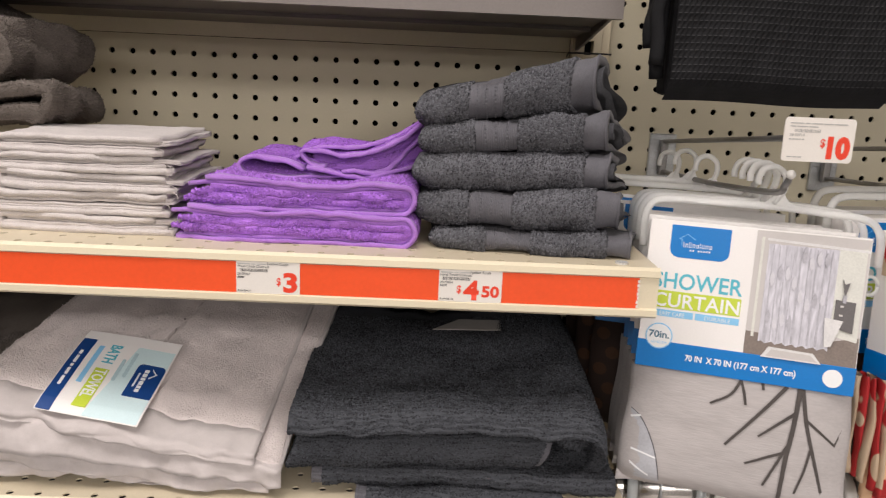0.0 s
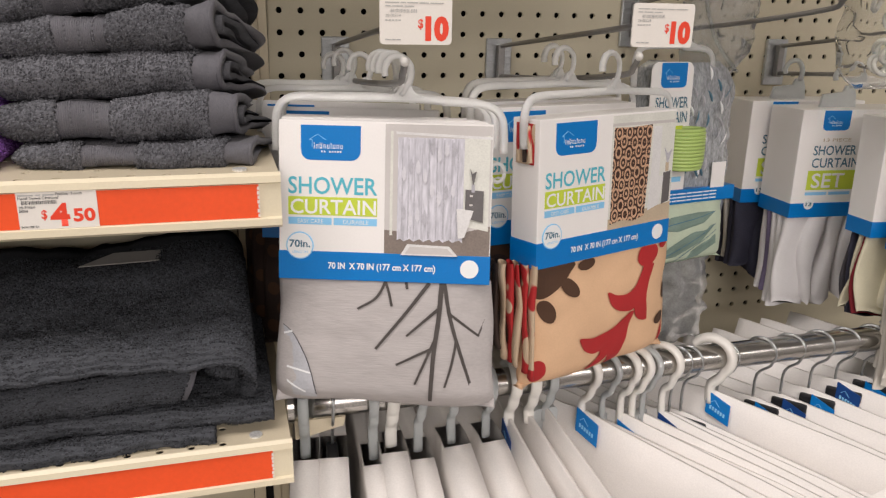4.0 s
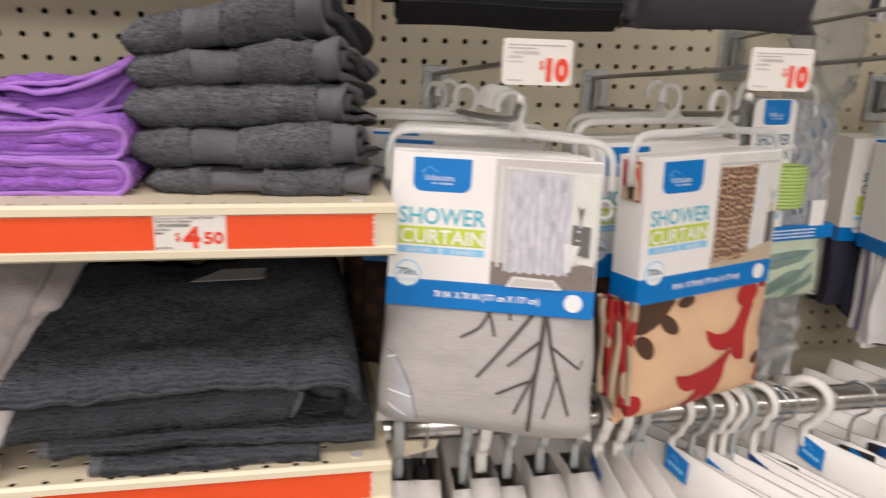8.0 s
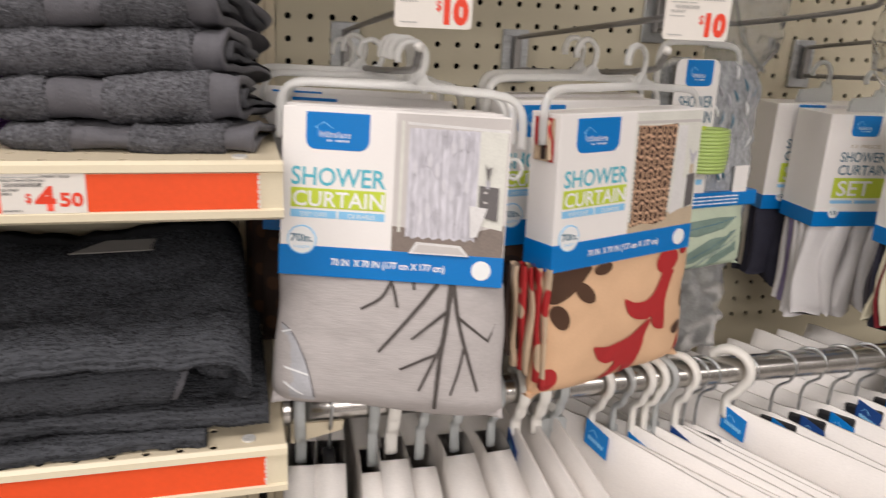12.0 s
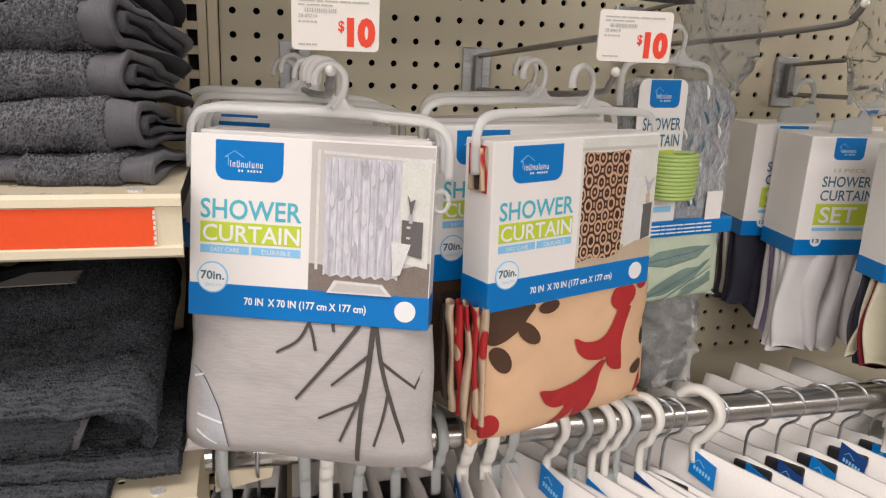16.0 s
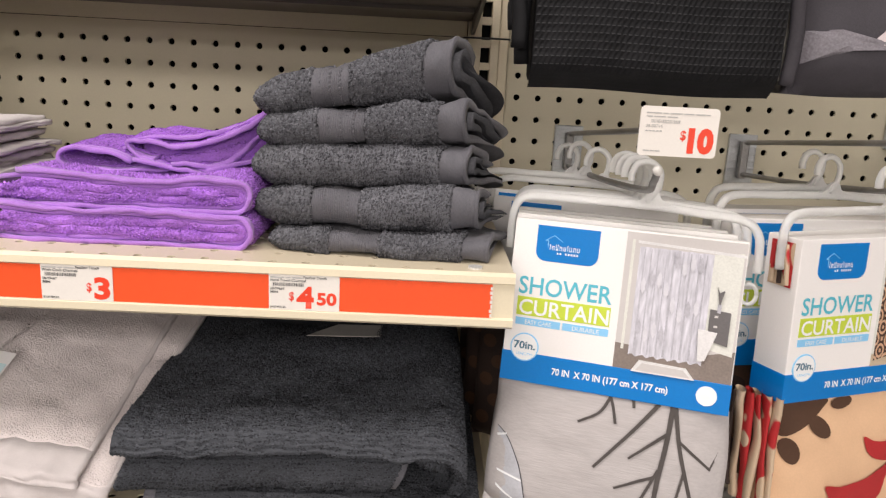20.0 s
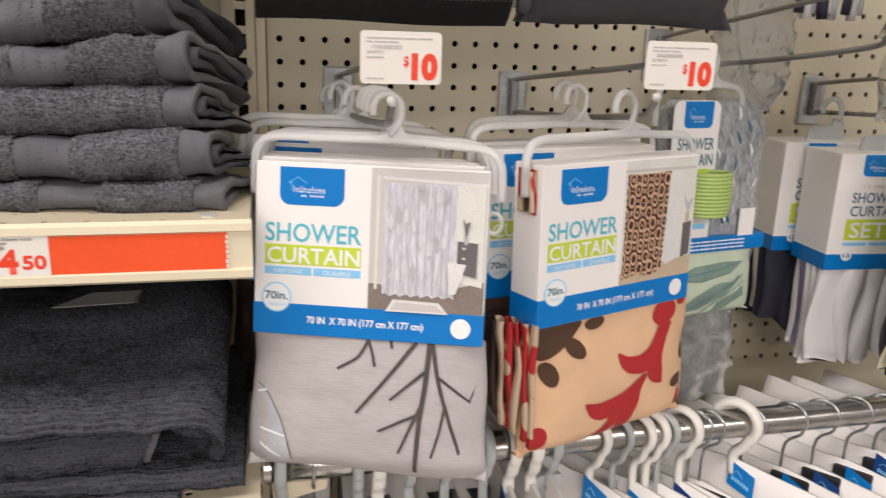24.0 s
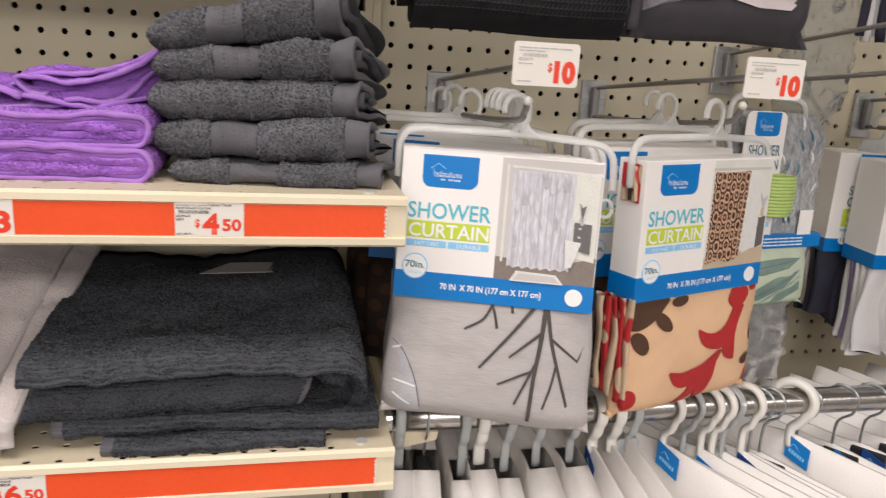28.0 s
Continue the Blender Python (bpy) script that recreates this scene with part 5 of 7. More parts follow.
def bathroom_photo(card, x0, x1, z0, z1, y):
    """The printed bathroom: wall, pale striped curtain, tub, cabinet, floor and mat."""
    w, h = x1 - x0, z1 - z0

    def q(u, v):
        return (x0 + u * w, z0 + v * h)
    ph = part("photo", plate([q(0, 0), q(1, 0), q(1, 1), q(0, 1)], y - 0.0002, y), PHOTO_WALL, card, "printed bathroom picture with pale curtain")
    n = [0]

    def piece(name, pts, material):
        n[0] += 1
        part(name, plate([q(*p) for p in pts], y - 0.0002 - 0.00006 * n[0], y - 0.0001), material, ph)
    piece("pictured_floor", [(0, 0), (1, 0), (1, 0.24), (0.62, 0.16), (0, 0.19)], PHOTO_FLOOR)
    piece("pictured_light", [(0.72, 0.24), (0.98, 0.2), (0.98, 0.93), (0.72, 0.9)], PHOTO_LIGHT)
    piece("pictured_rail", [(0.10, 0.925), (1, 0.90), (1, 0.92), (0.10, 0.945)], PHOTO_WHITE)
    piece("pictured_frame", [(0.05, 0.15), (0.075, 0.15), (0.075, 0.95), (0.05, 0.95)], PHOTO_LIGHT)
    top = [(0.74 - 0.62 * i / 10, 0.90 + 0.004 * (i % 2)) for i in range(11)]
    bot = [(0.12 + 0.62 * i / 20, 0.115 + 0.012 * math.sin(i * 2.1)) for i in range(21)]
    piece("pictured_curtain", bot + top, PHOTO_CURTAIN)
    g = np.random.default_rng(5)
    for k in range(9):
        u = 0.15 + k * 0.066 + g.uniform(-0.01, 0.01)
        ww = g.uniform(0.008, 0.02)
        piece("pictured_fold", [(u, 0.13), (u + ww, 0.13), (u + ww * 0.7, 0.89), (u + ww * 0.2, 0.89)], PHOTO_FOLD)
    for k in range(16):
        u, v = 0.15 + 0.066 * (k % 8) + 0.03, 0.25 + 0.17 * (k // 4) + g.uniform(-0.04, 0.04)
        piece("pictured_leaf", [(u, v), (u + 0.022, v + 0.03), (u + 0.02, v + 0.085), (u, v + 0.12), (u - 0.02, v + 0.08), (u - 0.018, v + 0.03)], mat("photo_soft_leaf", (0.66, 0.65, 0.69), 0.4, vary=0.1, scale=90) if k % 3 else PHOTO_FOLD)
    piece("pictured_cabinet", [(0.76, 0.30), (0.93, 0.27), (0.93, 0.51), (0.76, 0.52)], PHOTO_DARK)
    piece("pictured_knob", [(0.80, 0.395), (0.83, 0.395), (0.83, 0.41), (0.80, 0.41)], PHOTO_WALL)
    piece("pictured_knob", [(0.80, 0.465), (0.83, 0.465), (0.83, 0.48), (0.80, 0.48)], PHOTO_WALL)
    piece("pictured_tub", [(0.70, 0.14), (0.76, 0.15), (0.84, 0.36), (0.68, 0.37)], PHOTO_WHITE)
    piece("pictured_vase", [(0.815, 0.50), (0.845, 0.50), (0.845, 0.56), (0.815, 0.56)], PHOTO_FOLD)
    piece("pictured_twig", [(0.825, 0.56), (0.835, 0.56), (0.86, 0.66), (0.82, 0.64), (0.80, 0.68)], PHOTO_DARK)
    piece("pictured_mat", [(0.16, 0.0), (0.70, 0.0), (0.62, 0.075), (0.22, 0.085)], PHOTO_WHITE)
    piece("pictured_mat_edge", [(0.20, 0.012), (0.66, 0.012), (0.60, 0.06), (0.25, 0.068)], PHOTO_WALL)
    return ph


def damask_photo(card, x0, x1, z0, z1, y):
    w, h = x1 - x0, z1 - z0

    def q(u, v):
        return (x0 + u * w, z0 + v * h)
    ph = part("photo", plate([q(0, 0), q(1, 0), q(1, 1), q(0, 1)], y - 0.0002, y), PHOTO_LIGHT, card, "printed picture of a brown patterned curtain")
    n = [0]

    def piece(name, pts, material):
        n[0] += 1
        part(name, plate([q(*p) for p in pts], y - 0.0002 - 0.00006 * n[0], y - 0.0001), material, ph)
    piece("pictured_floor", [(0, 0), (1, 0), (1, 0.17), (0, 0.10)], SAND)
    piece("pictured_rail", [(0.0, 0.91), (0.98, 0.90), (0.98, 0.925), (0.0, 0.935)], PHOTO_WALL)
    piece("pictured_curtain", [(0.03, 0.05), (0.2, 0.075), (0.4, 0.05), (0.57, 0.08), (0.62, 0.90), (0.3, 0.89), (0.03, 0.90)], DAMASK)
    piece("pictured_window", [(0.64, 0.3), (0.78, 0.32), (0.78, 0.88), (0.64, 0.88)], PHOTO_WHITE)
    piece("pictured_tub", [(0.62, 0.12), (0.80, 0.16), (0.86, 0.42), (0.64, 0.44)], PHOTO_WHITE)
    piece("pictured_cabinet", [(0.85, 0.16), (0.97, 0.18), (0.97, 0.46), (0.85, 0.45)], PHOTO_DARK)
    piece("pictured_vase", [(0.88, 0.46), (0.93, 0.46), (0.93, 0.54), (0.88, 0.54)], SAND)
    piece("pictured_twig", [(0.90, 0.54), (0.915, 0.54), (0.97, 0.66), (0.90, 0.62), (0.84, 0.68)], PHOTO_FOLD)
    return ph


def pillow(w, t, h, seed, swell=0.004, nx=48, nz=32, taper=0.0):
    """A soft folded cloth block hanging from z = 0 to -h, its front about y = 0; returns the mesh and the front as a function."""
    wob = waves(seed, 0.09, 0.0010)

    def front(x, z):
        u, v = x / w * 2 - 1, -z / h
        edge = (abs(u) ** 6)
        return t * 0.42 * edge - swell * (1 - u * u) * math.sin(math.pi * min(max(v, 0), 1)) + t * 0.40 * max(0, (v - 0.86) / 0.14) ** 2 + float(wob(x, 0.0, z))
    verts, faces = [], []
    for side in (0, 1):
        for j in range(nz + 1):
            for i in range(nx + 1):
                x, z = w * i / nx, -h * j / nz
                y = front(x, z)
                if side:
                    y = t - y * 0.9
                xx = x + (x / w - 0.5) * taper * j / nz + 0.0009 * math.sin(j * 0.28 + seed) * (abs(x / w * 2 - 1) ** 8)
                zz = z + (0.0012 * math.sin(i * 0.16 + seed) if j == nz else 0)
                verts.append((xx, y, zz))
    m = (nx + 1) * (nz + 1)

    def vid(s, i, j):
        return s * m + j * (nx + 1) + i
    for j in range(nz):
        for i in range(nx):
            faces.append((vid(0, i, j), vid(0, i, j + 1), vid(0, i + 1, j + 1), vid(0, i + 1, j)))
            faces.append((vid(1, i, j), vid(1, i + 1, j), vid(1, i + 1, j + 1), vid(1, i, j + 1)))
    for j in range(nz):
        faces.append((vid(0, 0, j), vid(1, 0, j), vid(1, 0, j + 1), vid(0, 0, j + 1)))
        faces.append((vid(0, nx, j), vid(0, nx, j + 1), vid(1, nx, j + 1), vid(1, nx, j)))
    for i in range(nx):
        faces.append((vid(0, i, nz), vid(1, i, nz), vid(1, i + 1, nz), vid(0, i + 1, nz)))
        faces.append((vid(0, i, 0), vid(0, i + 1, 0), vid(1, i + 1, 0), vid(1, i, 0)))
    return raw("cloth", verts, faces), front


def ribbon(pts, w0, w1, front, x0, z0, lift=0.0010):
    """A printed stroke that lies on the cloth."""
    p = smooth_path([(a, b, 0) for a, b in pts], 6)
    verts, faces = [], []
    for i, c in enumerate(p):
        t = (p[min(i + 1, len(p) - 1)] - p[max(i - 1, 0)]).normalized()
        n = Vector((-t.y, t.x, 0))
        w = w0 + (w1 - w0) * i / (len(p) - 1)
        for s in (-0.5, 0.0, 0.5):
            q = c + n * w * s
            verts.append((q.x, front(q.x - x0, q.y - z0) - lift, q.y))
    for i in range(len(p) - 1):
        for k in range(2):
            faces.append((i * 3 + k, i * 3 + k + 1, i * 3 + k + 4, i * 3 + k + 3))
    return raw("printed_stroke", verts, faces)


def patch(outline, front, x0, z0, lift=0.0010, n=10):
    """A printed shape that lies on the cloth: rings shrinking from its outline to its middle."""
    c = np.mean(np.array(outline), 0)
    verts, faces = [], []
    m = len(outline)
    for r in range(n):
        k = 1 - r / n
        for a, b in outline:
            x, z = c[0] + (a - c[0]) * k, c[1] + (b - c[1]) * k
            verts.append((x, front(x - x0, z - z0) - lift, z))
    verts.append((c[0], front(c[0] - x0, c[1] - z0) - lift, c[1]))
    for r in range(n - 1):
        for i in range(m):
            j = (i + 1) % m
            faces.append((r * m + i, r * m + j, (r + 1) * m + j, (r + 1) * m + i))
    for i in range(m):
        faces.append(((n - 1) * m + i, (n - 1) * m + (i + 1) % m, len(verts) - 1))
    return raw("printed_shape", verts, faces)


def cut_print(outline, front, x0, z0, lift=0.0015, step=0.004):
    """A printed shape of any outline, cut in small squares so that it lies on the cloth."""
    bm = bmesh.new()
    bm.faces.new([bm.verts.new((a, 0, b)) for a, b in outline])
    bmesh.ops.triangulate(bm, faces=bm.faces[:])
    for i in (0, 1):
        lo, hi = min(p[i] for p in outline), max(p[i] for p in outline)
        for k in range(1, int((hi - lo) / step) + 1):
            at = lo + k * step
            bmesh.ops.bisect_plane(bm, geom=bm.verts[:] + bm.edges[:] + bm.faces[:], plane_co=(0, 0, at) if i else (at, 0, 0), plane_no=(0, 0, 1) if i else (1, 0, 0))
    for v in bm.verts:
        v.co.y = front(v.co.x - x0, v.co.z - z0) - lift
    return bm


def plastic_hanger(t, hook_x=0.105, material=FROST, w=W, fore=0.0):
    bar = [(-0.006, 0.014, -0.026), (-0.0065, 0.014, -0.005), (-0.004, 0.014, 0.010), (0.008, 0.014, 0.0185), (0.05, 0.014, 0.0195), (hook_x, 0.014, 0.0200),
           (w - 0.04, 0.014, 0.0180), (w - 0.006, 0.014, 0.0155), (w + 0.006, 0.014, 0.006), (w + 0.0085, 0.014, -0.010), (w + 0.0085, 0.014, -0.024)]
    hg = part("hanger_bar", tube(smooth_path(bar, 5), 0.0038, 8, flat=0.55), material, t, "frosted clear plastic hanger bar", smooth=True)
    hk = [(hook_x - 0.004, 0.014, 0.022), (hook_x + 0.001, 0.014 - 0.3 * fore, 0.029), (hook_x + 0.004, 0.014 - 0.6 * fore, 0.038), (hook_x + 0.003, 0.014 - 0.9 * fore, 0.048), (hook_x - 0.005, 0.014 - fore, 0.0545),
          (hook_x - 0.014, 0.014 - fore, 0.0525), (hook_x - 0.018, 0.014 - fore, 0.045), (hook_x - 0.018, 0.014 - fore, 0.038)]
    part("neck", plate(smooth_outline([(hook_x - 0.040, 0.0170), (hook_x - 0.012, 0.0225), (hook_x - 0.003, 0.0310), (hook_x + 0.004, 0.0310), (hook_x + 0.010, 0.0235), (hook_x + 0.034, 0.0165)]), 0.0122, 0.0158), material, hg)
    part("hook", tube(smooth_path(hk, 5), 0.0033, 8, flat=0.75), material, hg, smooth=True)
    return hg


def smooth_outline(pts, n=4):
    return [(p.x, p.y) for p in smooth_path([(a, b, 0) for a, b in pts], n)]


def frame_from(origin, u, v):
    """A pose whose x runs along u, z about along v, with y into the pack."""
    u, v = Vector(u).normalized(), Vector(v).normalized()
    n = v.cross(u).normalized()
    v = u.cross(n).normalized()
    m = Matrix((u, n, v)).transposed().to_4x4()
    return Matrix.Translation(origin) @ m


def curtain_pack(m, label, group, deep=0.030, photo=None, hanger=True, length="70in.", title=TEAL_INK, detail=True, sleeve=CARD_WHITE, fore=0.0):
    t = thing("shower_curtain_pack", label, "shower curtain", group, m)
    card = part("card_sleeve", box((0, 0, -H), (W, deep, 0), 0.0008), sleeve, t, "white printed card sleeve")
    part("blue_band", box((-0.0004, -0.0004, -H - 0.0002), (W + 0.0004, deep + 0.0004, -0.82 * H), 0.0004), BLUE, card, "blue printed band")
    badge(card, 0.105 * W, 0.385 * W, -0.245 * H, -0.004, 0.0)
    if detail:
        fitted("SHOWER", 0.045 * W, 0.465 * W, -0.455 * H, 0.105 * H, -0.0003, title, card, 0.0004, "title_word")
        part("lime_bar", box((0.045 * W, -0.0003, -0.590 * H), (0.465 * W, 0, -0.475 * H)), LIME, card)
        fitted("CURTAIN", 0.055 * W, 0.460 * W, -0.580 * H, 0.090 * H, -0.0005, PRINT_WHITE, card, 0.00035, "title_word")
        for a, b, s in ((0.045, 0.25, "EASY CARE"), (0.26, 0.465, "DURABLE")):
            part("sky_bar", box((a * W, -0.0003, -0.650 * H), (b * W, 0, -0.605 * H)), SKY, card)
            fitted(s, (a + 0.045) * W, (b - 0.04) * W, -0.642 * H, 0.026 * H, -0.0005, PRINT_WHITE, card, 0, "small_words")
        r = part("size_ring", disc(0.100 * W, -0.785 * H, 0.0118, -0.0008, 0), SKY, card, "pale blue ring")
        part("size_disc", disc(0.100 * W, -0.785 * H, 0.0108, -0.0010, 0), PRINT_WHITE, r)
        fitted(length, 0.050 * W, 0.150 * W, -0.795 * H, 0.045 * H, -0.0012, SLATE_INK, r, 0.0003, "size_words")
        fitted("LENGTH", 0.065 * W, 0.138 * W, -0.835 * H, 0.016 * H, -0.0012, SKY, r, 0, "small_words")
        fitted("70 IN  X 70 IN (177 cm X 177 cm)", 0.235 * W, 0.745 * W, -0.928 * H, 0.040 * H, -0.0007, PRINT_WHITE, card, 0.0003, "band_lettering")
        part("white_dot", disc(0.905 * W, -0.905 * H, 0.0078, -0.0009, 0), PRINT_WHITE, card, "blank white disc")
    if photo:
        photo(card, 0.50 * W, 0.996 * W, -0.825 * H, -0.012 * H, 0.0)
    if hanger:
        plastic_hanger(t, fore=fore)
    return t


# the grey linen pack with bare branches
M1 = frame_from((0.1925, 0.6935, 1.3190), (0.9465, -0.3229, 0.0), (0.052, 0.141, 0.989))


def linen_pack(m, label, detail=True, fore=0.0):
    t = curtain_pack(m, label, "grey linen curtain packs", photo=bathroom_photo if detail else None, detail=detail, fore=fore)
    zt = -H - 0.0002
    me, front = pillow(0.186, 0.030, 0.113, 5, taper=0.010)
    me.transform(Matrix.Translation((-0.003, 0.002, zt)))
    cloth = part("folded_cloth", me, LINEN, t, "grey slub linen with branch print", smooth=True)

    def f2(x, z):
        return front(x, z) + 0.002
    if detail:
        x0 = -0.003
        strokes = [([(0.138, 0.000), (0.136, -0.030), (0.1325, -0.060), (0.1310, -0.085), (0.1300, -0.104)], 0.0032, 0.0024),
                   ([(0.140, 0.000), (0.1460, -0.030), (0.1560, -0.062), (0.168, -0.098)], 0.0026, 0.0018),
                   ([(0.1275, 0.000), (0.108, -0.026), (0.082, -0.058)], 0.0026, 0.0016),
                   ([(0.090, 0.000), (0.082, -0.014), (0.066, -0.024)], 0.0020, 0.0014),
                   ([(0.0895, 0.000), (0.0930, -0.010), (0.0955, -0.021)], 0.0018, 0.0016),
                   ([(0.1075, 0.000), (0.1085, -0.006)], 0.0020, 0.0016),
                   ([(0.1355, -0.022), (0.122, -0.034), (0.1085, -0.046)], 0.0022, 0.0013),
                   ([(0.1330, -0.055), (0.118, -0.062), (0.100, -0.071)], 0.0020, 0.0014),
                   ([(0.1325, -0.050), (0.124, -0.070), (0.1165, -0.088)], 0.0020, 0.0014),
                   ([(0.1515, -0.050), (0.1480, -0.070), (0.1425, -0.090)], 0.0018, 0.0014),
                   ([(0.1455, -0.026), (0.160, -0.037), (0.176, -0.050)], 0.0018, 0.0013),
                   ([(0.1700, -0.046), (0.1735, -0.038), (0.1760, -0.032)], 0.0013, 0.0010)]
        for s, a, b in strokes:
            me = ribbon([(x + 0.002, z * 1.02 + zt) for x, z in s], a * 1.3, b * 1.4, f2, x0, zt, 0.0011)
            part("printed_branch", me, BRANCH, cloth)
        leaf = [(0.0005, -0.043), (0.010, -0.049), (0.019, -0.062), (0.0265, -0.080), (0.031, -0.100), (0.0315, -0.1075), (0.003, -0.1075), (0.0010, -0.080)]
        edge = smooth_path([(x, z, 0) for x, z in leaf[:6]], 4)
        part("printed_leaf", cut_print([(q.x, zt + q.y) for q in edge] + [(x, zt + z) for x, z in leaf[6:]], f2, x0, zt, 0.0012), LEAF_GREY, cloth, "pale leaf print")
        part("leaf_outline", ribbon([(q.x, zt + q.y) for q in edge[::3]], 0.0007, 0.0007, f2, x0, zt, 0.0016), CHARCOAL_CLOTH, cloth)
        for s in ([(0.001, -0.051), (0.010, -0.0475)], [(0.000, -0.080), (0.014, -0.0815), (0.027, -0.0835)], [(0.000, -0.091), (0.012, -0.097), (0.022, -0.102)]):
            part("printed_vein", ribbon([(x, z + zt) for x, z in s], 0.0020, 0.0016, f2, x0, zt, 0.0020), PRINT_WHITE, cloth)
        part("pull_ring", tube([(W + 0.004 + 0.006 * math.cos(a / 6 * math.pi), 0.010, -0.040 + 0.008 * math.sin(a / 6 * math.pi)) for a in range(13)], 0.0017, 6), FROST, t, "clear plastic curtain ring", smooth=True)
    return t


linen_pack(M1, "grey linen shower curtain pack with branch print, white sleeve")
for k, dy in enumerate((0.034, 0.066, 0.100)):
    linen_pack(Matrix.Translation((0.14 * dy, dy, -0.002 - 0.003 * k)) @ M1, "grey linen shower curtain pack hanging behind the front one", detail=False, fore=(0.022, 0.042, 0.062)[k])

# dark brown packs deep behind them
for j, shift in enumerate(((-0.006, 0.150, -0.006), (-0.016, 0.190, -0.004), (-0.022, 0.230, -0.010))):
    t = curtain_pack(Matrix.Translation(shift) @ M1, "dark brown shower curtain pack in a white and blue sleeve", "dark brown curtain packs", detail=False)
    me, front = pillow(0.186, 0.034, 0.118, 8 + j)
    me.transform(Matrix.Translation((-0.003, 0.0, -H)))
    c = part("folded_cloth", me, DARK_BROWN, t, "dark brown patterned cloth", smooth=True)
    for k in range(5):
        a = [(0.01 + 0.008 * math.cos(i) + 0.012 * (k % 2), -H - 0.015 - 0.02 * k + 0.007 * math.sin(i)) for i in np.linspace(0, 6.28, 12)[:-1]]
        part("printed_spot", patch(a, front, -0.003, -H), BROWN_CLOTH, c)

# the peach pack with red sprays
M2 = frame_from((0.4095, 0.6490, 1.3200), (0.9455, 0.3256, 0.0), (-0.045, 0.020, 0.998))


def peach_pack():
    t = curtain_pack(M2, "peach shower curtain pack with red and brown flower print", "", deep=0.036, photo=damask_photo)
    cut = part("side_opening", box((-0.0012, 0.006, -0.040), (-0.0006, 0.030, -0.004)), PLEAT_RED, t, "patterned cloth seen through the sleeve opening")
    for k in range(3):
        part("cloth_edge", tube([(-0.002, 0.009 + 0.008 * k, -0.038), (-0.003, 0.010 + 0.007 * k, -0.02), (-0.002, 0.013 + 0.006 * k, -0.006)], 0.0020, 6), (PLEAT_SAND, DARK_BROWN, PLEAT_RED)[k], cut)
    zt = -H - 0.0002
    me, front = pillow(0.196, 0.032, 0.124, 14, taper=0.006)
    me.transform(Matrix.Translation((0.002, 0.002, zt)))
    cloth = part("folded_cloth", me, PEACH, t, "peach cotton with bold print", smooth=True)
    x0 = 0.002

    def f2(x, z):
        return front(x, z) + 0.002

    ring = [(math.cos(a), math.sin(a)) for a in np.linspace(0, 2 * math.pi, 19)[:-1]]

    def soft(name, pts, material):
        loop = smooth_path([(a, b, 0) for a, b in pts + pts[:1]], 4)
        part(name, cut_print([(q.x * 1.03, zt + q.y * 1.07) for q in loop[:-1]], f2, x0, zt), material, cloth)

    def spot(name, cx, cz, rx, rz, turn, material):
        ca, sa = math.cos(turn), math.sin(turn)
        part(name, cut_print([((cx + rx * p * ca - rz * q * sa) * 1.03, zt + min(-0.0005, cz + rx * p * sa + rz * q * ca) * 1.07) for p, q in ring], f2, x0, zt), material, cloth)
    spot("red_bud", 0.1482, -0.0090, 0.0150, 0.0115, 0.2, RED_CLOTH)
    spot("red_bud", 0.1741, -0.0010, 0.0090, 0.0050, 0.2, RED_CLOTH)
    soft("red_petal", [(0.1427, -0.0172), (0.1387, -0.0264), (0.1300, -0.0369), (0.1185, -0.0423), (0.1032, -0.0409), (0.0922, -0.0362), (0.0929, -0.0433), (0.0976, -0.0509), (0.1075, -0.0570), (0.1238, -0.0603),
                       (0.1290, -0.0583), (0.1327, -0.0667), (0.1401, -0.0729), (0.1518, -0.0748), (0.1471, -0.0650), (0.1462, -0.0511), (0.1505, -0.0360), (0.1561, -0.0249), (0.1579, -0.0192)], RED_CLOTH)
    soft("red_petal", [(0.1239, -0.0612), (0.1148, -0.0659), (0.0965, -0.0728), (0.0758, -0.0773), (0.0570, -0.0744), (0.0602, -0.0826), (0.0660, -0.0892), (0.0775, -0.0941), (0.0920, -0.0926), (0.0875, -0.1003),
                       (0.0741, -0.1112), (0.0843, -0.1129), (0.0995, -0.0965), (0.1012, -0.1026), (0.0988, -0.1107), (0.1127, -0.1103), (0.1159, -0.0972), (0.1205, -0.0863), (0.1247, -0.0733), (0.1300, -0.0625)], RED_CLOTH)
    soft("brown_flower", [(0.0042, -0.0040), (0.0106, -0.0011), (0.0490, -0.0008), (0.0407, -0.0132), (0.0247, -0.0243), (0.0117, -0.0301), (0.0042, -0.0233)], BROWN_CLOTH)
    for cx, cz, rx, rz, turn in ((0.0427, -0.0230, 0.0125, 0.0070, -0.65), (0.0187, -0.0423, 0.0125, 0.0075, -1.0), (0.0641, -0.0050, 0.0105, 0.0055, 0.1), (0.1846, -0.0535, 0.0055, 0.0080, 0.0), (0.1772, -0.0798, 0.0105, 0.0062, 0.1)):
        spot("brown_petal", cx, cz, rx, rz, turn, BROWN_CLOTH)
    spot("red_bud", 0.0120, -0.0990, 0.0080, 0.0115, 0.0, RED_CLOTH)
    soft("red_corner", [(0.1761, -0.1041), (0.1880, -0.0798), (0.1890, -0.1020), (0.1830, -0.1060)], RED_CLOTH)
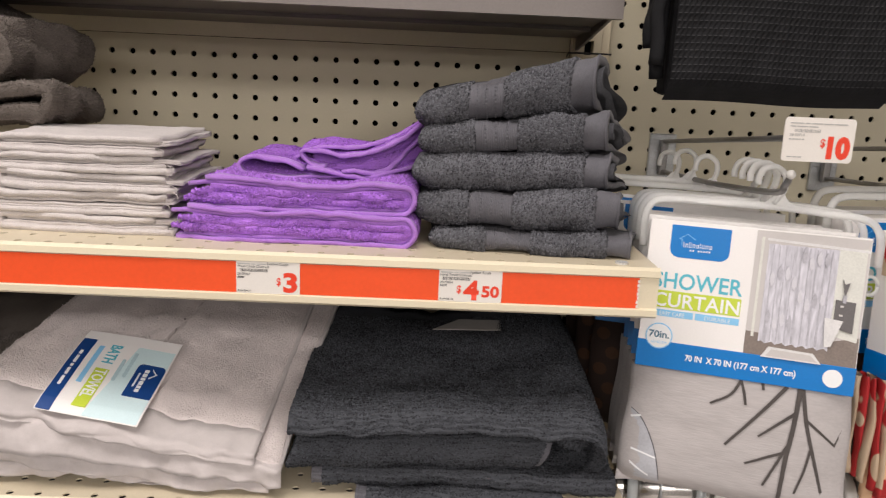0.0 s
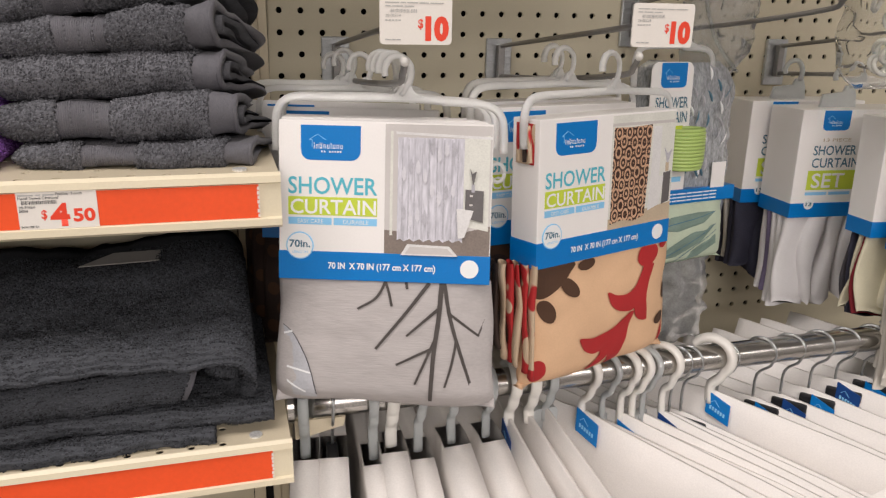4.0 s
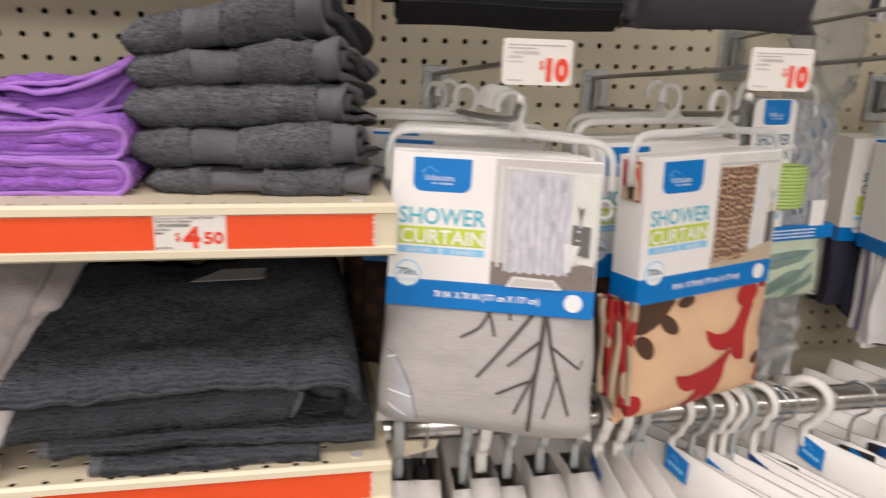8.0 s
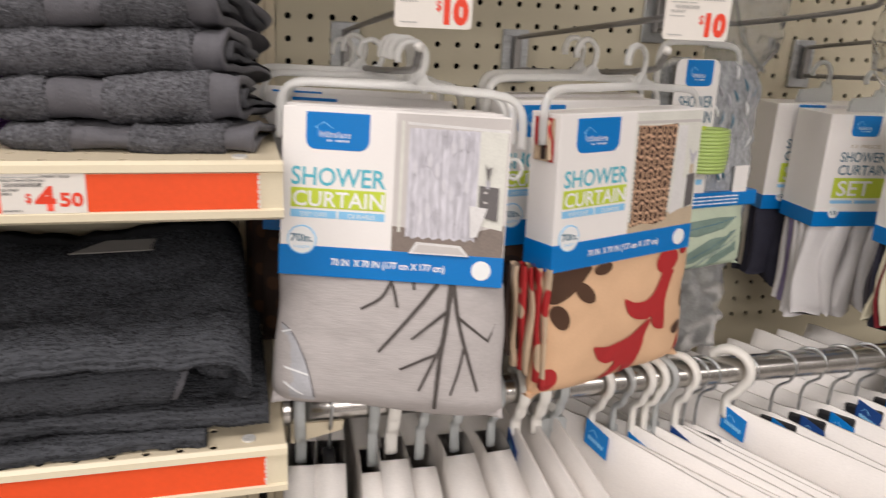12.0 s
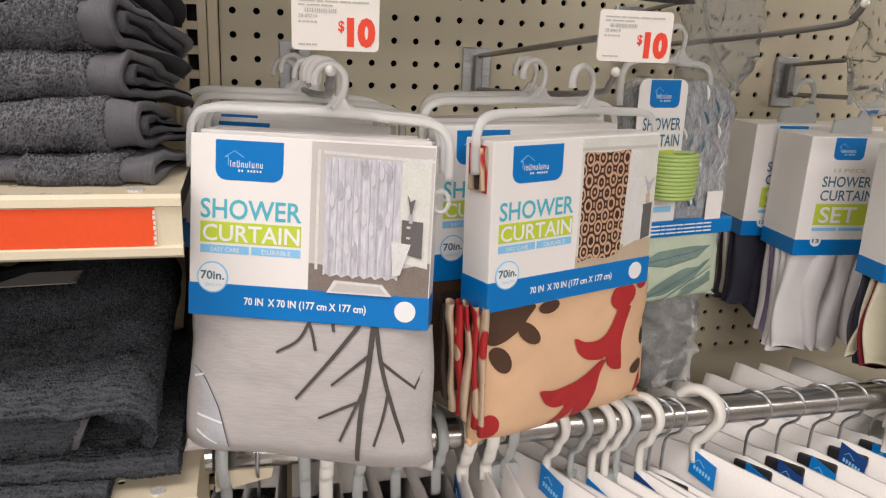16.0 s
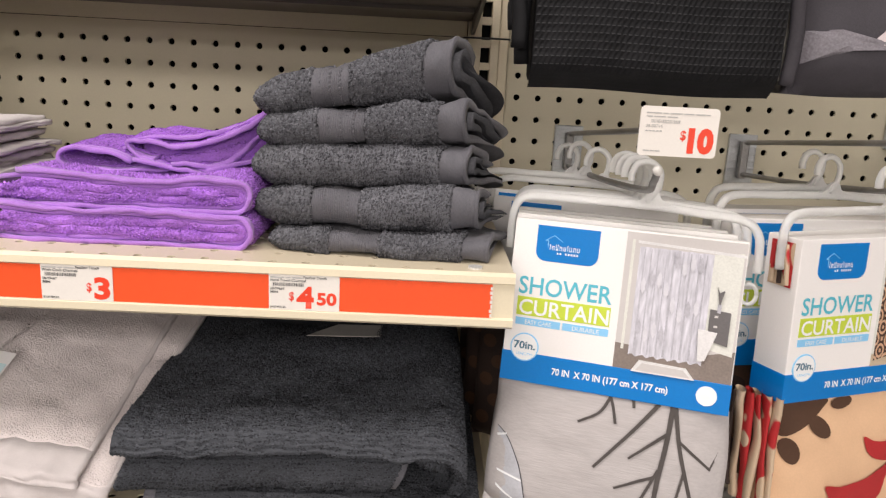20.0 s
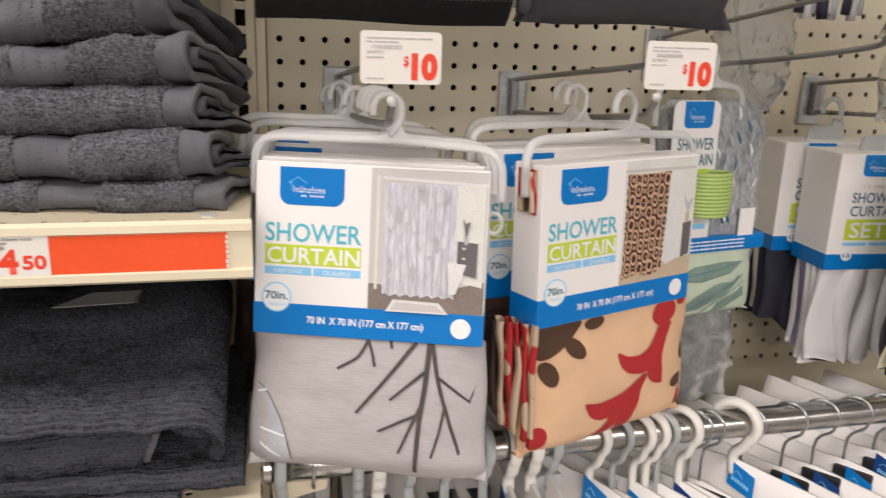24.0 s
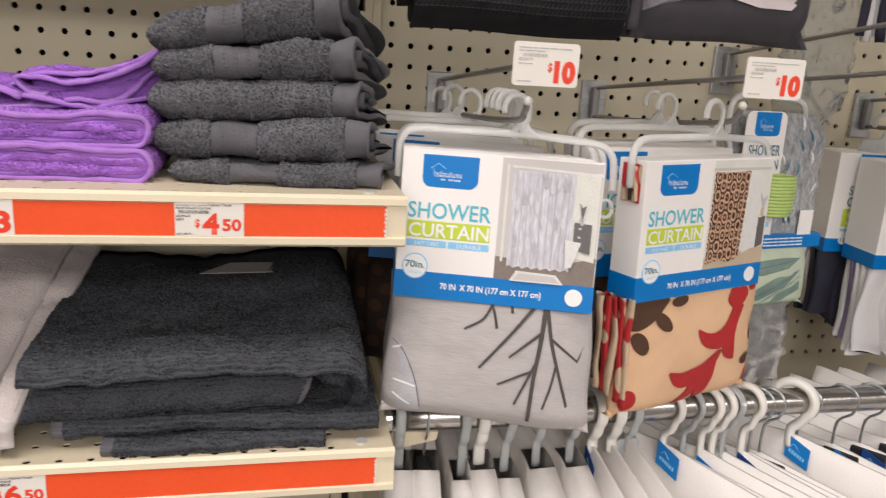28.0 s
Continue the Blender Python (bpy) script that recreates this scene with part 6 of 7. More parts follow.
    # pleats of the folded edge, gathered towards the lower corner
    for k, (mt, dx, z1) in enumerate(((PLEAT_SAND, -0.002, -0.112), (PLEAT_RED, -0.007, -0.108), (PLEAT_SAND, -0.012, -0.103), (PLEAT_RED, -0.017, -0.100), (PLEAT_SAND, -0.021, -0.098), (DARK_BROWN, -0.026, -0.088))):
        wv = waves(200 + k, 0.10, 0.0016)
        verts, faces, rows, ring_n = [], [], 16, 14
        for j in range(rows + 1):
            v = j / rows
            cx, cy = 0.004 + dx * (0.95 - 0.35 * v) + float(wv(v * 0.1, k, 0)), 0.006 + 0.0062 * k + 0.002 * math.sin(v * 5 + k)
            wide, thin = 0.0085 - 0.0025 * v, 0.0030 + 0.0008 * math.sin(v * 6 + 2 * k)
            for i in range(ring_n):
                a = 2 * math.pi * i / ring_n
                p, q = wide * math.cos(a), thin * math.sin(a)
                verts.append((cx + p * 0.45 + q * 0.9, cy + p * 0.9 - q * 0.45, zt + 0.004 + z1 * v))
        for j in range(rows):
            for i in range(ring_n):
                i2 = (i + 1) % ring_n
                faces.append((j * ring_n + i, j * ring_n + i2, (j + 1) * ring_n + i2, (j + 1) * ring_n + i))
        faces.append(tuple(rows * ring_n + i for i in range(ring_n)))
        bm = bmesh.new()
        bm.from_mesh(raw("pleat", verts, faces))
        bmesh.ops.recalc_face_normals(bm, faces=bm.faces)
        part("pleat", bm, mt, cloth, smooth=True)
    return t


peach_pack()
# two more packs on the same hook, a brown one and its neighbour
for k, (dx, dy) in enumerate(((-0.014, 0.075), (-0.004, 0.125))):
    m = frame_from((0.4095 + dx - 0.012, 0.649 + dy, 1.3215), (0.985, 0.17, 0.0), (0.0, 0.03, 1.0))
    t = curtain_pack(m, "brown shower curtain pack hanging behind the peach one", "brown curtain packs", deep=0.03, detail=(k == 0))
    me, front = pillow(0.178, 0.030, 0.115, 33 + k)
    me.transform(Matrix.Translation((0.001, 0.002, -H)))
    c = part("folded_cloth", me, (BROWN_CLOTH, DARK_BROWN)[k], t, "dark brown printed cloth", smooth=True)
    for j in range(3):
        a = [(0.022 + 0.012 * math.cos(i) + 0.02 * (j % 2), -H - 0.02 - 0.03 * j + 0.009 * math.sin(i)) for i in np.linspace(0, 6.28, 14)[:-1]]
        part("printed_petal", patch(a, lambda x, z: front(x, z) + 0.002, 0.001, -H), DARK_BROWN if k == 0 else BROWN_CLOTH, c)

# ---- upper row: cloth packs hanging above ----


def waffle_pack():
    t = thing("waffle_curtain_pack", "black waffle weave curtain folded flat, hanging above", "shower curtain", at=pose(0.195, 0.690, 1.4235, 0, 0, 0))
    w, d, h = 0.196, 0.055, 0.25
    wv = waves(301, 0.10, 0.0013)

    def surf(u, v):
        """Cloth over the front and under the bottom edge; u across, v up the front from the lower edge."""
        x = w * u
        z = h * v
        y = 0.020 * max(0, 1 - v / 0.10) ** 2 - 0.006 * math.sin(math.pi * u)
        return x + 0.2 * float(wv(x, 0, z)), y + float(wv(x, 1, z)), z + 0.0010 * math.sin(u * 7) * (1 - v)
    nx, nz = 88, 82
    verts, faces = [], []
    for j in range(nz + 1):
        for i in range(nx + 1):
            x, y, z = surf(i / nx, j / nz)
            groove = 0.0007 * ((i % 2) * (j % 2)) if 3 < j else 0.0
            verts.append((x, y + groove, z))
    for j in range(nz):
        for i in range(nx):
            a = j * (nx + 1) + i
            faces.append((a, a + 1, a + nx + 2, a + nx + 1))
    part("waffle_front", raw("waffle_front", verts, faces), BLACK_WAFFLE, t, "black waffle weave cloth")
    verts, faces = [], []
    for j in range(3, 41):
        for i in range(44):
            a, b = (i + 0.22) / 44, (i + 0.80) / 44
            q = [surf(u, (j + dv) / 41) for u, dv in ((a, 0), (b, 0), (b, 0.13), (a, 0.13))]
            k = len(verts)
            verts += [(x, y - 0.0005, z) for x, y, z in q] + [(x, y + 0.0006, z) for x, y, z in q]
            faces += [(k, k + 1, k + 2, k + 3), (k + 3, k + 2, k + 6, k + 7), (k, k + 4, k + 5, k + 1), (k + 1, k + 5, k + 6, k + 2), (k, k + 3, k + 7, k + 4)]
    ob = part("stitching", raw("stitching", verts, faces), STITCH_GREY, t, "rows of fine grey stitches")
    ob["kind"] = "stuff"
    part("folded_body", box((0.002, 0.021, 0.004), (w - 0.002, d, h), 0.006), BLACK_WAFFLE, t)
    for k, (x, z0, dz) in enumerate(((-0.010, 0.030, 0.18), (-0.005, 0.018, 0.18), (-0.012, 0.045, 0.15))):
        p = [(x + float(wv(k, q, 0)) * 1.5, 0.016 + 0.010 * k + float(wv(q, k, 0)), z0 + dz * q / 8) for q in range(9)]
        part("loose_edge", tube(smooth_path(p, 3), 0.0065, 8, flat=0.6), BLACK_WAFFLE, t, smooth=True)
    return t


waffle_pack()


def leaf_print_pack():
    t = thing("leaf_curtain_pack", "purple grey curtain with large pale leaf print, hanging above", "shower curtain", at=pose(0.412, 0.700, 1.4290, 0, 0, 4))
    me, front = pillow(0.200, 0.055, 0.25, 41, swell=0.003)
    me.transform(Matrix.Translation((0, 0, 0.25)))
    c = part("folded_cloth", me, CHARCOAL_CLOTH, t, "purple grey cloth", smooth=True)

    def shape(pts, material):
        part("printed_leaf", patch(pts, front, 0, 0.25, 0.0022), material, c, "large pale leaf")
    shape([(0.056, 0.045), (0.080, 0.070), (0.105, 0.092), (0.140, 0.100), (0.185, 0.110), (0.194, 0.060), (0.160, 0.034), (0.120, 0.034), (0.090, 0.040), (0.064, 0.041)], PALE_CLOTH)
    shape([(0.006, 0.050), (0.030, 0.052), (0.066, 0.044), (0.072, 0.038), (0.040, 0.036), (0.006, 0.024)], mat("satin_grey_print", (0.20, 0.185, 0.205), 0.5, vary=0.35, scale=50))
    shape([(0.010, 0.110), (0.040, 0.120), (0.060, 0.170), (0.020, 0.180)], LEAF_GREY)
    for k in range(3):
        p = [(-0.004 - 0.003 * k + 0.003 * math.sin(q + k), 0.014 + 0.012 * k, 0.006 + 0.004 * k + 0.19 * q / 8) for q in range(9)]
        part("pleat", tube(smooth_path(p, 3), 0.0065, 8, flat=0.55), (CHARCOAL_CLOTH, STONE_CLOTH, BLACK_WAFFLE)[k], t, smooth=True)
    return t


leaf_print_pack()

t = thing("striped_curtain_pack", "navy and white leaf print curtain pack hanging above", "shower curtain", at=pose(0.775, 0.86, 1.452, 0, 0, 0))
for k in range(9):
    p = [(0.010 * k + 0.002 * math.sin(q + k), 0.004 * (k % 3), -0.006 * (k % 2) + 0.16 * q / 6) for q in range(7)]
    part("pleat", tube(smooth_path(p, 2), 0.0058, 8, flat=0.7), (INDIGO_CLOTH, WHITE_CLOTH, LEAF_GREY)[k % 3], t, smooth=True)


def crinkled_bag(w, d, h, seed, amp=0.004, n=26):
    """A bulging soft bag from z = 0 to -h, crinkled, its middle at x = w / 2."""
    f = [waves(seed + k, 0.035, amp) for k in range(3)]
    verts, faces = [], []
    for j in range(n + 1):
        v = j / n
        r = (1 - abs(2 * v - 1) ** 5) ** 0.5
        for i in range(n):
            a = 2 * math.pi * i / n
            c, s = math.cos(a), math.sin(a)
            q = (abs(c) ** 4 + abs(s) ** 4) ** -0.25
            x, y, z = w / 2 + w / 2 * c * q * (0.75 + 0.25 * r), d / 2 + d / 2 * s * q * (0.25 + 0.75 * r), -h * v
            verts.append((x + float(f[0](x, y, z)), y + float(f[1](x, y, z)), z + float(f[2](x, y, z))))
    for j in range(n):
        for i in range(n):
            k = (i + 1) % n
            faces.append((j * n + i, j * n + k, (j + 1) * n + k, (j + 1) * n + i))
    faces.append(tuple(range(n - 1, -1, -1)))
    faces.append(tuple(n * n + i for i in range(n)))
    return raw("crinkled_bag", verts, faces)


# clear bag of curtain rings above the right end
t = thing("curtain_ring_bag", "clear bag full of clear plastic curtain rings", "curtain rings", at=pose(0.772, 0.672, 1.560))
ob = part("clear_bag", crinkled_bag(0.19, 0.07, 0.222, 61, 0.004), BAG, t, smooth=True)
g = np.random.default_rng(9)
for k in range(64):
    c = Vector((g.uniform(0.02, 0.17), g.uniform(0.014, 0.050), -g.uniform(0.02, 0.205)))
    r = g.uniform(0.0085, 0.0120)
    q = Euler(g.uniform(-0.9, 0.9, 3)).to_matrix()
    part("curtain_ring", tube([c + q @ Vector((r * math.cos(a), 0, r * math.sin(a))) for a in np.linspace(0, 2 * math.pi, 17)], 0.0026, 7), RING_CLEAR, t, smooth=True)
for k in range(3):
    part("bag_fold", tube(smooth_path([(0.02 + 0.03 * k, -0.003, -0.02), (0.05 + 0.03 * k, -0.006, -0.11), (0.12 + 0.02 * k, -0.003, -0.20)], 6), 0.0022, 6), BAG, t, smooth=True)

# slack vinyl bag behind, hanging from the hook above
t = thing("vinyl_bag", "empty crinkled clear vinyl bag hanging from a hook", "plastic bag", at=pose(0.715, 0.868, 1.560, 0, 8, 0))
part("crinkled_bag", crinkled_bag(0.090, 0.030, 0.215, 65, 0.004), THIN_VINYL, t, smooth=True)
part("folded_edge", tube(smooth_path([(0.004, 0.0, 0.0), (0.0, -0.002, -0.10), (0.03, -0.003, -0.17), (0.075, -0.002, -0.208)], 6), 0.0022, 6), THIN_VINYL, t, smooth=True)


# ---- the tall vinyl pack with leafy print and green clip ----
def tall_pack():
    m = frame_from((0.6120, 0.8260, 1.3560), (0.985, 0.17, 0), (-0.04, 0.02, 1))
    t = thing("leafy_curtain_pack", "mint leaf print curtain in crinkled clear vinyl with card", "shower curtain", at=m)
    w = 0.146
    body = part("vinyl_bag", crinkled_bag(w + 0.004, 0.045, 0.245, 71, 0.0026), SILVER_BAG, t, "crinkled clear vinyl over grey leaf print", smooth=True)
    g = np.random.default_rng(4)
    for k in range(26):
        u, v = g.uniform(0.066, 0.124), -g.uniform(0.01, 0.14)
        a = g.uniform(0.9, 2.2)
        p = [(u + math.cos(a) * s * 0.016, -0.0030 - 0.002 * math.sin(s * 3), v + math.sin(a) * s * 0.016) for s in (0, 0.35, 0.7, 1)]
        part("printed_frond", tube(p, 0.0016, 4, flat=0.4, taper=[0.4, 1, 0.8, 0.2]), (PHOTO_FOLD, PRINT_WHITE, SLATE_INK)[k % 3], body)
    card = part("front_card", plate(rounded(0.004, -0.150, 0.066, 0.002, 0.010, "0011"), -0.0040, -0.0030), CARD_WHITE, t, "white printed card")
    badge(card, 0.018, 0.056, -0.027, 0.001, -0.0042)
    fitted("SHOWER", 0.012, 0.061, -0.050, 0.0125, -0.0045, SLATE_INK, card, 0.0003, "title_word")
    fitted("CURTAIN", 0.012, 0.061, -0.067, 0.0125, -0.0045, SLATE_INK, card, 0.0003, "title_word")
    part("lime_bar", box((0.036, -0.0045, -0.080), (0.056, -0.004, -0.071)), LIME, card)
    part("sky_bar", box((0.028, -0.0045, -0.138), (0.060, -0.004, -0.132)), SKY, card)
    part("paper_label", box((0.108, -0.0060, -0.150), (0.130, -0.0052, -0.118)), CARD_WHITE, t, "small white sticker")
    band = part("blue_band", box((-0.001, -0.0062, -0.166), (w + 0.003, 0.040, -0.148), 0.002), BLUE, t, "blue printed band")
    for k in range(3):
        bars(0.035, -0.154 - 0.0042 * k, -0.0064, (0.012, 0.006, 0.014, 0.008, 0.016, 0.009, 0.011), 0.0016, PRINT_WHITE, band, gap=0.0012)
    me, front = pillow(w + 0.004, 0.040, 0.080, 75)
    me.transform(Matrix.Translation((0, -0.004, -0.166)))
    c = part("folded_cloth", me, MINT_CLOTH, t, "pale mint cloth with sage leaves", smooth=True)

    def f2(x, z):
        return front(x, z) - 0.004
    for pts in ([(0.02, -0.030), (0.05, -0.016), (0.09, -0.012), (0.122, -0.014), (0.10, -0.026), (0.06, -0.034)], [(0.03, -0.070), (0.05, -0.052), (0.08, -0.038), (0.124, -0.030), (0.10, -0.050), (0.06, -0.066)],
                [(0.07, -0.076), (0.09, -0.060), (0.126, -0.044), (0.128, -0.056), (0.10, -0.070)]):
        part("printed_leaf", patch([(a, b - 0.166) for a, b in pts], f2, 0, -0.166), SAGE_PRINT, c)
    for pts in ([(0.02, -0.030), (0.07, -0.022), (0.122, -0.014)], [(0.03, -0.070), (0.08, -0.050), (0.124, -0.030)], [(0.05, -0.078), (0.09, -0.056), (0.127, -0.038)]):
        part("printed_vein", ribbon([(a, b - 0.166) for a, b in pts], 0.0014, 0.0008, f2, 0, -0.166, 0.0011), SLATE_INK, c)
    for k in range(12):
        r = 0.0215 * (1 - 0.10 * (abs(k - 6) / 6) ** 4)
        ring = [(0.0485 + r * 1.15 * math.cos(a), -0.018 + r * 0.8 * math.sin(a), -0.118 + 0.0040 * k) for a in np.linspace(0, 2 * math.pi, 25)]
        part("curtain_ring", tube(ring, 0.00235, 8), GREEN_PLASTIC, t, "light green plastic curtain ring", smooth=True)
    me = crinkled_bag(0.086, 0.030, 0.120, 77, 0.0035)
    me.transform(Matrix.Translation((0.052, 0.004, -0.236)))
    part("lower_bag", me, mat("crinkled_clear_vinyl", (0.45, 0.46, 0.46), 0.14, trans=0.62, vary=0.25, scale=120, fine=400, bump=1.0, bump_scale=160, ior=1.22), t, "crinkled vinyl hanging below", smooth=True)
    plastic_hanger(t, 0.066, FROST, 0.104)
    return t


tall_pack()

# ---- boxed curtain sets ----


def fold_cloths(t, x0, x1, y0, y1, z0, drop, mats, seed, long=0.045):
    """Flat folds of cloth that hang side by side below a sleeve, their rounded edges to the side."""
    g = np.random.default_rng(seed)
    n = len(mats)
    along = abs(y1 - y0) > abs(x1 - x0)
    half = max(abs(x1 - x0), abs(y1 - y0)) / n * 0.56
    for k, mt in enumerate(mats):
        u = (k + 0.5) / n
        cx, cy = x0 + (x1 - x0) * u, y0 + (y1 - y0) * u
        dz = drop * g.uniform(0.86, 1.04)
        ph, sway = g.uniform(0, 6.28), g.uniform(0.003, 0.007)
        verts, faces = [], []
        rows, ring = 14, 16
        for j in range(rows + 1):
            v = j / rows
            end = math.sqrt(max(0.0, 1 - max(0.0, (v - 0.93) / 0.07) ** 2)) * 0.75 + 0.25
            for i in range(ring):
                a = 2 * math.pi * i / ring
                c, s = math.cos(a), math.sin(a)
                e = (abs(c) ** 5 + abs(s) ** 5) ** -0.2
                p, q = c * e * long / 2 * (1 + 0.05 * math.sin(v * 7 + ph)), s * e * half * end * (0.8 + 0.25 * math.sin(v * 5 + ph + c))
                if along:
                    x, y = cx + long / 2 + p + sway * math.sin(v * 4 + ph), cy + q + 0.6 * sway * math.sin(v * 5 + ph * 2)
                else:
                    x, y = cx + q + 0.6 * sway * math.sin(v * 5 + ph * 2), cy + long / 2 + p
                verts.append((x, y, z0 - dz * v + 0.004 * math.sin(c * 2 + ph) * v))
        for j in range(rows):
            for i in range(ring):
                i2 = (i + 1) % ring
                faces.append((j * ring + i, (j + 1) * ring + i, (j + 1) * ring + i2, j * ring + i2))
        faces.append(tuple(rows * ring + i for i in range(ring)))
        part("cloth_fold", raw("cloth_fold", verts, faces), mt, t, smooth=True)


def boxed_set(m, label, group, w, d, h, folds, seed, wide=None, title=True):
    """A tall card sleeve with its side turned to the aisle; x along the front, y into the row."""
    t = thing("curtain_set_box", label, "shower curtain", group, m)
    card = part("card_sleeve", box((0, 0, -h), (w, d, 0), 0.001), CARD_WHITE, t, "white printed card sleeve")
    part("blue_band", box((-0.0005, -0.0005, -h - 0.0003), (w + 0.0005, d, -h * 0.865), 0.0005), BLUE, card, "blue printed band")
    if title:
        badge(card, 0.030, 0.068, -0.026, -0.001, 0.0)
        fitted("13 PIECE", 0.034, 0.074, -0.040, 0.0042, -0.0003, SAND, card, 0, "small_words")
        fitted("SHOWER", 0.022, 0.084, -0.057, 0.0120, -0.0003, SLATE_INK, card, 0.0003, "title_word")
        fitted("CURTAIN", 0.022, 0.090, -0.073, 0.0120, -0.0003, SLATE_INK, card, 0.0003, "title_word")
        part("lime_bar", box((0.019, -0.0004, -0.102), (0.090, 0, -0.077)), LIME, card)
        fitted("SET", 0.025, 0.072, -0.099, 0.0185, -0.0007, PRINT_WHITE, card, 0.0005, "title_word")
        for a, b in ((0.019, 0.050), (0.053, 0.084)):
            part("sky_bar", box((a, -0.0004, -0.109), (b, 0, -0.105)), SKY, card)
        r = part("count_disc", disc(0.026, -h * 0.875, 0.0068, -0.0012, 0), PRINT_WHITE, card, "white disc with a count")
        fitted("13", 0.0215, 0.0300, -h * 0.875 - 0.0022, 0.0046, -0.0014, SLATE_INK, r, 0.0003, "count_figure")
    if wide:
        fold_cloths(t, 0.030, w - 0.004, -0.001, -0.001, -h, wide[1], (wide[0],) * 5, seed + 50, d * 0.7)
    fold_cloths(t, 0.001, 0.004, 0.006, d - 0.004, -h, wide[1] * 0.97 if wide else 0.12, folds, seed)
    part("hanger_neck", plate([(0.044, 0.0), (0.096, 0.0), (0.094, 0.016), (0.090, 0.027), (0.079, 0.027), (0.076, 0.019), (0.047, 0.016)], d * 0.45, d * 0.45 + 0.004), HOOK_GREY, t, "grey plastic hanger neck")
    hk = [(0.085, d * 0.47, 0.024), (0.087, d * 0.47, 0.038), (0.080, d * 0.47, 0.050), (0.068, d * 0.47, 0.050), (0.061, d * 0.47, 0.041), (0.062, d * 0.47, 0.034)]
    part("hook", tube(smooth_path(hk, 5), 0.0032, 8), HOOK_GREY, t, smooth=True)
    return t


boxed_set(frame_from((0.8420, 0.835, 1.3000), (0.995, -0.08, 0), (0.08, 0.0, 1)), "boxed white shower curtain set with grey and lilac folds", "boxed curtain sets", 0.17, 0.066, 0.138,
          (WHITE_CLOTH, WHITE_CLOTH, WHITE_CLOTH, LILAC_CLOTH, WHITE_CLOTH), 401, (WHITE_CLOTH, 0.128))
boxed_set(frame_from((0.8250, 0.911, 1.3030), (0.995, -0.08, 0), (0.06, 0.0, 1)), "boxed dark shower curtain set with indigo folds", "boxed curtain sets", 0.17, 0.060, 0.138,
          (INDIGO_CLOTH, INDIGO_CLOTH, STONE_CLOTH, INDIGO_CLOTH), 402, (INDIGO_CLOTH, 0.105))
t = boxed_set(frame_from((0.8790, 0.682, 1.2880), (0.99, -0.12, 0), (0.06, 0.02, 1)), "boxed stone coloured curtain set with damask picture", "boxed curtain sets", 0.17, 0.040, 0.134,
              (STONE_CLOTH, STONE_CLOTH, STONE_CLOTH, STONE_CLOTH), 403, (STONE_CLOTH, 0.170), title=False)
ph = part("photo", box((0.026, -0.0004, -0.116), (0.16, 0, -0.004)), PHOTO_WHITE, t, "printed dark red damask picture")
g = np.random.default_rng(6)
for k in range(16):
    cx, cz = 0.034 + 0.02 * (k % 4), -0.018 - 0.026 * (k // 4)
    part("printed_motif", plate([(cx + g.uniform(0.005, 0.010) * math.cos(a), cz + g.uniform(0.006, 0.012) * math.sin(a)) for a in np.linspace(0, 6.28, 11)[:-1]], -0.0007, 0), MAROON_CLOTH if (k // 4) % 2 else PHOTO_DARK, ph)
part("window_cut", box((-0.0012, 0.006, -0.036), (0.012, 0.035, 0.0012), 0.001), SILVER_BAG, t, "clear window in the sleeve")
boxed_set(frame_from((0.8710, 0.733, 1.3030), (0.99, -0.12, 0), (0.03, 0.02, 1)), "boxed ivory and maroon curtain set in blank white sleeve", "boxed curtain sets", 0.17, 0.044, 0.140,
          (IVORY_CLOTH, MAROON_CLOTH, IVORY_CLOTH, IVORY_CLOTH, INDIGO_CLOTH, CHARCOAL_CLOTH), 404, (IVORY_CLOTH, 0.110), title=False)

# ---- hang rail with liners ----
RAIL_Y, RAIL_Z = 0.717, 1.0385
t = thing("hang_rail", "chrome hang rail on a cream steel arm", "clothes rail")
part("chrome_tube", tube([(0.190 + 0.06 * k, RAIL_Y, RAIL_Z) for k in range(19)], 0.0150, 24, flat=0.98), CHROME, t, "chrome tube", smooth=True)
part("tube_end", tube([(0.1895, RAIL_Y, RAIL_Z), (0.1955, RAIL_Y, RAIL_Z)], 0.0158, 24), CHROME, t, "end cap")
# the tags' reflection in the chrome, modelled as a thin navy bar
part("blue_reflection", tube([(0.42 + 0.1 * k, RAIL_Y + 0.002, RAIL_Z - 0.0150) for k in range(9)], 0.0030, 6), NAVY, t, "blue reflection of the tags along the tube's bottom")
arm = part("support_arm", plate([(0.1965, 1.003), (0.244, 1.013), (0.246, 1.0225), (0.1965, 1.0235)], RAIL_Y - 0.004, RAIL_Y + 0.004), CREAM, t, "cream steel arm")
part("arm_bar", box((0.205, RAIL_Y + 0.020, 1.006), (0.222, 0.99, 1.024), 0.002), CREAM, t)
part("cross_bar", box((0.247, RAIL_Y + 0.03, 1.008), (0.52, RAIL_Y + 0.036, 1.026), 0.001), CREAM, t, "cream cross bar behind the rail")


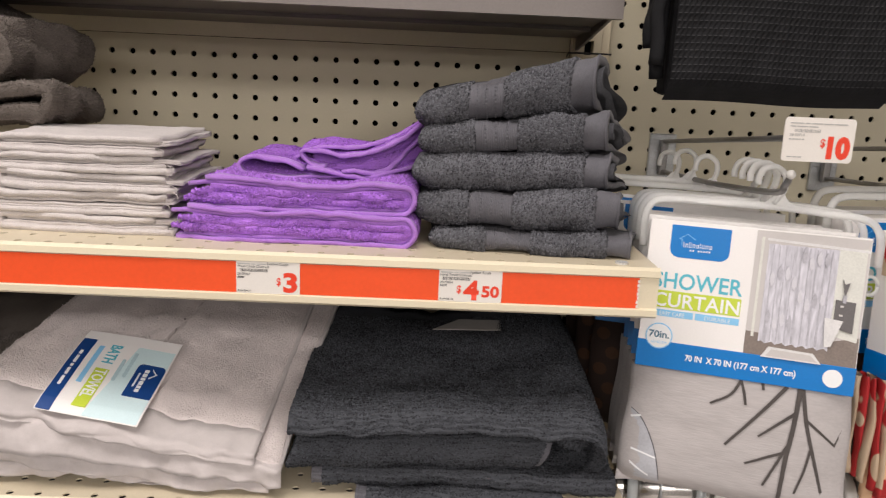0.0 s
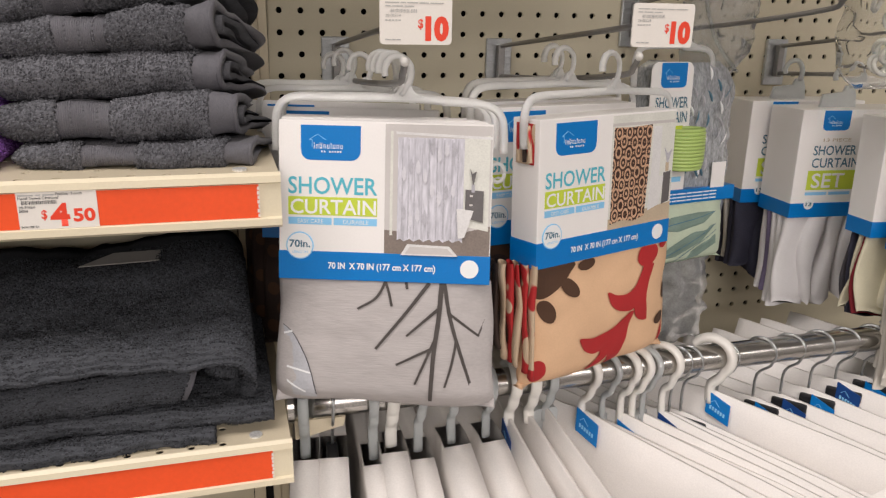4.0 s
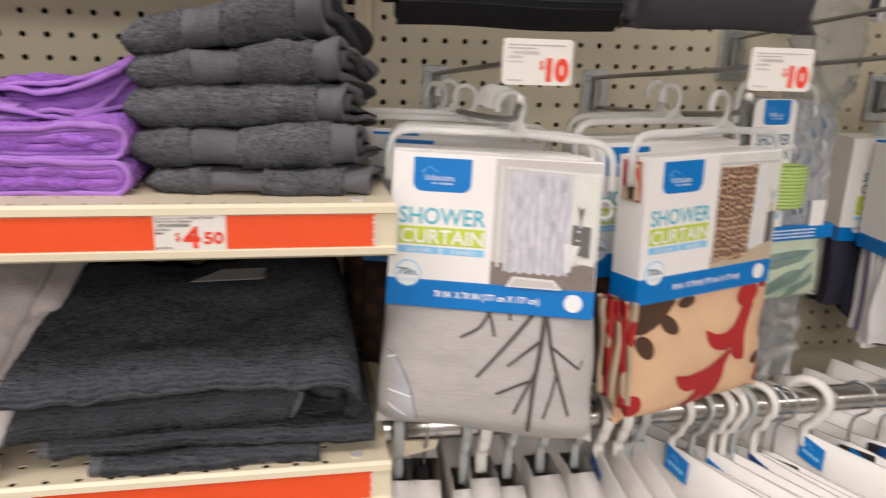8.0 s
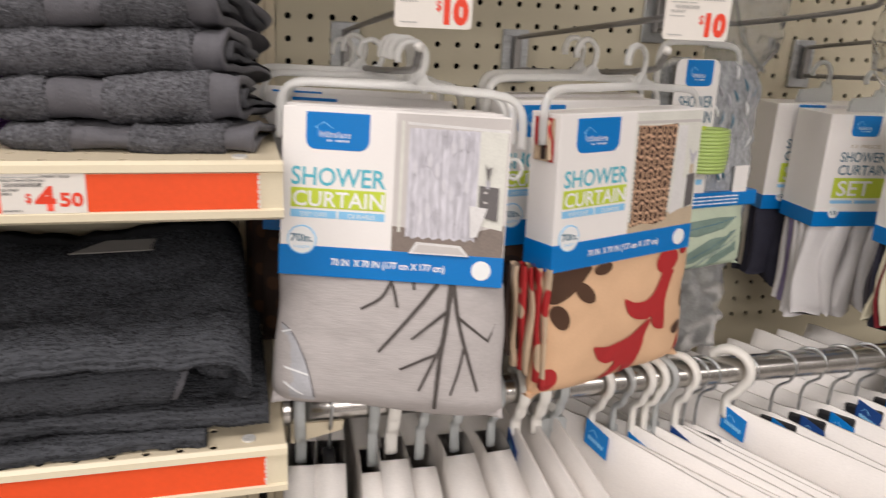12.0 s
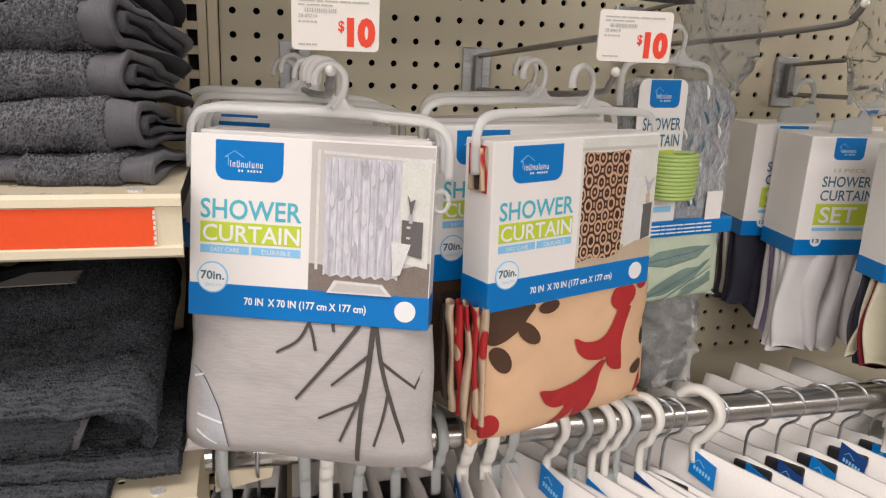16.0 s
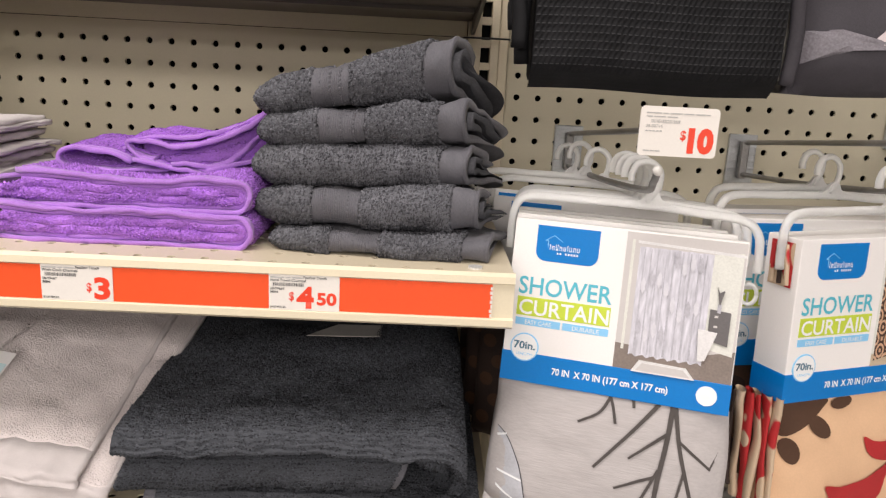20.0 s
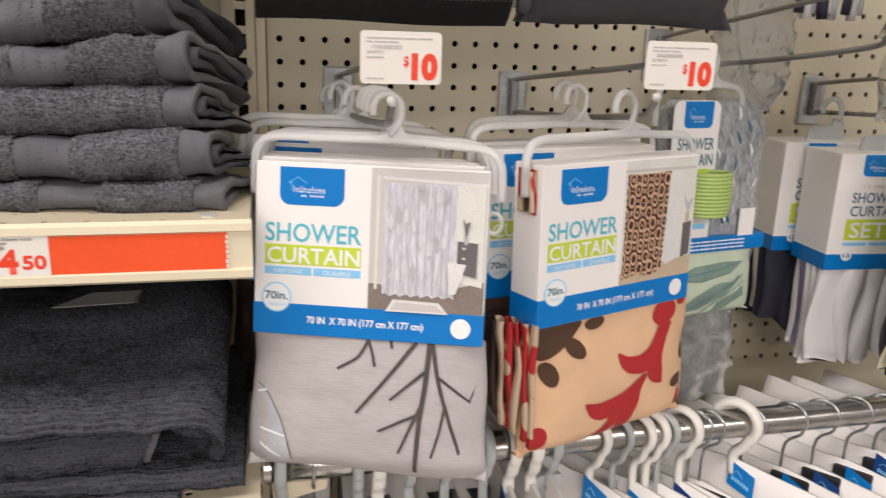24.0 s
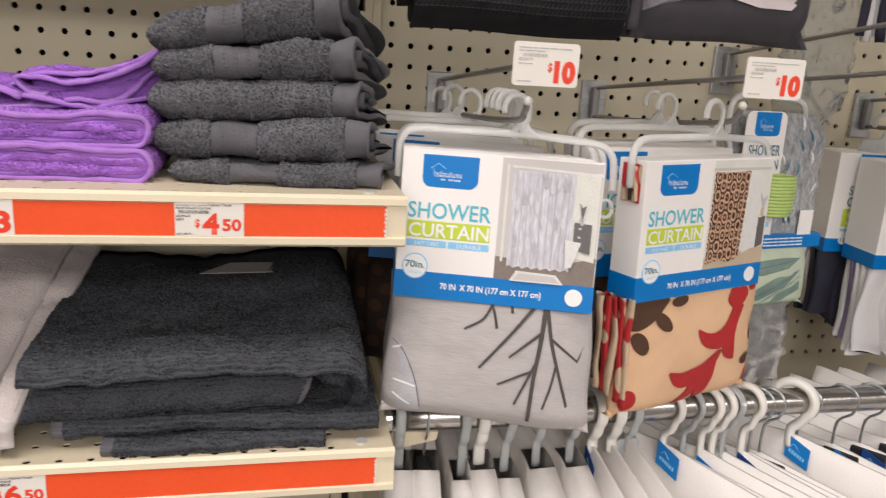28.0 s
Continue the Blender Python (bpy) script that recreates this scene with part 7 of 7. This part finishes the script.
def liner(x, kind, tag, seed, turn=0.0, drop=0.0, lean=0.0, box_like=False):
    """A curtain liner on a hanger, its flat side along the row; kind: white, clear or wire hook."""
    g = np.random.default_rng(seed)
    m = Matrix.Translation((x, RAIL_Y, RAIL_Z)) @ Matrix.Rotation(radians(turn), 4, "Z") @ Matrix.Rotation(radians(lean), 4, "Y")
    names = {"white": "white plastic", "clear": "clear plastic", "wire": "steel wire"}
    t = thing("curtain_liner", f"white vinyl curtain liner on a {names[kind]} hook", "curtain liner", "curtain liners on the rail", m)
    d = drop
    th = g.uniform(0.024, 0.029) if box_like else g.uniform(0.009, 0.014)
    wv = waves(seed, 0.12, 0.0035)
    out = [(-0.235, -0.145), (-0.160, -0.110), (-0.085, -0.072), (-0.040, -0.050), (-0.016, -0.040), (0.000, -0.038), (0.018, -0.040), (0.06, -0.036), (0.12, -0.030), (0.185, -0.024), (0.196, -0.030), (0.198, -0.10)]
    if not box_like:
        out[:5] = [(-0.235, -0.074), (-0.160, -0.060), (-0.085, -0.050), (-0.040, -0.044), (-0.016, -0.040)]
    cols, rows = 40, 12
    ys = np.linspace(-0.235, 0.198, cols)
    tops = np.interp(ys, [a for a, b in out], [b for a, b in out]) - d + g.uniform(-0.004, 0.004)
    verts, faces = [], []
    for s in (0, 1):
        for i, y in enumerate(ys):
            for j in range(rows + 1):
                v = j / rows
                z = tops[i] * (1 - v) + (-0.60) * v
                b = th / 2 * (1.0 if box_like else 0.35 + 0.65 * min(1, v * 6)) * (1 - (0.1 if box_like else 0.5) * (abs(y + 0.02) / 0.22) ** 6)
                x_ = (b if s else -b) + float(wv(s, y, z)) * min(1, v * 4)
                verts.append((x_, y, z))
    n = rows + 1

    def vid(s, i, j):
        return s * cols * n + i * n + j
    for i in range(cols - 1):
        for j in range(rows):
            faces.append((vid(0, i, j), vid(0, i + 1, j), vid(0, i + 1, j + 1), vid(0, i, j + 1)))
            faces.append((vid(1, i, j), vid(1, i, j + 1), vid(1, i + 1, j + 1), vid(1, i + 1, j)))
        if not (box_like and -0.034 < ys[i] < 0.0):
            faces.append((vid(0, i, 0), vid(1, i, 0), vid(1, i + 1, 0), vid(0, i + 1, 0)))
    for i in (0, cols - 1):
        for j in range(rows):
            q = (vid(0, i, j), vid(0, i, j + 1), vid(1, i, j + 1), vid(1, i, j))
            faces.append(q if i == 0 else q[::-1])
    part("liner_sleeve", raw("liner_sleeve", verts, faces), LINER, t, "white vinyl liner", smooth=True)
    if kind == "wire":
        r = 0.0170
        hk = [(0, -r * math.cos(a), r * math.sin(a)) for a in np.linspace(2.8, -0.5, 13)] + [(0, -0.012, -0.016), (0, 0.001, -0.030), (0, 0.002, -0.042 - d)]
        part("hook", tube(smooth_path(hk, 3), 0.0016, 8), ZINC, t, "steel wire hook", smooth=True)
        part("black_clip", box((-0.006, -0.030, -0.058 - d), (0.006, 0.010, -0.044 - d), 0.003), CLIP_BLACK, t, "black plastic clip")
    else:
        wide = 0.0088 if abs(x - 0.665) < 0.002 else 0.0066 if kind == "white" else 0.0052
        r = 0.0225 if wide > 0.008 else 0.0200
        hk = [(0, -r * math.cos(a), r * math.sin(a) + 0.001) for a in np.linspace(2.6, -0.75, 13)] + [(0, -0.011, -0.024), (0, -0.003, -0.034), (0, -0.004, -0.050 - d)]
        mt = HOOK_WHITE if kind == "white" else HOOK_GREY
        part("hook", tube(smooth_path(hk, 5), wide, 14, flat=0.62), mt, t, "moulded plastic hook", smooth=True)
        if kind == "clear" and not box_like:
            part("neck", plate(rounded(-0.014, -0.062 - d, 0.014, -0.036 - d, 0.005), -0.004, 0.004), HOOK_GREY, t, smooth=False)
    if tag:
        y0, z0 = tag
        b = part("blue_tag", plate([(0, 0), (0.027, -0.0125), (0.027, -0.0385), (0.0, -0.0270)], -0.0005, 0.0005), NAVY if seed % 2 else BLUE, t, "blue maker's tag")
        b.matrix_local = pose(-th / 2 - 0.0022, y0, z0, 0, 0, -90)
        bm = bmesh.new()
        for k in range(6):
            u = 0.0045 + 0.0031 * k
            box((u, -0.0009, -0.0195 - 0.46 * u), (u + 0.0021, -0.0006, -0.0150 - 0.46 * u), 0, bm)
        part("word_bar", bm, SKY, b)
        bm = bmesh.new()
        for a, c in (((0.005, -0.0135), (0.0095, -0.0100)), ((0.0095, -0.0100), (0.015, -0.0175))):
            tube([(a[0], -0.0007, a[1]), (c[0], -0.0007, c[1])], 0.0003, 4, bm)
        part("house_outline", bm, SKY, b)
    return t


LINERS = [(0.206, "clear", 0, 0.0), (0.234, "wire", 0, 0.0), (0.273, "clear", 0, 0.012), (0.292, "white", 0, 0.0), (0.322, "clear", 0, 0.010), (0.355, "clear", 0, 0.006),
          (0.394, "clear", 0, 0.004), (0.421, "white", 1, 0.0), (0.442, "white", 0, 0.0), (0.462, "clear", 0, 0.0), (0.504, "white", 2, 0.004), (0.528, "clear", 0, 0.020),
          (0.551, "white", 1, 0.018), (0.566, "white", 0, 0.022), (0.578, "clear", 0, 0.022), (0.603, "white", 1, 0.016), (0.620, "wire", 0, 0.026), (0.634, "wire", 0, 0.026),
          (0.665, "white", 2, 0.004), (0.681, "wire", 0, 0.026), (0.731, "wire", 1, 0.020), (0.770, "wire", 1, 0.020), (0.811, "wire", 1, 0.020), (0.848, "wire", 2, 0.016),
          (0.888, "wire", 1, 0.012), (0.925, "clear", 1, 0.0), (0.965, "wire", 1, 0.0), (1.010, "white", 1, 0.0)]
for k, (x, kind, tag, drop) in enumerate(LINERS):
    where = {0: None, 1: (-0.004, -0.041 - drop), 2: (-0.002, -0.034 - drop)}[tag]
    boxed = x < 0.41
    turn = -8 + (x - 0.2) * 66 if boxed else (x - 0.42) * 60 if x < 0.47 else (34, 38, 36, 40, 37)[k % 5]
    liner(x, kind, where, 500 + k, turn=turn, drop=drop + (0.006 if boxed else 0.0), lean=(0, 1.5, -1)[k % 3], box_like=boxed)

# loose card on the dark towels
t = thing("paper_card", "loose white paper card lying on the dark towels", "paper card", at=pose(0.004, 0.833, SHELF_B + 0.1065))
bm = bmesh.new()
quad = [(-0.004, 0.0, 0.0), (0.077, 0.0, 0.002), (0.087, 0.027, 0.005), (0.026, 0.027, 0.004)]
low = [bm.verts.new(q) for q in quad]
top = [bm.verts.new((x, y, z + 0.0009)) for x, y, z in quad]
bm.faces.new(top)
bm.faces.new(low[::-1])
for i in range(4):
    bm.faces.new((low[i], low[(i + 1) % 4], top[(i + 1) % 4], top[i]))
part("card", bm, mat("grey_uncoated_paper", (0.42, 0.40, 0.37), 0.7, vary=0.08, scale=60), t)
